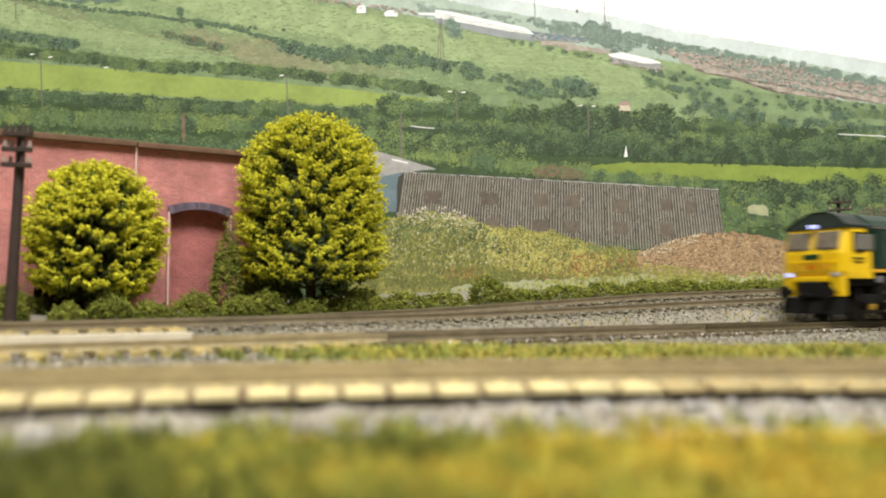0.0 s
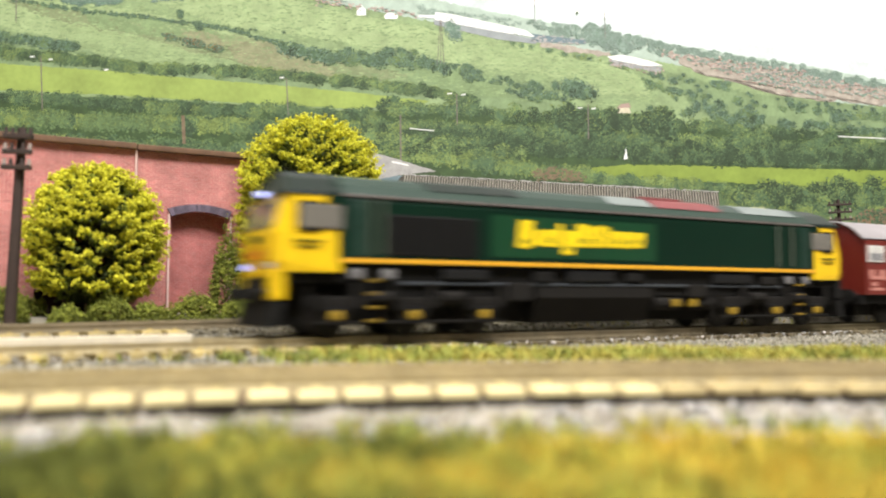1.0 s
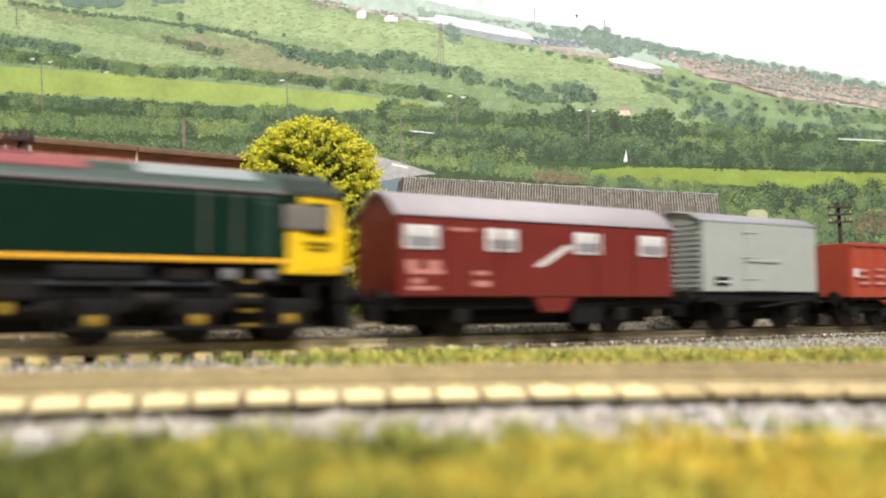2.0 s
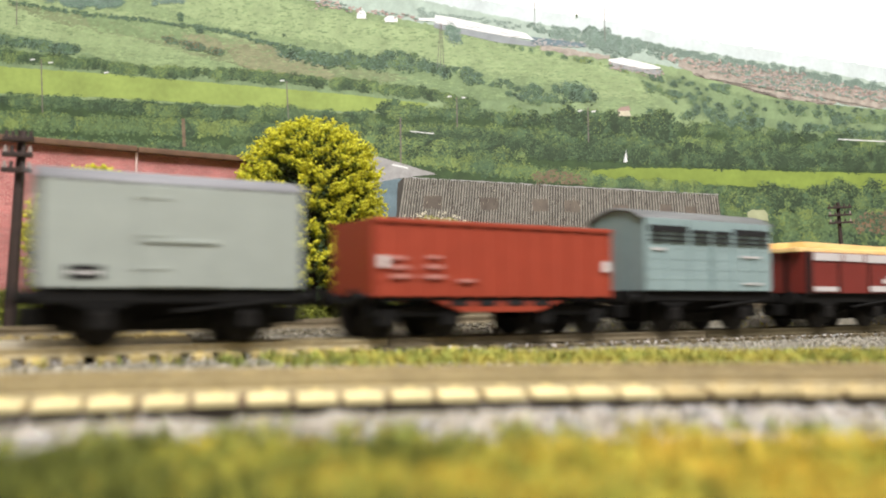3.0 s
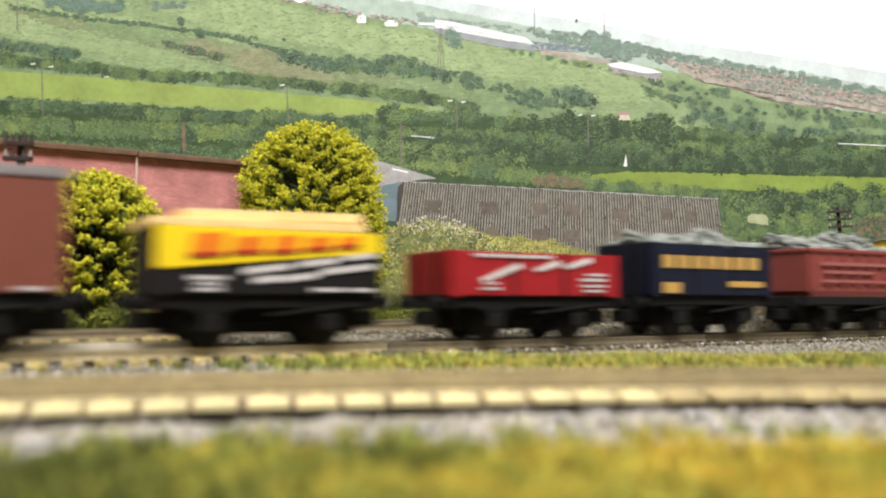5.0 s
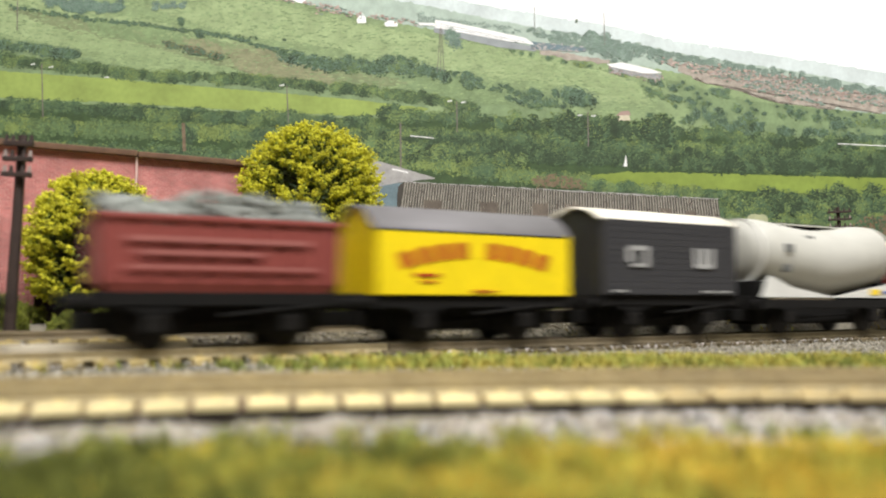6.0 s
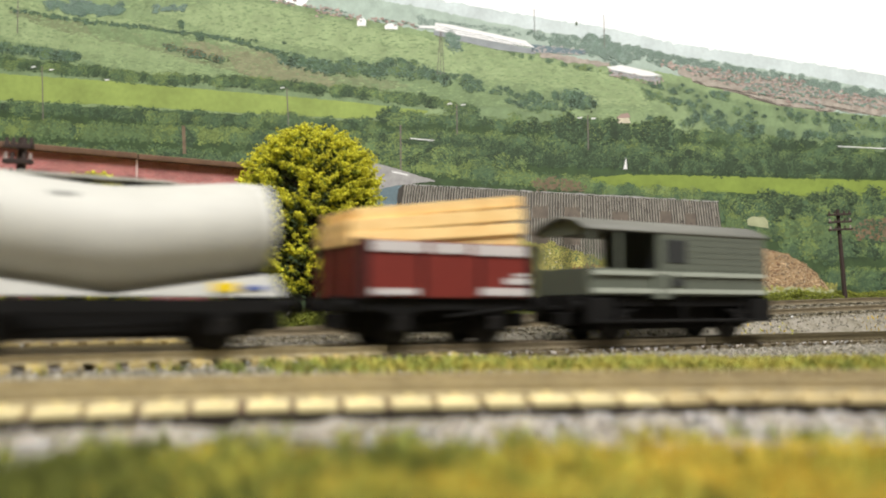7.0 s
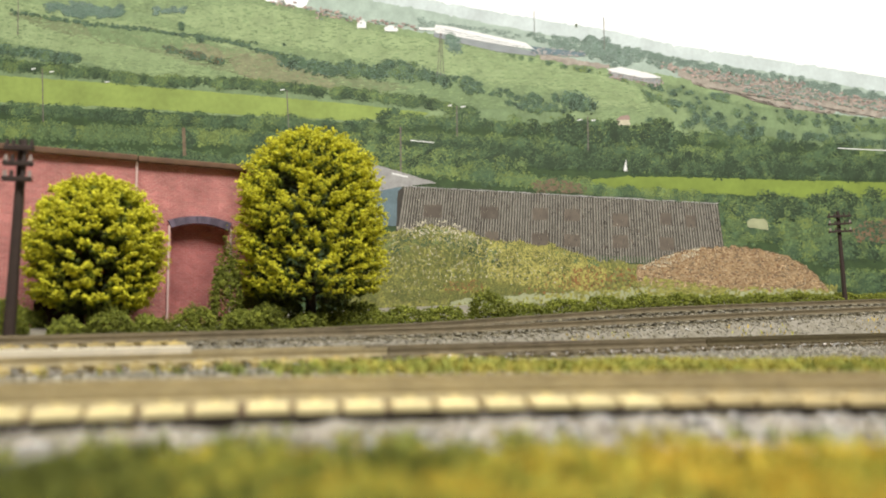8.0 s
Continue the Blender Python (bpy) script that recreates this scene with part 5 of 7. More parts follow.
for i, (c, top, wid) in enumerate((((0.0095, 0.3450, 0.0113), (0.0091, 0.3450, 0.0217), 0.0085), ((0.0314, 0.3450, 0.0104), (0.0313, 0.3450, 0.0143), 0.007), ((0.0466, 0.3450, 0.0103), (0.0464, 0.3450, 0.0195), 0.0095), ((0.0615, 0.3450, 0.0108), (0.0613, 0.3450, 0.0153), 0.008),
                                   ((0.0793, 0.3450, 0.0106), (0.0791, 0.3450, 0.0192), 0.0105), ((0.0961, 0.3600, 0.0109), (0.0954, 0.3600, 0.0474), 0.0075), ((0.0981, 0.3450, 0.0104), (0.0979, 0.3450, 0.0173), 0.009), ((0.1091, 0.3450, 0.0103), (0.1089, 0.3450, 0.0200), 0.010), ((0.1264, 0.3400, 0.0102), (0.1263, 0.3400, 0.0168), 0.0105),
                                   ((0.1458, 0.3450, 0.0107), (0.1457, 0.3450, 0.0168), 0.010), ((0.1598, 0.3450, 0.0106), (0.1597, 0.3450, 0.0176), 0.010), ((0.1773, 0.3450, 0.0110), (0.1773, 0.3450, 0.0189), 0.012), ((0.1973, 0.3450, 0.0114), (0.1973, 0.3450, 0.0190), 0.012), ((0.2236, 0.3450, 0.0120), (0.2237, 0.3450, 0.0272), 0.0115),
                                   ((0.2456, 0.3450, 0.0133), (0.2457, 0.3450, 0.0211), 0.014), ((0.2712, 0.3450, 0.0144), (0.2713, 0.3450, 0.0230), 0.015), ((0.2983, 0.3450, 0.0155), (0.2985, 0.3450, 0.0247), 0.016), ((0.3271, 0.3450, 0.0161), (0.3274, 0.3450, 0.0262), 0.018), ((0.3579, 0.3450, 0.0170), (0.3582, 0.3450, 0.0272), 0.020),
                                   ((0.3908, 0.3450, 0.0180), (0.3911, 0.3450, 0.0262), 0.022), ((0.4260, 0.3450, 0.0195), (0.4263, 0.3450, 0.0275), 0.024), ((0.4638, 0.3450, 0.0203), (0.4642, 0.3450, 0.0283), 0.026), ((0.5045, 0.3450, 0.0211), (0.5049, 0.3450, 0.0279), 0.028), ((0.5484, 0.3450, 0.0221), (0.5488, 0.3450, 0.0284), 0.030))):
    z = ground_z(c[0], c[1]) - 0.001
    bush((c[0], c[1], z), wid, max(0.003, (top[2] - z) * 0.88), 20 + i, "low dark green foam bush on the trackside bank" if i != 5 else "tall dark green foam bush beside the brick arch")

for i, (c, top) in enumerate((((0.1142, 0.3740, 0.0137), (0.1139, 0.3740, 0.0281)), ((0.1278, 0.3740, 0.0136), (0.1276, 0.3740, 0.0256)), ((0.1521, 0.3740, 0.0135), (0.1519, 0.3740, 0.0245)), ((0.1670, 0.3740, 0.0134), (0.1670, 0.3740, 0.0218)), ((0.0172, 0.3740, 0.0141), (0.0171, 0.3740, 0.0176)))):
    z = ground_z(c[0], c[1]) - 0.001
    bush((c[0], c[1], z), 0.010, (top[2] - z) * 0.9, 70 + i, "dark green foam undergrowth at the foot of the wall")

# ---- telegraph poles ----
M_POLE = mat("pole_timber", srgb(58, 44, 37), 0.7, var=0.35, size=0.003)
M_INSULATOR = mat("insulator", srgb(156, 142, 134), 0.3, var=0.1, size=0.002)


def telegraph_pole(label, base, top_z, lean, thick, arms, gap, reach):
    t = thing("telegraph_pole", label, "telegraph pole", pose(*base, 0, lean, -HEADING), group="telegraph poles")
    h = top_z - base[2]
    part("pole", rod((0, 0, -0.002), (0, 0, h), thick, None, 12, thick * 0.72), M_POLE, t)
    for i in range(arms):
        z = h - 0.0035 - i * gap
        arm = part("crossarm", box(-reach, reach, -thick * 1.7, -thick * 0.7, z - thick * 0.42, z + thick * 0.42, thick * 0.12), M_POLE, t)
        for x in (-0.85, -0.4, 0.4, 0.85):
            bm = rod((x * reach, -thick * 1.2, z + thick * 0.3), (x * reach, -thick * 1.2, z + thick * 1.5), thick * 0.42, None, 8, thick * 0.25)
            part("insulator", bm, M_INSULATOR if (i and abs(x) > 0.5) else M_POLE, arm)
    return t


c = (0.0111, 0.3320, 0.0141)
telegraph_pole("dark brown telegraph pole with crossarms before the wall", (c[0], c[1], ground_z(c[0], c[1])), (0.0121, 0.3320, 0.0784)[2], 2.0, 0.0021, 3, 0.0056, 0.0052)
c = (0.4980, 0.3380, 0.0252)
telegraph_pole("dark brown telegraph pole with crossarms beside the back line", (c[0], c[1], ground_z(c[0], c[1])), (0.4965, 0.3380, 0.0816)[2], -3.0, 0.0016, 3, 0.0050, 0.0078)


# ---- the train ----
def plastic(name, c, rough=0.42, var=0.12, **kw):
    return mat(name, srgb(*c), rough, var=var, size=0.008, bump=0.04, **kw)


V = {k: plastic(k, c, r) for k, c, r in (
    ("loco_green", (7, 36, 24), 0.35), ("loco_bright_green", (9, 60, 33), 0.35), ("loco_yellow", (238, 196, 16), 0.35), ("loco_roof", (36, 56, 46), 0.5), ("loco_roof_dark", (12, 28, 20), 0.5),
    ("loco_roof_red", (124, 62, 62), 0.6), ("loco_roof_grey", (124, 132, 128), 0.6), ("grille_black", (26, 26, 26), 0.6), ("frame_black", (25, 24, 22), 0.9), ("bogie_black", (29, 27, 24), 0.9), ("orange_line", (226, 168, 40), 0.4),
    ("door_grey", (15, 47, 36), 0.4), ("silver", (170, 172, 168), 0.4), ("axle_yellow", (158, 128, 32), 0.5), ("wheel_steel", (34, 31, 28), 0.45), ("maroon", (110, 36, 28), 0.4), ("maroon_dark", (96, 28, 28), 0.5),
    ("roof_grey", (150, 144, 144), 0.7), ("white_paint", (214, 212, 206), 0.5), ("letter_faded", (190, 128, 116), 0.6), ("letter_white", (206, 200, 196), 0.6), ("van_grey", (160, 167, 158), 0.5), ("grey_roof", (128, 128, 130), 0.6), ("bauxite_red", (160, 65, 42), 0.5), ("cattle_blue", (144, 164, 162), 0.5),
    ("cattle_roof", (104, 106, 104), 0.6), ("black_gap", (18, 18, 18), 0.8), ("wagon_brown", (121, 43, 34), 0.5), ("slate_grey", (58, 62, 66), 0.5), ("box_brown", (120, 63, 46), 0.55), ("box_roof", (104, 96, 92), 0.6),
    ("black_paint", (30, 28, 28), 0.5), ("panel_yellow", (248, 214, 20), 0.4), ("panel_orange", (236, 128, 24), 0.4), ("bright_red", (160, 26, 32), 0.45), ("navy", (26, 30, 46), 0.45), ("gold_paint", (198, 158, 84), 0.5),
    ("hopper_maroon", (140, 66, 58), 0.6), ("salt_yellow", (250, 222, 10), 0.4), ("salt_red", (168, 40, 24), 0.5), ("salt_roof", (118, 116, 116), 0.6), ("dark_van", (56, 56, 58), 0.5), ("cream_roof", (240, 234, 214), 0.6),
    ("tank_cream", (192, 191, 180), 0.6), ("tank_pale", (222, 222, 214), 0.45), ("tank_blue", (96, 112, 168), 0.5), ("brake_grey", (99, 104, 91), 0.55), ("brake_rail", (170, 175, 160), 0.5), ("brake_roof", (112, 112, 102), 0.65), ("brake_inside", (44, 46, 44), 0.8))}
for k in ("frame_black", "bogie_black", "loco_green", "wheel_steel", "black_paint", "navy", "grille_black"):
    V[k].node_tree.nodes["Principled BSDF"].inputs["Specular IOR Level"].default_value = 0.2
M_TIMBER = mat("fresh_timber", srgb(252, 218, 150), 0.7, var=0.35, size=0.006, each=0.12, tint=srgb(238, 188, 114))
M_LOAD_STONE = mat("wagon_stone", srgb(142, 146, 138), 0.9, var=0.4, size=0.003, island=0.35)
M_CAB_GLASS = mat("cab_glass", srgb(122, 112, 98), 0.12, var=0.3, size=0.006, bump=0)
M_SIDE_GLASS = mat("side_glass", srgb(118, 114, 106), 0.12, var=0.3, size=0.006, bump=0)
M_LAMP = mat("lamp_lens", (0.5, 0.55, 0.9), 0.3, var=0.02)
_p = M_LAMP.node_tree.nodes["Principled BSDF"]
_p.inputs["Emission Color"].default_value, _p.inputs["Emission Strength"].default_value = (0.42, 0.46, 1.0, 1), 1.0


def kbox(x0, x1, y0, y1, z0, z1, bevel=0.03, bm=None, turn=None):
    return box(x0 * K, x1 * K, y0 * K, y1 * K, z0 * K, z1 * K, bevel * K, bm, turn)


def krod(a, b, r, bm=None, sides=12, r2=None):
    return rod(Vector(a) * K, Vector(b) * K, r * K, bm, sides, None if r2 is None else r2 * K)


def kprism(pts, y0, y1, bm=None):
    return prism([(x * K, z * K) for x, z in pts], y0 * K, y1 * K, bm)


def across(pts, x0, x1, bm=None):
    """An outline in y and z, pushed along the train from x0 to x1."""
    return loft([[(x * K, y * K, z * K) for y, z in pts] for x in (x0, x1)], bm)


WHEELS = []      # every turning wheelset, with its place in its vehicle
R_WAGON, R_LOCO = 0.515, 0.53


def wheelset_mesh(r):
    bm = bmesh.new()
    krod((0, -0.9, 0), (0, 0.9, 0), 0.07, bm, 8)
    for s in (-1, 1):
        krod((0, s * 0.63, 0), (0, s * 0.67, 0), r + 0.04, bm, 28)
        krod((0, s * 0.67, 0), (0, s * 0.78, 0), r, bm, 28)
        for i in range(6):
            a = i * math.pi / 3
            krod((math.cos(a) * r * 0.55, s * 0.77, math.sin(a) * r * 0.55), (math.cos(a) * r * 0.55, s * 0.80, math.sin(a) * r * 0.55), r * 0.16, bm, 8)
    return mesh_of("wheelset", bm, V["wheel_steel"])


MESH_WAGON_WHEEL, MESH_LOCO_WHEEL = wheelset_mesh(R_WAGON), wheelset_mesh(R_LOCO)


def wheelset(parent, x, r, mesh):
    ob = part("wheelset", mesh, None, parent, "dark steel wheels on an axle", pose(x * K, 0, r * K))
    WHEELS.append((ob, x, r))


def buffers(t, x, way, z=1.02):
    for y in (-0.87, 0.87):
        bm = krod((x, y, z), (x + way * 0.35, y, z), 0.11)
        krod((x + way * 0.33, y, z), (x + way * 0.42, y, z), 0.23, bm, 16)
        part("buffer", bm, V["frame_black"], t)
    bm = kbox(x, x + way * 0.5, -0.06, 0.06, z - 0.14, z - 0.02, 0.02)
    kbox(x + way * 0.38, x + way * 0.5, -0.22, 0.22, z - 0.16, z - 0.04, 0.02, bm)
    part("coupling", bm, V["frame_black"], t)


def running_gear(t, length, base, floor=1.2, width=2.2, lever=True):
    """Solebars, headstocks, axle guards, springs, brake gear, buffers and two wheelsets."""
    h = length / 2
    for y in (-1, 1):
        part("solebar", kbox(-h, h, y * width / 2 - 0.06, y * width / 2 + 0.06, floor - 0.32, floor - 0.02), V["frame_black"], t)
    for x in (-1, 1):
        part("headstock", kbox(x * h - 0.07, x * h + 0.07, -width / 2 - 0.1, width / 2 + 0.1, floor - 0.36, floor - 0.02), V["frame_black"], t)
        buffers(t, x * (h + 0.05), x)
        wheelset(t, x * base / 2, R_WAGON, MESH_WAGON_WHEEL)
        for y in (-1, 1):
            c, w = x * base / 2, y * (width / 2 - 0.1)
            bm = kprism([(c - 0.55, floor - 0.3), (c + 0.55, floor - 0.3), (c + 0.22, 0.35), (c - 0.22, 0.35)], w - 0.03, w + 0.03)
            part("axle_guard", bm, V["frame_black"], t)
            bm = kbox(c - 0.2, c + 0.2, w + y * 0.02, w + y * 0.24, 0.36, 0.72, 0.04)
            part("axlebox", bm, V["bogie_black"], t)
            bm = bmesh.new()
            for k in range(4):
                kbox(c - 0.6 + k * 0.13, c + 0.6 - k * 0.13, w + y * 0.06, w + y * 0.17, 0.86 - k * 0.045, 0.9 - k * 0.045, 0.008, bm)
            part("spring", bm, V["frame_black"], t)
    # underframe, hung extra low so its black fills the shade below the wagon
    part("underframe", kbox(-h + 0.3, h - 0.3, -0.62, 0.62, 0.30, floor - 0.06, 0.03), V["frame_black"], t)
    # coupling mounts, bulked out in black to fill the shade there too
    for x in (-1, 1):
        part("coupling_mount", kbox(x * (h - 0.1) - 0.5, x * (h - 0.1) + 0.5, -0.35, 0.35, 0.42, 0.8, 0.04), V["frame_black"], t)
    for y in (-1, 1):
        bm = kbox(-base / 2 + 0.62, -base / 2 + 0.74, y * 0.74 - 0.06, y * 0.74 + 0.06, 0.3, 0.8, 0.02)
        kbox(base / 2 - 0.74, base / 2 - 0.62, y * 0.74 - 0.06, y * 0.74 + 0.06, 0.3, 0.8, 0.02, bm)
        krod((-base / 2 + 0.68, y * 0.74, 0.5), (base / 2 - 0.68, y * 0.74, 0.62), 0.04, bm, 6)
        part("brake_gear", bm, V["frame_black"], t)
        if lever:
            bm = krod((-0.1, y * (width / 2 + 0.08), 0.72), (h * 0.82, y * (width / 2 + 0.1), 0.95), 0.035, None, 6)
            krod((h * 0.82, y * (width / 2 + 0.1), 0.6), (h * 0.82, y * (width / 2 + 0.1), 1.05), 0.03, bm, 6)
            part("brake_lever", bm, V["frame_black"], t)


def bars(parent, side_y, places, material, thick=0.03, name="lettering"):
    """Painted marks too small to read, as flat bars on a side: x0, x1, z0, z1."""
    for x0, x1, z0, z1 in places:
        part(name, kbox(x0, x1, side_y - thick, side_y + 0.004, z0, z1, 0), material, parent)


def arc_roof(length, w, eave, top, over=0.1, thick=0.07, n=12):
    y = np.linspace(-w / 2 - 0.05, w / 2 + 0.05, n)
    up = [(a, eave + (top - eave) * (1 - (abs(a) / (w / 2 + 0.05)) ** 2.2)) for a in y]
    return across(up + [(a, z - thick) for a, z in up[::-1]], -length / 2 - over, length / 2 + over)


def end_wall(x, thick, w, floor, eave, top, n=10):
    y = np.linspace(-w / 2, w / 2, n)
    return across([(w / 2, floor), (-w / 2, floor)] + [(a, eave - 0.03 + (top - eave - 0.04) * (1 - (abs(a) / (w / 2)) ** 2.2)) for a in y], x - thick / 2, x + thick / 2)


def box_van(name, label, length, w, floor, eave, top, body, roof, base=3.05, planks=0, ribs=(), doors=True, group="goods wagons of the train"):
    """A covered van: sides, ends, curved roof, door, strapping, on a four-wheel frame."""
    t = thing(name, label, "wagon", group=group)
    running_gear(t, length - 0.1, base, floor)
    h = length / 2
    for y in (-1, 1):
        side = part("side", kbox(-h, h, y * w / 2 - 0.05, y * w / 2 + 0.05, floor, eave, 0.015), body, t)
        if planks:
            step = (eave - floor) / planks
            for i in range(planks):
                part("plank", kbox(-h + 0.04, h - 0.04, y * (w / 2 + 0.05) - 0.012, y * (w / 2 + 0.05) + 0.012, floor + i * step + 0.005, floor + (i + 1) * step - 0.005, 0.004), body, side)
        if doors:
            part("door", kbox(-0.85, 0.85, y * (w / 2 + 0.05) - 0.035, y * (w / 2 + 0.05) + 0.035, floor + 0.02, eave - 0.08, 0.015), body, side)
            part("door_bar", kbox(-0.8, 0.8, y * (w / 2 + 0.09) - 0.03, y * (w / 2 + 0.09) + 0.03, floor + 0.95, floor + 1.03, 0.015), body, side)
        for x in ribs:
            part("rib", kbox(x - 0.045, x + 0.045, y * (w / 2 + 0.06) - 0.04, y * (w / 2 + 0.06) + 0.04, floor, eave, 0.015), body, side)
    for x in (-1, 1):
        e = part("end", end_wall(x * (h - 0.05), 0.1, w, floor, eave, top), body, t)
        for y in (-0.45, 0.45):
            part("stanchion", kbox(x * h - 0.04, x * h + 0.06 * x, y - 0.06, y + 0.06, floor, eave - 0.1, 0.02), body, e)
    r = smooth(part("roof", arc_roof(length, w, eave, top), roof, t))
    part("floor_board", kbox(-h + 0.05, h - 0.05, -w / 2, w / 2, floor - 0.06, floor, 0), V["frame_black"], t)
    return t


def open_wagon(name, label, length, w, floor, top, body, planks=5, base=2.75, corner=None, end=None):
    """An open wagon with planked sides, iron corner plates, door strapping and ends."""
    t = thing(name, label, "wagon", group="goods wagons of the train")
    running_gear(t, length - 0.1, base, floor)
    h = length / 2
    corner = corner or body
    for y in (-1, 1):
        side = part("side", kbox(-h, h, y * w / 2 - 0.06, y * w / 2 + 0.02, floor, top - 0.02, 0.01), body, t)
        step = (top - floor) / planks
        for i in range(planks):
            part("plank", kbox(-h + 0.02, h - 0.02, y * (w / 2 + 0.02) - 0.03, y * (w / 2 + 0.02) + 0.03, floor + i * step + 0.012, floor + (i + 1) * step - 0.012, 0.008), body, side)
        for x in (-h + 0.12, -0.85, 0.85, h - 0.12):
            part("strap", kbox(x - (0.14 if abs(x) > 1 else 0.05), x + (0.14 if abs(x) > 1 else 0.05), y * (w / 2 + 0.05) - 0.03, y * (w / 2 + 0.05) + 0.03, floor - 0.05, top, 0.01), corner if abs(x) > 1 else V["frame_black"], side)
    for x in (-1, 1):
        e = part("end", kbox(x * h - 0.06, x * h + 0.02, -w / 2, w / 2, floor, top, 0.01), end or body, t)
        for y in (-0.5, 0.5):
            part("stanchion", kbox(x * (h + 0.06) - 0.06, x * (h + 0.06) + 0.06, y - 0.07, y + 0.07, floor - 0.3, top - 0.05, 0.02), V["frame_black"], e)
    part("floor_board", kbox(-h, h, -w / 2, w / 2, floor - 0.08, floor, 0), V["frame_black"], t)
    return t


LOADS = []


def timber_load(label, wagon_key, planks):
    """Stacked sawn boards: x0, x1, y0, y1, z, thickness, tilt in degrees."""
    t = thing("timber_load", label, "timber", group="wagon loads")
    for x0, x1, y0, y1, z, d, tilt in planks:
        part("board", kbox(x0, x1, y0, y1, z, z + d, 0.02, None, Matrix.Rotation(radians(tilt), 4, "Y")), M_TIMBER, t)
    LOADS.append((t, wagon_key))
    return t


def stone_load(label, wagon_key, length, w, z, heap, seed):
    g = np.random.default_rng(seed)
    t = thing("stone_load", label, "stone", group="wagon loads")
    n = 900
    x, y = g.uniform(-length / 2, length / 2, n), g.uniform(-w / 2, w / 2, n)
    hump = np.array([noise.noise((a * 0.9 + seed, b * 0.9, 0)) for a, b in zip(x, y)])
    top = z + heap * (0.35 + 0.9 * np.maximum(0, hump + 0.25)) * np.cos(y / w * 2.6)
    zz = z - 0.15 + (top - z + 0.15) * g.uniform(0, 1, n) ** 0.4
    v, f = clumps(np.stack([x, y, zz], 1) * K, K * g.uniform(0.1, 0.26, n), g, 0.8)
    bulk("load_top", v, f, M_LOAD_STONE, t, "loose grey stone")
    part("bed", kbox(-length / 2, length / 2, -w / 2, w / 2, z - 0.6, z - 0.08, 0.02), V["slate_grey"], t)
    LOADS.append((t, wagon_key))
    return t


TRAIN = {}       # thing: where its middle rides, in prototype metres behind the first axle

# -- diesel locomotive
loco = thing("diesel_locomotive", "dark green and yellow six-axle model diesel locomotive", "locomotive")
TRAIN[loco] = 8.66
X0, X1 = -1.5 - 8.66, 19.0 - 8.66


def hull(y_half):
    s = [(y_half, 1.78), (y_half, 3.25), (y_half - 0.05, 3.42), (y_half - 0.28, 3.66), (y_half - 0.62, 3.86), (0.32, 3.95)]
    return s + [(-a, b) for a, b in s[::-1]]


part("body", across(hull(1.3), X0 + 1.55, X1 - 1.55), V["loco_green"], loco, "dark green body side")
roof = [(1.31, 3.40), (1.29, 3.45), (1.05, 3.69), (0.7, 3.89), (0.32, 3.98)]
part("roof", across(roof + [(-a, b) for a, b in roof[::-1]], X0 + 1.68, X1 - 1.68), V["loco_roof"], loco, "weathered grey-green roof")
for a, b, m, lab in ((10.4, 13.2, "loco_roof_red", "faded red roof panel"), (8.6, 10.3, "loco_roof_grey", "pale grey roof panel"), (2.6, 5.4, "loco_roof_dark", "dark roof grille"), (14.2, 16.8, "loco_roof_grey", "pale grey roof panel")):
    pan = [(1.12, 3.66), (0.72, 3.91), (0.32, 4.005), (-0.32, 4.005), (-0.72, 3.91), (-1.12, 3.66)]
    part("roof_panel", across(pan, a - 8.66, b - 8.66), V[m], loco, lab)
bm = kbox(10.4 - 8.66, 12.2 - 8.66, -0.4, 0.4, 3.98, 4.07, 0.03)
part("exhaust", bm, V["loco_roof_red"], loco, "rust red exhaust port")
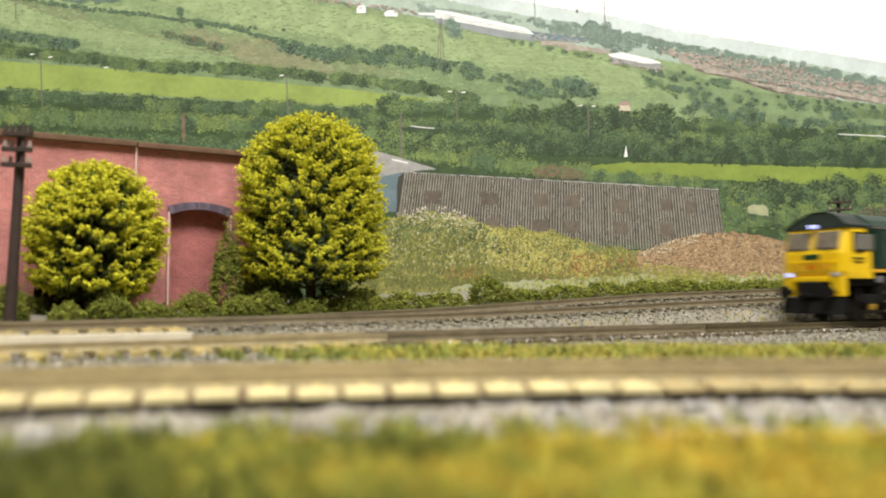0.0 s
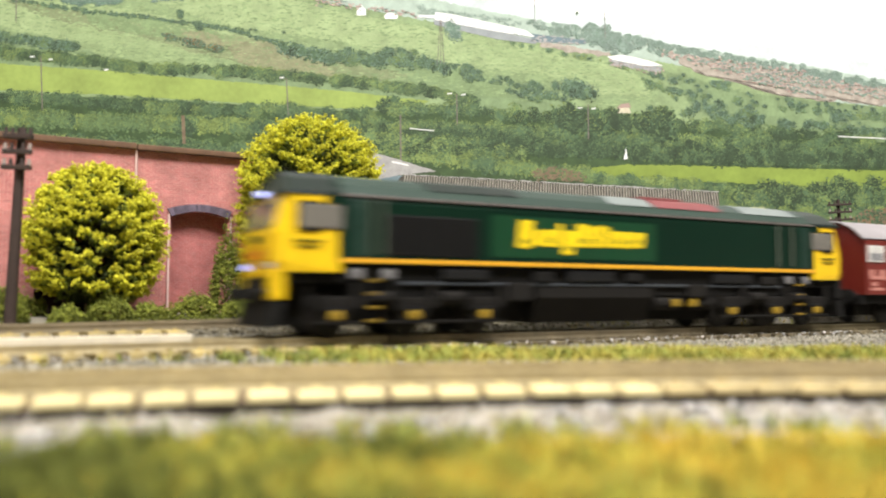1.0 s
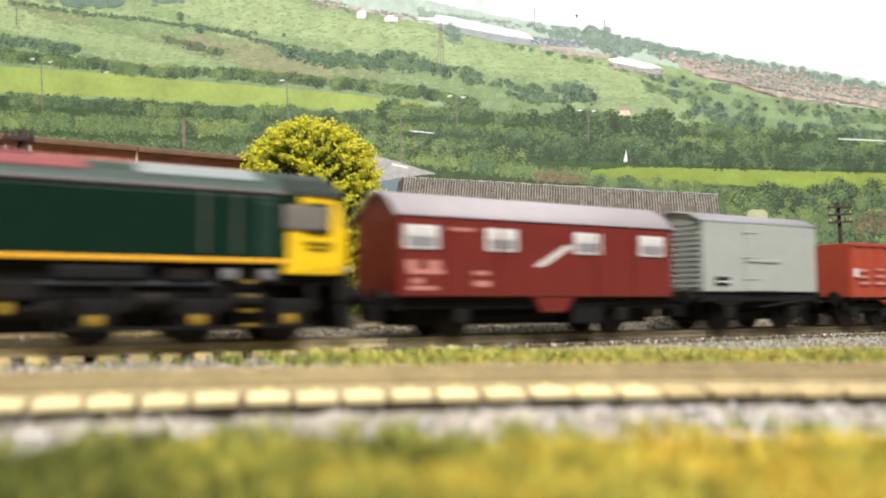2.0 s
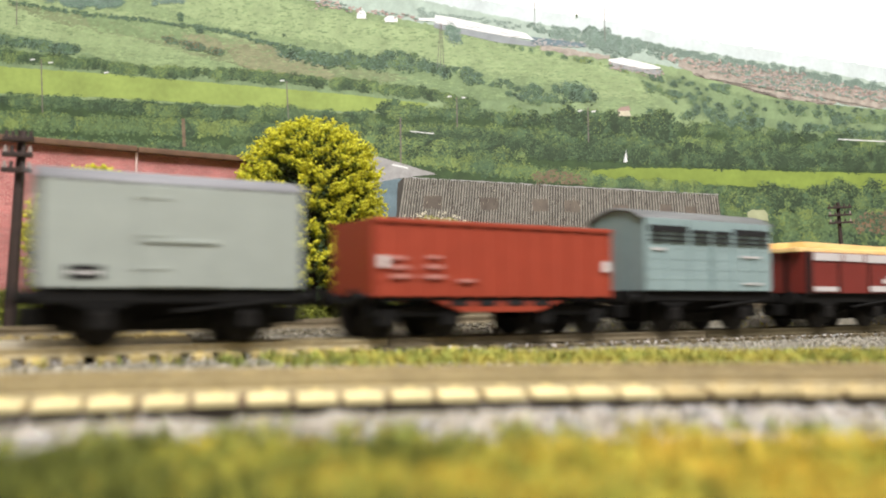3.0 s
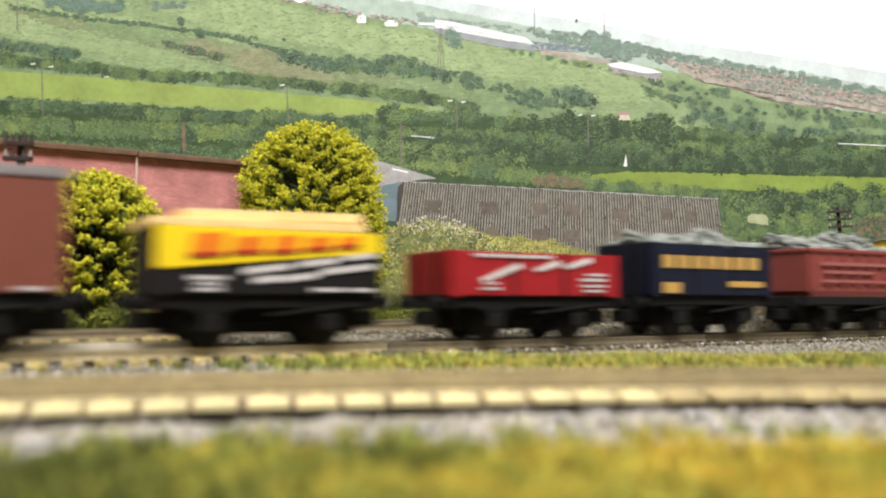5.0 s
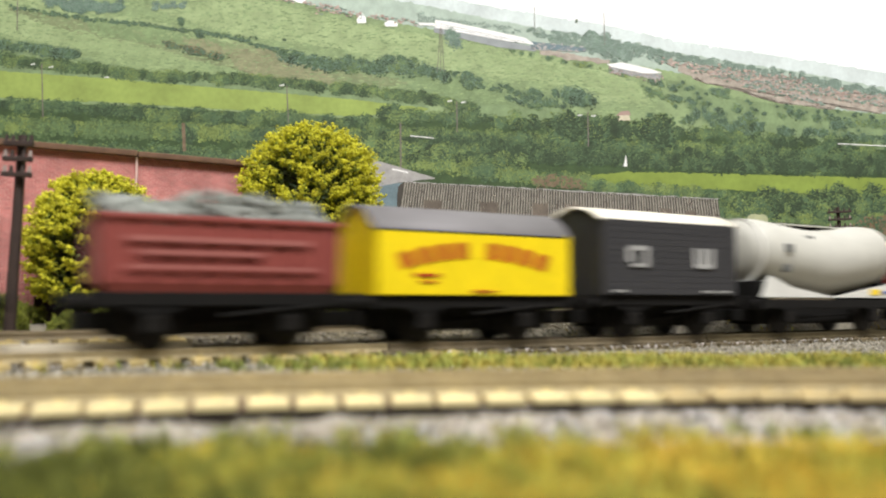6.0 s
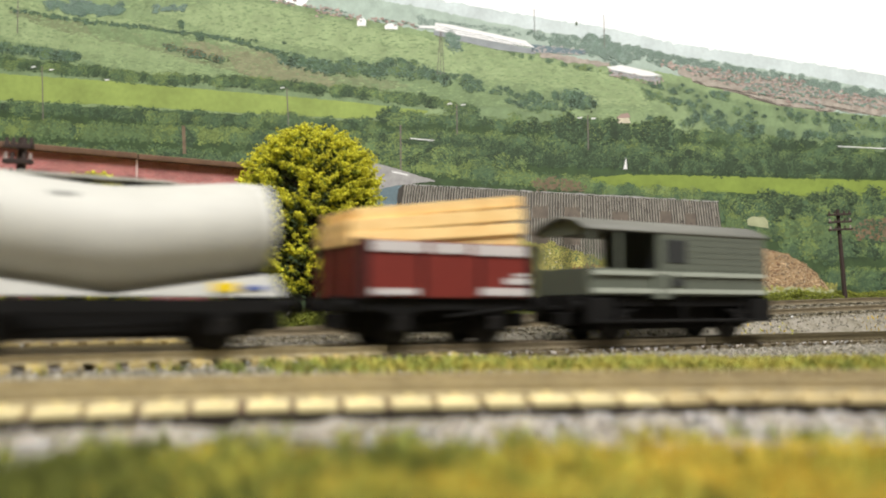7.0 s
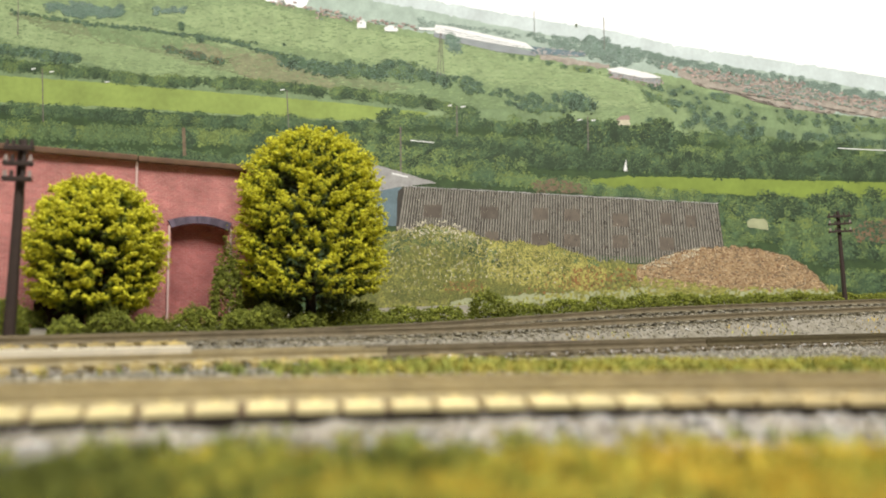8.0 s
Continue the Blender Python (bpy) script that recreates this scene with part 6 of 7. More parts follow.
for end, sgn in ((X0, 1), (X1, -1)):
    # cab shell: raked front, wrapped in yellow, dark brow above the screens
    def pt(d, y, z):
        return (Vector((end + sgn * d, y, z)) * K)
    rows = [(0.10, 1.25, 1.55), (0.0, 1.28, 1.80), (0.0, 1.28, 2.45), (0.24, 1.26, 3.30), (0.28, 1.24, 3.42)]
    back = [(1.62, 1.3, z) for z in (1.55, 1.80, 2.45, 3.30, 3.42)]
    ring = []
    for (d, y, z), (e, y2, _) in zip(rows, back):
        ring.append([pt(d + 0.14, -y, z), pt(d, -y + 0.2, z), pt(d, y - 0.2, z), pt(d + 0.14, y, z), pt(e, y2, z), pt(e, -y2, z)])
    cab = part("cab", loft(ring), V["loco_yellow"], loco, "yellow cab end")
    # the brow is a low gable: steep flanks, a narrow flat crown, a face that leans back a little
    gable = [(1.30, 3.36, 0.20), (1.28, 3.46, 0.22), (0.78, 3.80, 0.36), (0.34, 3.99, 0.44)]
    gable = gable + [(-y, z, d) for y, z, d in gable[::-1]]
    brow = loft([[pt(d + 0.05, y * 0.985, z - 0.012) for y, z, d in gable], [pt(d, y, z) for y, z, d in gable], [pt(1.70, y * 1.005, z + 0.005) for y, z, d in gable]])
    part("brow", brow, V["loco_roof_dark"], cab, "dark green gabled cab roof brow")
    for y in (-0.58, 0.58):
        q = [pt(0.045, y - 0.44, 2.64), pt(0.045, y + 0.44, 2.64), pt(0.2, y + 0.43, 3.2), pt(0.2, y - 0.43, 3.2)]
        off = Vector((-sgn * 0.05 * K, 0, 0.02 * K))
        part("windscreen", loft([[p + off for p in q], [p - off for p in q]]), M_CAB_GLASS, cab, "grey cab windscreen")
        q = [pt(0.035, y - 0.475, 2.60), pt(0.035, y + 0.475, 2.60), pt(0.21, y + 0.465, 3.23), pt(0.21, y - 0.465, 3.23)]
        off = off * 0.6
        part("screen_frame", loft([[p + off for p in q], [p - off for p in q]]), V["salt_roof"], cab, "grey rubber screen surround")
    for y in (-1, 1):
        # the side window runs back past the yellow into the green
        part("cab_window", kbox(end + sgn * 0.58, end + sgn * 1.66, y * 1.305 - 0.03, y * 1.305 + 0.03, 2.56, 3.14, 0.05), M_SIDE_GLASS, cab, "pale grey cab side window")
        part("window_frame", kbox(end + sgn * 0.53, end + sgn * 1.15, y * 1.30 - 0.02, y * 1.30 + 0.02, 2.50, 3.20, 0.05), V["grille_black"], cab)
        part("quarter_panel", kprism([(end + sgn * 1.24, 3.16), (end + sgn * 1.64, 3.16), (end + sgn * 1.64, 3.44), (end + sgn * 1.36, 3.44), (end + sgn * 1.28, 3.34)], y * 1.303 - 0.02, y * 1.303 + 0.02), V["loco_green"], cab, "dark green panel behind the yellow cab corner")
        bars(cab, y * 1.30 if y < 0 else 1.33, [(min(end + sgn * 0.45, end + sgn * 1.2), max(end + sgn * 0.45, end + sgn * 1.2), 2.27, 2.295), (min(end + sgn * 0.5, end + sgn * 1.1), max(end + sgn * 0.5, end + sgn * 1.1), 2.14, 2.16)], V["loco_bright_green"])
        part("door", kbox(end + sgn * 1.85, end + sgn * 2.30, y * 1.305 - 0.03, y * 1.305 + 0.03, 1.92, 3.3, 0.03), V["door_grey"], loco, "grey-green cab door")
        part("door_window", kbox(end + sgn * 1.93, end + sgn * 2.22, y * 1.325 - 0.02, y * 1.325 + 0.02, 2.62, 3.16, 0.03), V["door_grey"], loco)
        for d in ((2.36, 2.74) if sgn > 0 else (2.75, 3.45)):
            part("handrail", krod((end + sgn * d, y * 1.36, 1.98), (end + sgn * d, y * 1.36, 3.32), 0.028, None, 8), V["brake_grey"], loco, "pale grey vertical handrail")
    part("marker_light", kbox(end + sgn * 0.02, end + sgn * 0.2, -0.15, 0.15, 3.37, 3.50, 0.03), M_LAMP, cab, "lit white headlight")
    for y in (-0.95, 0.95):
        part("headlight", kbox(end - sgn * 0.06, end + sgn * 0.10, y - 0.14, y + 0.14, 1.62, 1.76, 0.03), M_LAMP if sgn > 0 and y > 0 else V["silver"], cab, "bluish-white lit headlight" if y > 0 else "unlit headlight")
    for y in (-0.55, 0.0, 0.55):
        part("jumper_box", kbox(end - sgn * 0.08, end + sgn * 0.05, y - 0.11, y + 0.11, 1.86, 2.06, 0.03), V["orange_line"] if y else V["panel_orange"], cab, "small orange jumper box")
    for y in (-0.58, 0.58):
        part("wiper", krod((end - sgn * 0.03, y - 0.1, 2.5), (end + sgn * 0.1, y + 0.15, 3.0), 0.02, None, 5), V["frame_black"], cab)
    part("front_rail", krod((end - sgn * 0.07, -0.95, 2.16), (end - sgn * 0.07, 0.95, 2.16), 0.025, None, 6), V["loco_yellow"], cab)
    part("plate", kbox(end - sgn * 0.05, end + sgn * 0.05, -0.32, 0.32, 2.24, 2.42, 0.01), V["loco_bright_green"], cab, "green name plate")
    bm = kbox(end - sgn * 0.02, end + sgn * 0.3, -1.2, -0.75, 0.9, 1.6, 0.05)
    kbox(end - sgn * 0.02, end + sgn * 0.3, 0.75, 1.2, 0.9, 1.6, 0.05, bm)
    kbox(end - sgn * 0.06, end + sgn * 0.25, -0.7, 0.7, 1.42, 1.62, 0.05, bm)
    part("buffer_beam", bm, V["loco_yellow"] if sgn > 0 else V["frame_black"], loco, "yellow buffer beam posts" if sgn > 0 else "black buffer beam posts")
    part("coupler_box", kbox(end - sgn * 0.1, end + sgn * 0.5, -0.5, 0.5, 0.85, 1.42, 0.05), V["frame_black"], loco)
    part("snowplough", kprism([(end - sgn * 0.15, 0.28), (end + sgn * 0.15, 0.28), (end + sgn * 0.3, 0.85), (end + sgn * 0.02, 0.85)], -1.2, 1.2), V["frame_black"], loco)
    part("hose", krod((end - sgn * 0.1, 0.35, 1.4), (end - sgn * 0.22, 0.42, 0.75), 0.05, None, 6), V["frame_black"], loco)
    buffers(loco, end - sgn * 0.0, -sgn, 1.06)
    # bogie
    for y in (-1, 1):
        w = y * 1.18
        c = end + sgn * (1.5 + 2.06)
        bm = kbox(c - 2.75, c + 2.75, w - 0.09, w + 0.09, 0.72, 0.98, 0.05)
        for x in (-2.06, 0, 2.06):
            kprism([(c + x - 0.6, 0.8), (c + x + 0.6, 0.8), (c + x + 0.28, 0.4), (c + x - 0.28, 0.4)], w - 0.08, w + 0.08, bm)
        bog = part("bogie_frame", bm, V["bogie_black"], loco, "black bogie frame")
        for x in (-2.06, 0, 2.06):
            part("axlebox", kbox(c + x - 0.14, c + x + 0.14, w + y * 0.05, w + y * 0.2, 0.42, 0.64, 0.05), V["axle_yellow"], bog, "yellow axlebox cover")
            part("damper", krod((c + x + 0.5, w + y * 0.12, 0.7), (c + x + 0.5, w + y * 0.12, 1.3), 0.09, None, 8), V["bogie_black"], bog)
            bm = bmesh.new()
            for k in range(5):
                krod((c + x - 0.46, w + y * 0.1, 0.66 + k * 0.075), (c + x - 0.46, w + y * 0.1, 0.70 + k * 0.075), 0.13, bm, 10)
            part("coil_spring", bm, V["bogie_black"], bog)
            part("guide", kbox(c + x - 0.3, c + x + 0.3, w + y * 0.02, w + y * 0.14, 0.62, 0.74, 0.03), V["frame_black"], bog)
        part("brake_cylinder", krod((c - 1.25, w + y * 0.1, 0.95), (c - 0.6, w + y * 0.1, 0.95), 0.16, None, 10), V["bogie_black"], bog)
        part("brake_cylinder", krod((c + 0.75, w + y * 0.1, 0.95), (c + 1.4, w + y * 0.1, 0.95), 0.16, None, 10), V["bogie_black"], bog)
        part("brake_rod", krod((c - 2.6, w + y * 0.14, 0.36), (c + 2.6, w + y * 0.14, 0.36), 0.03, None, 6), V["bogie_black"], bog)
        part("sand_pipe", krod((c - 2.75, w + y * 0.1, 1.2), (c - 2.85, w, 0.2), 0.04, None, 6), V["bogie_black"], bog)
        st = end + sgn * 2.45
        for z in (0.38, 0.70, 1.02, 1.34):
            part("step", kbox(st - 0.17, st + 0.17, y * 1.3 - 0.1, y * 1.3 + 0.1, z, z + 0.045, 0.01), V["axle_yellow"], loco, "yellow-edged cab step")
        for q in (-0.19, 0.19):
            part("step_stringer", kbox(st + q - 0.03, st + q + 0.03, y * 1.28 - 0.06, y * 1.28 + 0.06, 0.34, 1.6, 0.01), V["frame_black"], loco)
        for q in (-0.42, 0.42):
            part("valve_box", kbox(st + q - 0.16, st + q + 0.16, y * 1.27 - 0.06, y * 1.27 + 0.06, 1.40, 1.64, 0.04), V["salt_roof"], loco, "dull grey valve box")
    for x in (0, 2.06, 4.12):
        wheelset(loco, end + sgn * (1.5 + x), R_LOCO, MESH_LOCO_WHEEL)
# inner frame, reaching low so its black stands for shade under the locomotive
part("inner_frame", kbox(X0 + 0.5, X1 - 0.5, -0.58, 0.58, 0.28, 1.35, 0.03), V["frame_black"], loco)
for y in (-1, 1):
    part("valance", kbox(X0 + 1.9, X1 - 1.9, y * 1.08 - 0.05, y * 1.08 + 0.05, 1.0, 1.4, 0.03), V["frame_black"], loco)
    part("air_pipe", krod((X0 + 3.2, y * 1.19, 1.30), (X1 - 3.2, y * 1.19, 1.30), 0.04, None, 6), V["slate_grey"], loco, "thin grey air pipe")
    for a, b, low, high, key in ((4.9, 5.7, 0.86, 1.34, "bogie_black"), (5.75, 6.4, 1.36, 1.66, "frame_black"), (6.9, 8.6, 1.38, 1.70, "grille_black"), (9.0, 9.7, 1.40, 1.66, "frame_black"), (11.5, 12.4, 0.95, 1.34, "bogie_black"), (12.6, 14.4, 1.38, 1.68, "grille_black"), (2.9, 4.3, 1.40, 1.68, "grille_black"), (14.8, 15.6, 1.36, 1.62, "bogie_black")):
        part("equipment_box", kbox(a - 8.66, b - 8.66, y * 1.21 - 0.06, y * 1.21 + 0.06, low, high, 0.05), V[key], loco)
    for a, b in ((10.25, 11.35), (11.7, 12.9)):
        part("air_tank", krod((a - 8.66, y * 1.0, 0.78), (b - 8.66, y * 1.0, 0.78), 0.2, None, 14), V["bogie_black"], loco, "black cylindrical air tank")
part("underframe", kbox(X0 + 0.4, X1 - 0.4, -1.14, 1.14, 1.3, 1.78, 0.03), V["frame_black"], loco, "black underframe")
bm = across([(1.2, 0.95), (1.2, 1.3), (-1.2, 1.3), (-1.2, 0.95), (-0.85, 0.26), (0.85, 0.26)], 5.9 - 8.66, 10.1 - 8.66)
part("fuel_tank", bm, V["bogie_black"], loco, "black fuel tank between the bogies")
for x in (11.0, 11.75):
    part("filler", kbox(x - 8.66 - 0.12, x - 8.66 + 0.12, -1.29, -1.05, 0.68, 0.90, 0.03), V["axle_yellow"], loco, "small yellow filler cap")
for y in (-1, 1):
    part("waist_line", kbox(X0 + 1.6, X1 - 1.5, y * 1.30 - 0.025, y * 1.30 + 0.025, 1.78, 1.89, 0.01), V["orange_line"], loco, "thin orange waist line")
    part("gutter", kbox(X0 + 1.6, X1 - 1.5, y * 1.30 - 0.03, y * 1.30 + 0.03, 3.36, 3.42, 0.01), V["box_roof"], loco, "brown-grey roof gutter line")
    g = part("grille", kbox(1.33 - 8.66, 3.95 - 8.66, y * 1.30 - 0.02, y * 1.30 + 0.02, 1.98, 2.98, 0.02), V["grille_black"], loco, "black radiator grille")
    for i in range(13):
        part("slat", kbox(1.36 - 8.66, 3.92 - 8.66, y * 1.325 - 0.012, y * 1.325 + 0.012, 2.0 + i * 0.075, 2.035 + i * 0.075, 0), V["grille_black"], g)
    p = part("name_panel", kbox(4.35 - 8.66, 10.15 - 8.66, y * 1.30 - 0.012, y * 1.30 + 0.012, 2.02, 3.12, 0), V["loco_bright_green"], loco, "bright green side panel")
    # unlettered yellow emblem: a run of slanted blocks of uneven height, notched where the dark shows through
    x = 5.15
    for w, low, high in ((0.5, 2.28, 3.02), (0.32, 2.36, 2.78), (0.4, 2.34, 2.80), (0.18, 2.34, 2.98), (0.44, 2.14, 2.80), (0.42, 2.36, 3.0), (0.34, 2.36, 2.95), (0.18, 2.36, 3.0), (0.18, 2.38, 2.96), (0.48, 2.38, 2.84), (0.46, 2.38, 2.84), (0.36, 2.40, 2.84)):
        w *= 0.91
        a, b = x - 8.66, x + w - 8.66
        part("emblem_block", kprism([(a, low), (b, low), (b + 0.10, high), (a + 0.10, high)], y * 1.31 - 0.02, y * 1.31 + 0.02), V["panel_yellow"], p)
        if w > 0.3:
            part("notch", kprism([(a + w * 0.42, low + 0.1), (a + w * 0.7, low + 0.1), (a + w * 0.7 + 0.03, low + 0.24), (a + w * 0.42 + 0.03, low + 0.24)], y * 1.32 - 0.02, y * 1.32 + 0.02), V["loco_bright_green"], p)
        x += w + 0.055

# -- maroon bogie-length parcels van with windows
t = box_van("parcels_van", "maroon parcels van with grey roof and white-framed windows", 9.1, 2.55, 1.05, 3.08, 3.78, V["maroon"], V["roof_grey"], 5.4, 0, (-3.2, -1.6, 1.7, 3.1), False)
TRAIN[t] = 24.83
for x in (-3.95, -1.55, 1.35, 3.75):
    for y in (-1, 1):
        wdw = part("window", kbox(x - 0.48, x + 0.48, y * 1.31 - 0.05, y * 1.31 + 0.05, 2.22, 2.82, 0.02), V["white_paint"], t, "white-framed window")
        part("pane", kbox(x - 0.38, x + 0.38, y * 1.318 - 0.05, y * 1.318 + 0.05, 2.28, 2.54, 0.01), V["grey_roof"], wdw, "grey pane")
        part("pane", kbox(x - 0.38, x + 0.38, y * 1.318 - 0.05, y * 1.318 + 0.05, 2.58, 2.78, 0.01), V["white_paint"], wdw)
        part("glazing_bar", kbox(x - 0.02, x + 0.02, y * 1.33 - 0.05, y * 1.33 + 0.05, 2.22, 2.83, 0), V["silver"], wdw)
bars(t, -1.3, [(-4.3, -3.3, 1.6, 1.72), (-4.3, -3.5, 1.2, 1.3), (-4.2, -3.9, 1.35, 1.5), (-2.4, -1.9, 1.3, 1.45), (-2.4, -1.95, 1.6, 1.7), (-3.2, -2.4, 2.72, 2.80), (-4.35, -4.05, 1.72, 1.95), (-3.75, -3.4, 1.72, 1.95)], V["letter_faded"])
for y in (-1, 1):
    for a, b in ((1.8, 3.0), (4.3, 3.2)):
        part("brace", kprism([(a, 1.15), (a + 0.1 * (1 if b > a else -1), 1.15), (b + 0.1 * (1 if b > a else -1), 2.2), (b, 2.2)], y * 1.285 - 0.025, y * 1.285 + 0.025), V["maroon"], t)
    part("waist_rail", kbox(-4.5, 4.5, y * 1.285 - 0.02, y * 1.285 + 0.02, 2.12, 2.19, 0.01), V["maroon"], t)
    for x in (-3.2, 0.4, 3.6):
        part("door_hinge", kbox(x - 0.2, x + 0.2, y * 1.29 - 0.03, y * 1.29 + 0.03, 1.32, 1.38, 0.01), V["maroon_dark"], t)
part("battery_box", kbox(0.9, 2.0, -1.2, -0.6, 0.3, 1.0, 0.04), V["frame_black"], t, "black battery box under the floor")
part("stripe", kprism([(-0.5, 1.85), (-0.2, 1.85), (0.85, 2.45), (0.55, 2.45)], -1.33, -1.29), V["white_paint"], t, "slanting white mark")
part("step_board", kprism([(-0.5, 1.05), (0.9, 1.05), (0.55, 0.62), (-0.2, 0.62)], -1.3, -1.15), V["maroon"], t, "maroon step board")

# -- pale grey insulated van
t = box_van("insulated_van", "pale grey insulated goods van with grey curved roof", 5.44, 2.35, 1.22, 3.46, 3.80, V["van_grey"], V["grey_roof"], 3.05, 0, (), True)
TRAIN[t] = 33.55
part("vent_plate", kbox(-2.2, -1.55, -1.25, -1.2, 1.4, 1.68, 0.02), V["black_paint"], t, "small dark number panel")
bars(t, -1.24, [(-2.15, -1.6, 1.5, 1.55)], V["white_paint"])
for x in (-1, 1):
    for i in range(13):
        part("end_slat", kbox(x * 2.74 - 0.035, x * 2.74 + 0.035, -1.12, 1.12, 1.34 + i * 0.165, 1.44 + i * 0.165, 0.012), V["van_grey"], t)
for z in (1.6, 2.3, 3.1):
    part("hinge", kbox(-0.9, -0.2, -1.275, -1.2, z, z + 0.05, 0.01), V["van_grey"], t)

# -- long red bogie open wagon
t = thing("bogie_open_wagon", "long rust-red high-sided bogie open wagon, empty", "wagon", group="goods wagons of the train")
TRAIN[t] = 41.82
for y in (-1, 1):
    side = part("side", kbox(-3.74, 3.74, y * 1.25 - 0.05, y * 1.25 + 0.03, 1.05, 2.96, 0.02), V["bauxite_red"], t)
    for x in np.linspace(-3.65, 3.65, 11):
        part("rib", kbox(x - 0.05, x + 0.05, y * 1.29 - 0.05, y * 1.29 + 0.05, 1.02, 2.93, 0.02), V["bauxite_red"], side)
    part("top_rail", kbox(-3.76, 3.76, y * 1.28 - 0.07, y * 1.28 + 0.07, 2.86, 2.98, 0.02), V["bauxite_red"], side)
    tr = part("truss", kprism([(-2.3, 1.05), (-1.75, 0.86), (-1.2, 0.66), (1.2, 0.66), (1.75, 0.86), (2.3, 1.05)], y * 1.2 - 0.04, y * 1.2 + 0.04), V["bauxite_red"], t, "rust-red fishbelly sill")
    for x in (-1.3, -0.45, 0.45, 1.3):
        part("slot", kbox(x - 0.3, x + 0.3, y * 1.2 - 0.055, y * 1.2 + 0.055, 0.79, 0.97, 0.05), V["black_gap"], tr)
for x in (-1, 1):
    part("end", kbox(x * 3.7 - 0.06, x * 3.7 + 0.06, -1.25, 1.25, 1.05, 2.96, 0.02), V["bauxite_red"], t)
    part("placard", kbox(x * 3.5 - 0.12, x * 3.5 + 0.12, -1.36, -1.3, 1.75, 2.05, 0.01), V["white_paint"], t, "small white placard")
    buffers(t, x * 3.74, x)
    for y in (-1, 1):
        bm = kbox(x * 2.4 - 1.35, x * 2.4 + 1.35, y * 1.0 - 0.07, y * 1.0 + 0.07, 0.55, 0.85, 0.04)
        for k in (-0.9, 0.9):
            kbox(x * 2.4 + k - 0.25, x * 2.4 + k + 0.25, y * 1.06 - 0.1, y * 1.06 + 0.1, 0.32, 0.72, 0.04, bm)
        part("bogie_frame", bm, V["frame_black"], t)
    for k in (-0.9, 0.9):
        wheelset(t, x * 2.4 + k, R_WAGON, MESH_WAGON_WHEEL)
part("floor_board", kbox(-3.7, 3.7, -1.25, 1.25, 0.95, 1.1, 0), V["frame_black"], t)
bars(t, -1.33, [(-3.3, -2.9, 1.95, 2.05), (-3.3, -2.8, 1.72, 1.82), (-3.3, -2.75, 1.5, 1.6), (-2.3, -1.9, 2.0, 2.08), (-2.35, -1.85, 1.75, 1.85), (-2.4, -1.8, 1.5, 1.6), (-1.4, -0.9, 1.42, 1.5)], V["letter_faded"])

# -- pale blue-grey cattle wagon with slatted openings
t = box_van("cattle_wagon", "pale blue-grey cattle wagon with open slatted upper sides", 5.55, 2.4, 1.25, 3.42, 3.78, V["cattle_blue"], V["cattle_roof"], 3.05, 7, (-1.95, -0.95, 0.95, 1.95), False)
TRAIN[t] = 49.66
for y in (-1, 1):
    for x0, x1 in ((-2.6, -1.05), (-0.85, -0.05), (0.05, 0.85), (1.05, 2.6)):
        for z0, z1 in ((3.0, 3.2), (2.86, 2.91), (2.72, 2.77)):
            if abs(x0) < 1 and z0 > 2.9:
                z0, z1 = 3.0, 3.1
            part("opening", kbox(x0, x1, y * 1.26 - 0.06, y * 1.26 + 0.06, z0, z1, 0.01), V["black_gap"], t, "dark open slot")
    for x in (-0.06, 0.06):
        part("door_edge", kbox(x - 0.03, x + 0.03, y * 1.28 - 0.05, y * 1.28 + 0.05, 1.28, 2.6, 0.01), V["cattle_blue"], t)
bars(t, -1.27, [(-2.5, -2.0, 2.45, 2.52), (1.3, 2.2, 2.3, 2.36), (1.4, 2.3, 1.45, 1.5)], V["letter_white"])


# -- brown open wagons with timber
def brown_open(label, ride):
    t = open_wagon("open_wagon", label, 5.2, 2.4, 1.2, 2.62, V["wagon_brown"], 5, corner=V["black_paint"], end=V["wagon_brown"])
    TRAIN[t] = ride
    bars(t, -1.27, [(-2.25, -0.75, 2.32, 2.58), (-0.6, 0.5, 2.32, 2.58), (0.65, 2.3, 2.3, 2.58), (-2.25, -1.0, 1.26, 1.42), (0.85, 2.35, 1.26, 1.46), (1.6, 2.35, 1.56, 1.72), (1.9, 2.3, 1.76, 1.85)], V["letter_white"])
    return t


w1 = brown_open("red-brown planked open wagon with white lettering marks", 56.82)
timber_load("pale yellow sawn timber boards laid flat in a wagon", w1, [(-2.9 + 0.05 * i, 2.25 - 0.03 * i, -1.15 + 0.58 * i, -0.62 + 0.58 * i, 2.6, 0.16, 0) for i in range(4)] + [(-2.4, 2.3, -1.05 + 0.7 * i, -0.4 + 0.7 * i, 2.76, 0.18, 0.6) for i in range(3)] + [(-2.2, 2.1, -0.9, 0.9, 1.4, 1.2, 0)])
w2 = open_wagon("open_wagon", "dark slate-grey open wagon with white lettering panels", 4.85, 2.4, 1.22, 2.38, V["slate_grey"], 4, corner=V["black_paint"], end=V["black_paint"])
TRAIN[w2] = 63.72
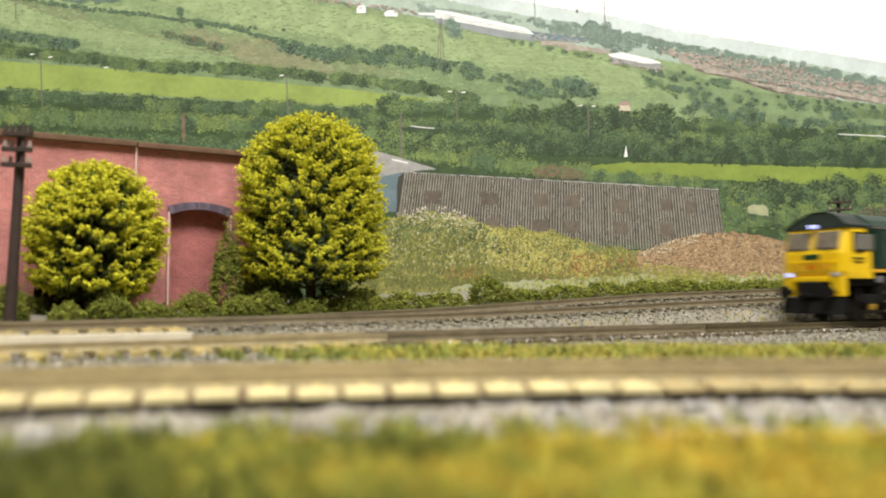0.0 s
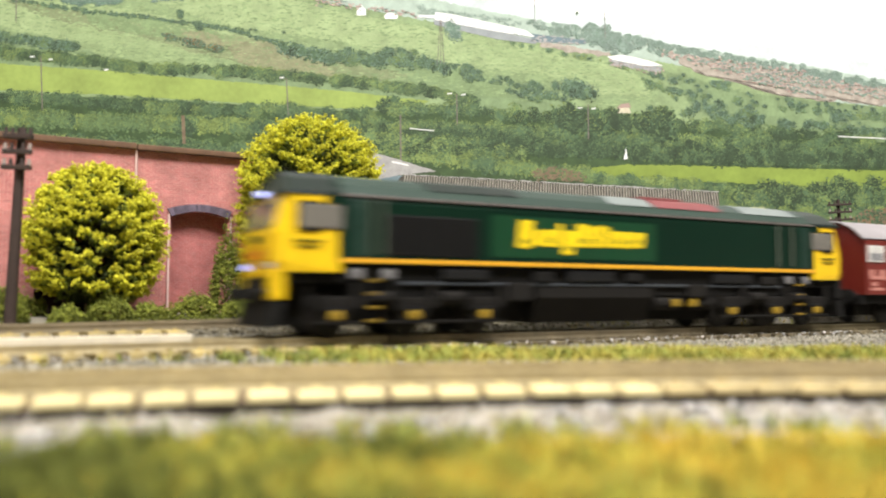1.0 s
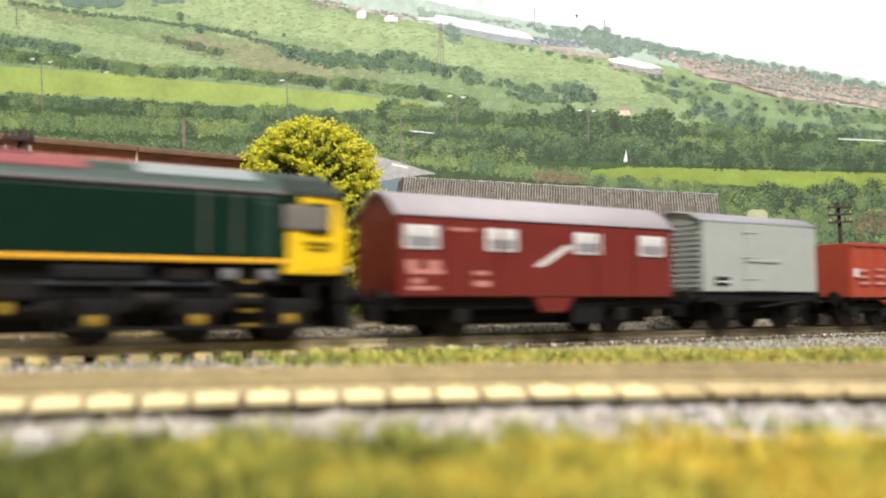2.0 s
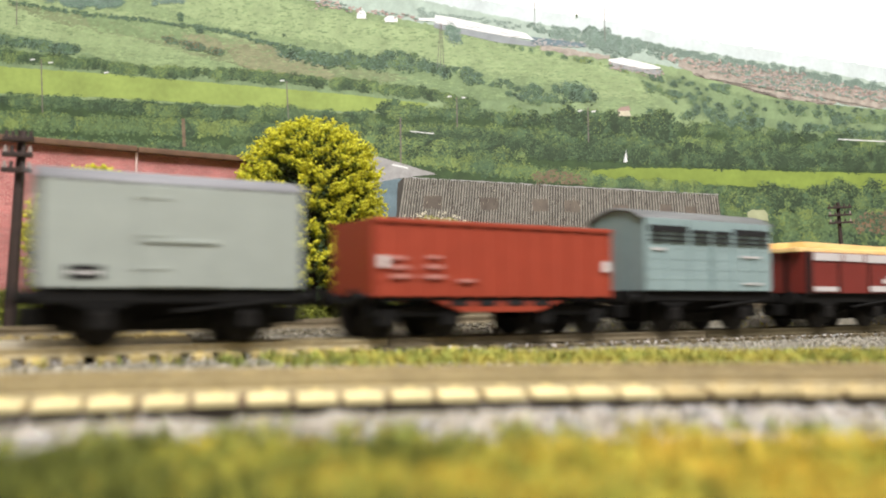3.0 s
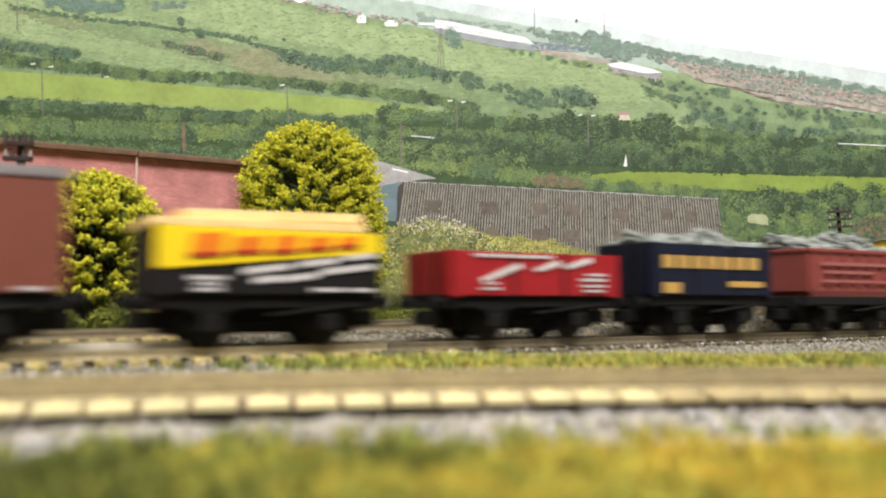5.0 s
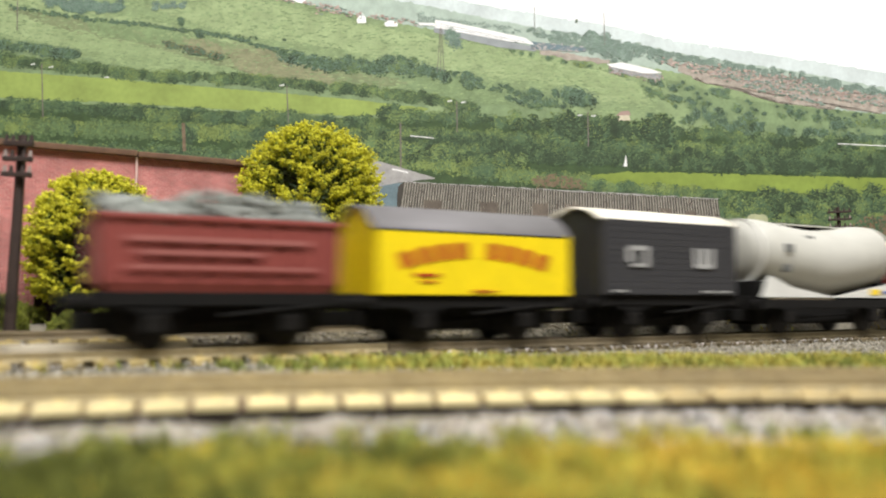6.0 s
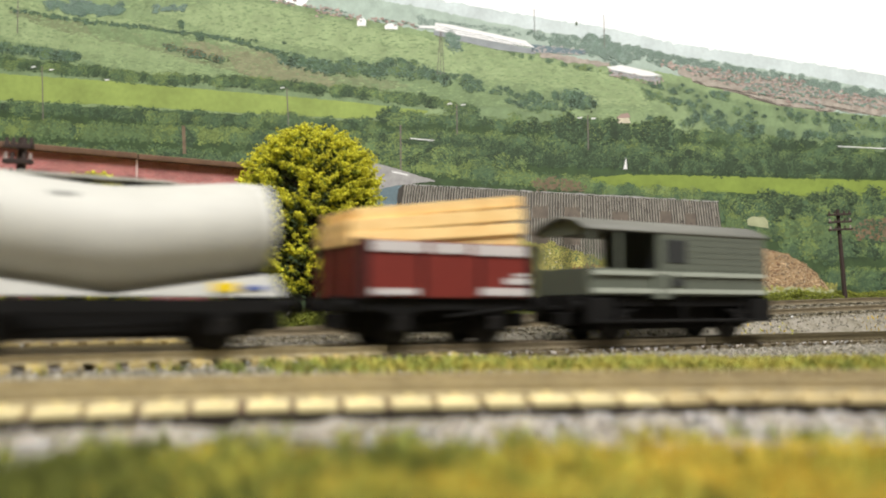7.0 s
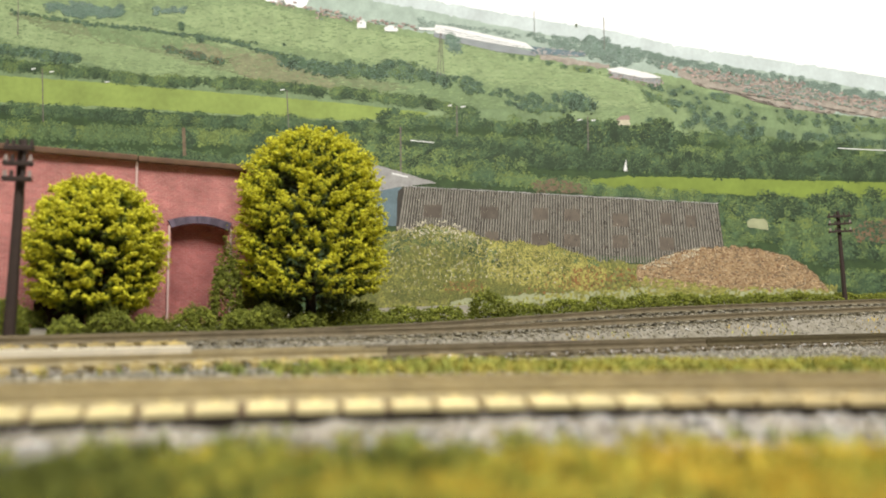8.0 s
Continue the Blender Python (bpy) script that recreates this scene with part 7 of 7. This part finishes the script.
bars(w2, -1.27, [(-2.1, -0.85, 2.14, 2.3), (-1.95, -0.95, 1.94, 2.06), (-2.15, -1.55, 1.55, 1.85), (-1.4, -0.8, 1.55, 1.85), (-2.1, -0.85, 1.3, 1.44), (0.7, 2.2, 2.12, 2.26), (0.8, 2.3, 1.9, 2.0), (0.75, 1.35, 1.5, 1.8), (1.55, 2.3, 1.5, 1.8), (1.1, 2.3, 1.28, 1.34), (-0.6, -0.2, 1.62, 1.74), (0.0, 0.4, 1.62, 1.74)], V["letter_white"])
timber_load("two layers of pale yellow sawn timber boards in a wagon", w2, [(-2.95, 2.45, -1.2 + 0.6 * i, -0.65 + 0.6 * i, 2.40, 0.3, 0) for i in range(4)] + [(-2.6, 2.2, -1.1 + 0.75 * i, -0.4 + 0.75 * i, 2.72, 0.34, 0.4) for i in range(3)] + [(-2.2, 2.1, -0.9, 0.9, 1.4, 1.0, 0)])

# -- brown box van
t = box_van("goods_van", "plain red-brown goods van with dark grey roof", 5.5, 2.4, 1.2, 3.52, 3.88, V["box_brown"], V["box_roof"], 3.05, 0, (), True)
TRAIN[t] = 70.71
bars(t, -1.27, [(-2.5, -1.9, 1.24, 1.3), (1.9, 2.5, 1.24, 1.3)], V["letter_white"])
for x in (-1, 1):
    part("vent_hood", kbox(x * 2.75 - 0.12, x * 2.75 + 0.12, -0.5, 0.5, 2.95, 3.2, 0.04), V["box_brown"], t, "end ventilator hood")
    for i in range(10):
        part("end_plank", kbox(x * 2.755 - 0.012, x * 2.755 + 0.012, -1.15, 1.15, 1.25 + i * 0.18, 1.42 + i * 0.18, 0.01), V["box_brown"], t)

# -- black open wagon with yellow panel
w3 = open_wagon("open_wagon", "black open wagon with a yellow and orange upper panel", 5.25, 2.4, 1.2, 2.68, V["black_paint"], 6, corner=V["black_paint"])
TRAIN[w3] = 77.8
part("panel", kprism([(-2.6, 1.72), (2.62, 2.2), (2.62, 2.66), (-2.6, 2.66)], -1.30, -1.24), V["panel_yellow"], w3, "bright yellow painted side panel")
for x0, x1, z0, z1 in ((-1.9, -1.2, 2.0, 2.55), (-1.0, -0.3, 2.08, 2.5), (-0.1, 0.5, 2.12, 2.55), (0.7, 1.3, 2.2, 2.55), (1.5, 2.0, 2.28, 2.58)):
    part("lettering", kprism([(x0, z0), (x1, z0 + 0.06), (x1 + 0.08, z1), (x0 + 0.08, z1 - 0.05)], -1.325, -1.27), V["panel_orange"], w3)
    part("letter_shade", kprism([(x0 - 0.05, z0 - 0.03), (x1 + 0.03, z0 + 0.02), (x1 + 0.05, z0 + 0.12), (x0 - 0.03, z0 + 0.07)], -1.335, -1.27), V["salt_red"], w3)
for x0, x1, z0, rise in ((-0.75, 0.35, 1.62, 0.14), (0.15, 1.0, 1.46, 0.10), (0.55, 1.5, 1.80, 0.12), (1.1, 2.45, 1.64, 0.16), (1.65, 2.5, 1.98, 0.10), (-0.5, 0.1, 1.42, 0.06)):
    part("lettering", kprism([(x0, z0), (x1, z0 + rise), (x1 + 0.06, z0 + rise + 0.15), (x0 + 0.06, z0 + 0.15)], -1.30, -1.26), V["letter_white"], w3)
bars(w3, -1.27, [(-1.9, -1.1, 1.5, 1.58), (-1.75, -1.2, 1.38, 1.44), (-1.8, -1.2, 1.25, 1.32), (0.9, 1.7, 1.26, 1.34), (1.85, 2.45, 1.26, 1.34)], V["letter_white"])
timber_load("pale sawn timber boards tilted upon a wagon", w3, [(-2.75, 2.3, -1.15 + 0.6 * i, -0.6 + 0.6 * i, 2.66, 0.2, -0.5) for i in range(4)] + [(-2.0, 2.25, -1.05 + 0.72 * i, -0.4 + 0.72 * i, 2.88, 0.22, -1.2) for i in range(3)] + [(-2.3, 2.2, -0.9, 0.9, 1.5, 1.1, 0)])

# -- low red wagon with stone
w4 = open_wagon("open_wagon", "bright red low-sided open wagon with white lettering marks", 5.5, 2.4, 1.2, 2.36, V["bright_red"], 4)
TRAIN[w4] = 85.22
for x0, z0, x1, z1 in ((-1.9, 1.62, -0.6, 2.0), (-0.2, 1.9, 0.7, 2.1), (0.8, 2.0, 1.8, 2.2)):
    part("lettering", kprism([(x0, z0), (x0 + 0.1, z0 - 0.08), (x1, z1 - 0.06), (x1 - 0.1, z1 + 0.08)], -1.30, -1.24), V["white_paint"], w4)
bars(w4, -1.27, [(-2.1, 0.4, 2.2, 2.28), (-1.9, -1.3, 1.34, 1.4), (-1.8, -1.4, 1.48, 1.54), (1.4, 2.3, 1.6, 1.68), (1.4, 2.3, 1.44, 1.5), (1.6, 2.3, 1.75, 1.82), (1.5, 2.2, 1.3, 1.36)], V["letter_white"])

# -- navy open wagon with stone
w5 = open_wagon("open_wagon", "navy blue open wagon with gold lettering blocks", 5.1, 2.4, 1.25, 2.82, V["navy"], 6)
TRAIN[w5] = 91.95
bars(w5, -1.27, [(-2.2 + i * 0.62, -1.75 + i * 0.62, 2.06, 2.44) for i in range(7)] + [(0.6, 2.2, 1.5, 1.68), (-2.2, -1.5, 1.3, 1.62)], V["gold_paint"])
stone_load("heap of loose grey stone in a wagon", w5, 4.8, 2.2, 2.75, 0.55, 3)

# -- maroon hopper
t = thing("hopper_wagon", "weathered maroon hopper wagon with faded lettering", "wagon", group="goods wagons of the train")
TRAIN[t] = 99.2
running_gear(t, 5.4, 3.0, 1.25)
body = part("body", loft([[(x * K, y * K, z * K) for x, y in ((-a, -b), (a, -b), (a, b), (-a, b))] for a, b, z in ((2.2, 1.05, 0.95), (2.64, 1.22, 1.42), (2.68, 1.25, 2.84))]), V["hopper_maroon"], t)
for x in np.linspace(-2.4, 2.4, 7):
    part("rib", kbox(x - 0.05, x + 0.05, -1.31, -1.19, 1.5, 2.82, 0.02), V["hopper_maroon"], body)
part("top_rail", kbox(-2.74, 2.74, -1.32, 1.32, 2.76, 2.88, 0.03), V["hopper_maroon"], t)
bars(t, -1.29, [(-2.1, 1.9, 2.3, 2.42), (-1.9, 0.8, 2.02, 2.12), (-2.1, 2.1, 1.72, 1.8)], plastic("faded_paint", (158, 94, 86), 0.7))
w6 = t
stone_load("heap of loose grey stone in a hopper wagon", t, 5.0, 2.2, 2.80, 0.75, 9)

# -- yellow salt van
t = box_van("salt_van", "bright yellow goods van with arched red lettering marks", 5.85, 2.4, 1.2, 2.84, 3.52, V["salt_yellow"], V["salt_roof"], 3.05, 0, (), False)
TRAIN[t] = 105.75
for grp in (np.linspace(-2.1, -0.55, 4), np.linspace(0.45, 2.0, 4)):
    for x in grp:
        z = 2.02 + 0.34 * (1 - (x / 2.3) ** 2)
        lean = Matrix.Rotation(x * 0.16, 4, "Y")
        part("letter_shade", kbox(x - 0.2, x + 0.14, -1.265, -1.23, z - 0.23, z + 0.17, 0, None, lean), V["panel_orange"], t)
        part("lettering", kbox(x - 0.15, x + 0.17, -1.28, -1.24, z - 0.19, z + 0.21, 0, None, lean), V["salt_red"], t)
bars(t, -1.25, [(-1.9, -1.2, 1.66, 1.74), (-1.7, -1.3, 1.5, 1.56), (-0.2, 0.5, 1.28, 1.33)], V["salt_red"])
part("corner_strap", kbox(2.84, 2.94, -1.28, -1.15, 1.2, 2.84, 0.02), V["salt_yellow"], t)

# -- dark grey van with cream roof
t = box_van("goods_van", "dark grey goods van with cream-white roof", 5.5, 2.4, 1.25, 3.44, 3.86, V["dark_van"], V["cream_roof"], 3.05, 12, (), False)
TRAIN[t] = 112.65
M_WORN = plastic("worn_white", (170, 170, 166), 0.6)
bars(t, -1.28, [(-1.75, -1.0, 2.55, 2.68), (-1.85, -1.65, 2.2, 2.6), (-1.7, -1.05, 2.06, 2.16), (-1.2, -1.02, 2.14, 2.6), (0.85, 1.02, 2.1, 2.68), (1.15, 1.4, 2.1, 2.68), (1.52, 1.7, 2.1, 2.68), (0.95, 1.6, 2.06, 2.2)], M_WORN)
bars(t, -1.28, [(-2.4, -1.9, 1.32, 1.38), (1.2, 1.7, 1.32, 1.38), (1.9, 2.4, 1.32, 1.38)], M_WORN)

# -- cement tank wagon
t = thing("cement_tank_wagon", "pale cream bulk cement tank wagon with sagging barrel", "wagon", group="goods wagons of the train")
TRAIN[t] = 120.35
running_gear(t, 7.2, 4.6, 1.15, lever=False)
rings = []
for s in np.linspace(-1, 1, 33):
    x = 3.72 * s
    end_r = max(0.0, 1 - abs(s) ** 12) ** 0.5
    vee = (x * x + 0.35) ** 0.5 / 3.72
    top, low = 3.57 + 0.43 * vee, 1.16 + 0.46 * vee
    c, rz, ry = (top + low) / 2, (top - low) / 2 * (0.5 + 0.5 * end_r), 1.28 * (0.5 + 0.5 * end_r)
    rings.append([(x * K, math.cos(a) * ry * K, (c + math.sin(a) * rz) * K) for a in np.linspace(0, 2 * math.pi, 28, endpoint=False)])
# added black boxes stand in for dark ladders and hoses under the tank
for x in (-1, 1):
    part("end_cradle", kbox(x * 3.3 - 0.3, x * 3.3 + 0.3, -0.95, 0.95, 1.1, 1.75, 0.06), V["frame_black"], t, "black box added to close the gap under the tank end")
tank = smooth(part("barrel", loft(rings), V["tank_cream"], t, "smooth pale cream tank barrel"))
for x, y, z in ((-2.4, -1.3, 2.84), (-2.4, -1.17, 2.18), (-0.9, -0.95, 3.2)):
    part("hatch", kbox(x - 0.17, x + 0.17, y - 0.06, y + 0.3, z - 0.14, z + 0.14, 0.04), V["cattle_roof"], tank, "small dark grey valve box")
for x in (-3.45, 3.45):
    part("end_ring", krod((x - 0.04, 0, 2.74), (x + 0.04, 0, 2.74), 1.16, None, 32), V["tank_pale"], tank)
for x in (-1.3, -0.4, 0.5):
    part("manhole", krod((x, 0, 3.4), (x, 0, 3.84), 0.28, None, 14), V["frame_black"], tank, "dark filling hatch")
part("walkway", kbox(-1.9, 1.5, -0.35, 0.35, 3.74, 3.79, 0.01), V["tank_cream"], tank)
for y in (-1, 1):
    part("saddle", kprism([(-3.65, 1.2), (3.7, 1.2), (3.45, 1.72), (2.2, 1.55), (0, 1.22), (-2.2, 1.55), (-3.2, 1.9), (-3.4, 1.75)], y * 1.15 - 0.04, y * 1.15 + 0.04), V["tank_pale"], t, "pale tank saddle plate")
bars(t, -1.19, [(2.1, 2.65, 1.3, 1.5)], V["panel_yellow"], name="hazard_label")
bars(t, -1.19, [(2.75, 3.3, 1.34, 1.44)], V["tank_blue"])

# -- third brown open wagon, timber sticking up
w7 = brown_open("red-brown planked open wagon with a tilted timber load", 128.47)
timber_load("pale yellow timber boards piled at a slant in a wagon", w7, [(-2.75, 2.35, -1.12 + 0.58 * i, -0.58 + 0.58 * i, 2.70, 0.30, -5.5) for i in range(4)] + [(-2.75, 2.38, -1.1 + 0.75 * i, -0.4 + 0.75 * i, 3.04, 0.32, -6.5) for i in range(3)] + [(-2.6, 2.4, -1.0 + 0.7 * i, -0.36 + 0.7 * i, 3.40, 0.28, -7.5) for i in range(3)] + [(-2.2, 2.1, -0.9, 0.9, 1.4, 1.2, 0), (-2.3, 2.3, -1.05, 1.05, 2.52, 0.34, -3)])

# -- brake van
t = thing("brake_van", "grey goods brake van with open veranda and footboards", "wagon", group="goods wagons of the train")
TRAIN[t] = 136.65
running_gear(t, 7.3, 4.9, 1.3, lever=False)
for y in (-1, 1):
    side = part("side", kbox(-0.95, 3.66, y * 1.2 - 0.05, y * 1.2 + 0.05, 1.3, 3.22, 0.02), V["brake_grey"], t, "planked grey cabin side")
    for i in range(10):
        part("plank", kbox(-0.9, 3.62, y * 1.25 - 0.015, y * 1.25 + 0.015, 1.34 + i * 0.186, 1.515 + i * 0.186, 0.004), V["brake_grey"], side)
    win = part("window", kbox(-0.75, 0.10, y * 1.255 - 0.03, y * 1.255 + 0.03, 2.28, 2.98, 0.02), V["brake_inside"], side, "dark cabin window")
    part("plate", kbox(-0.6, -0.05, y * 1.28 - 0.02, y * 1.28 + 0.02, 1.58, 1.80, 0.01), V["brake_inside"], side, "small dark plate")
    low = part("veranda_side", kbox(-3.66, -0.95, y * 1.2 - 0.05, y * 1.2 + 0.05, 1.3, 2.08, 0.02), V["brake_grey"], t)
    for x in (-3.6, -2.55, -1.0):
        part("post", kbox(x - 0.06, x + 0.06, y * 1.2 - 0.05, y * 1.2 + 0.05, 2.0, 3.22, 0.015), V["brake_grey"], t)
    part("handrail", kbox(-3.6, -0.4, y * 1.29 - 0.03, y * 1.29 + 0.03, 1.88, 2.01, 0.01), V["brake_rail"], t, "pale handrail")
    part("handrail", kbox(-0.3, 3.6, y * 1.29 - 0.03, y * 1.29 + 0.03, 1.88, 2.01, 0.01), V["brake_rail"], t)
    part("lower_rail", kbox(-3.6, 3.6, y * 1.29 - 0.03, y * 1.29 + 0.03, 1.36, 1.50, 0.01), V["brake_rail"], t, "pale lower rail")
    part("step_frame", kbox(-1.3, -0.6, y * 1.28 - 0.04, y * 1.28 + 0.04, 1.2, 1.98, 0.02), V["brake_grey"], t)
    part("footboard", kbox(-3.7, 3.7, y * 1.32 - 0.14, y * 1.32 + 0.14, 0.52, 0.6, 0.01), V["frame_black"], t, "long dark wooden footboard")
    for x in (-2.6, 0, 2.6):
        part("hanger", kbox(x - 0.05, x + 0.05, y * 1.2 - 0.04, y * 1.2 + 0.04, 0.55, 1.3, 0.01), V["frame_black"], t)
for x, z0, z1 in ((3.66, 1.3, 3.26), (-0.95, 1.3, 3.26)):
    part("end", end_wall(x, 0.1, 2.4, z0, 3.22, 3.60), V["brake_grey"] if x > 0 else V["brake_inside"], t)
part("end", kbox(-3.7, -3.6, -1.2, 1.2, 1.3, 2.08, 0.02), V["brake_grey"], t)
part("end_header", end_wall(-3.64, 0.08, 2.4, 3.06, 3.22, 3.60), V["brake_grey"], t)
smooth(part("roof", arc_roof(7.35, 2.45, 3.22, 3.62, 0.14), V["brake_roof"], t, "curved dull grey roof"))
part("floor_board", kbox(-3.65, 3.65, -1.15, 1.15, 1.2, 1.32, 0), V["frame_black"], t)
for x in (-1, 1):
    for y in (-1, 1):
        part("end_step", kbox(x * 3.35 - 0.45, x * 3.35 + 0.45, y * 1.22 - 0.12, y * 1.22 + 0.12, 0.5, 1.22, 0.03), V["frame_black"], t)
# added black block: fills the shade between the wheels
part("ballast_weight", kbox(-2.2, 2.2, -0.9, 0.9, 0.52, 1.22, 0.03), V["frame_black"], t, "black block added between the axles to darken the space there")
part("lamp_iron", kbox(3.70, 3.78, -0.06, 0.06, 1.9, 2.1, 0.01), V["frame_black"], t)

# ---- how the train runs: how far it has come, in prototype metres, time by time ----
RUN = ((0.0, -20.6), (0.2, -16.25), (0.7, -5.85), (1.0, 0.0), (1.5, 9.42), (2.8, 33.35), (3.2, 40.97), (3.6, 48.98), (4.0, 57.5), (4.4, 66.03), (4.7, 72.67), (5.2, 83.7), (5.8, 97.15),
       (6.2, 106.4), (6.5, 113.46), (6.8, 120.6), (7.1, 127.65), (7.4, 134.8), (8.0, 149.1))


def come(t):
    """A smooth curve through the places in RUN."""
    ts, ds = [r[0] for r in RUN], [r[1] for r in RUN]
    i = max(0, min(len(ts) - 2, next((k for k in range(len(ts) - 1) if t <= ts[k + 1]), len(ts) - 2)))

    def slope(k):
        a, b = max(0, k - 1), min(len(ts) - 1, k + 1)
        return (ds[b] - ds[a]) / (ts[b] - ts[a])
    h = ts[i + 1] - ts[i]
    s = (t - ts[i]) / h
    return ((2 * s ** 3 - 3 * s * s + 1) * ds[i] + (s ** 3 - 2 * s * s + s) * h * slope(i)
            + (3 * s * s - 2 * s ** 3) * ds[i + 1] + (s ** 3 - s * s) * h * slope(i + 1))


def motions():
    times = [k / 10 for k in range(81)]
    rides = dict(TRAIN)
    for load, wagon in LOADS:
        rides[load] = TRAIN[wagon]
    for ob, ride in rides.items():
        walk(ob, [(t, pose((7.354 + ride - come(t)) * K, LINE, RAIL)) for t in times])
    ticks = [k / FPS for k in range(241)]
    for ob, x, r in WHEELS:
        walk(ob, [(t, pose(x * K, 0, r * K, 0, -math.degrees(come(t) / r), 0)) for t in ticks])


motions()
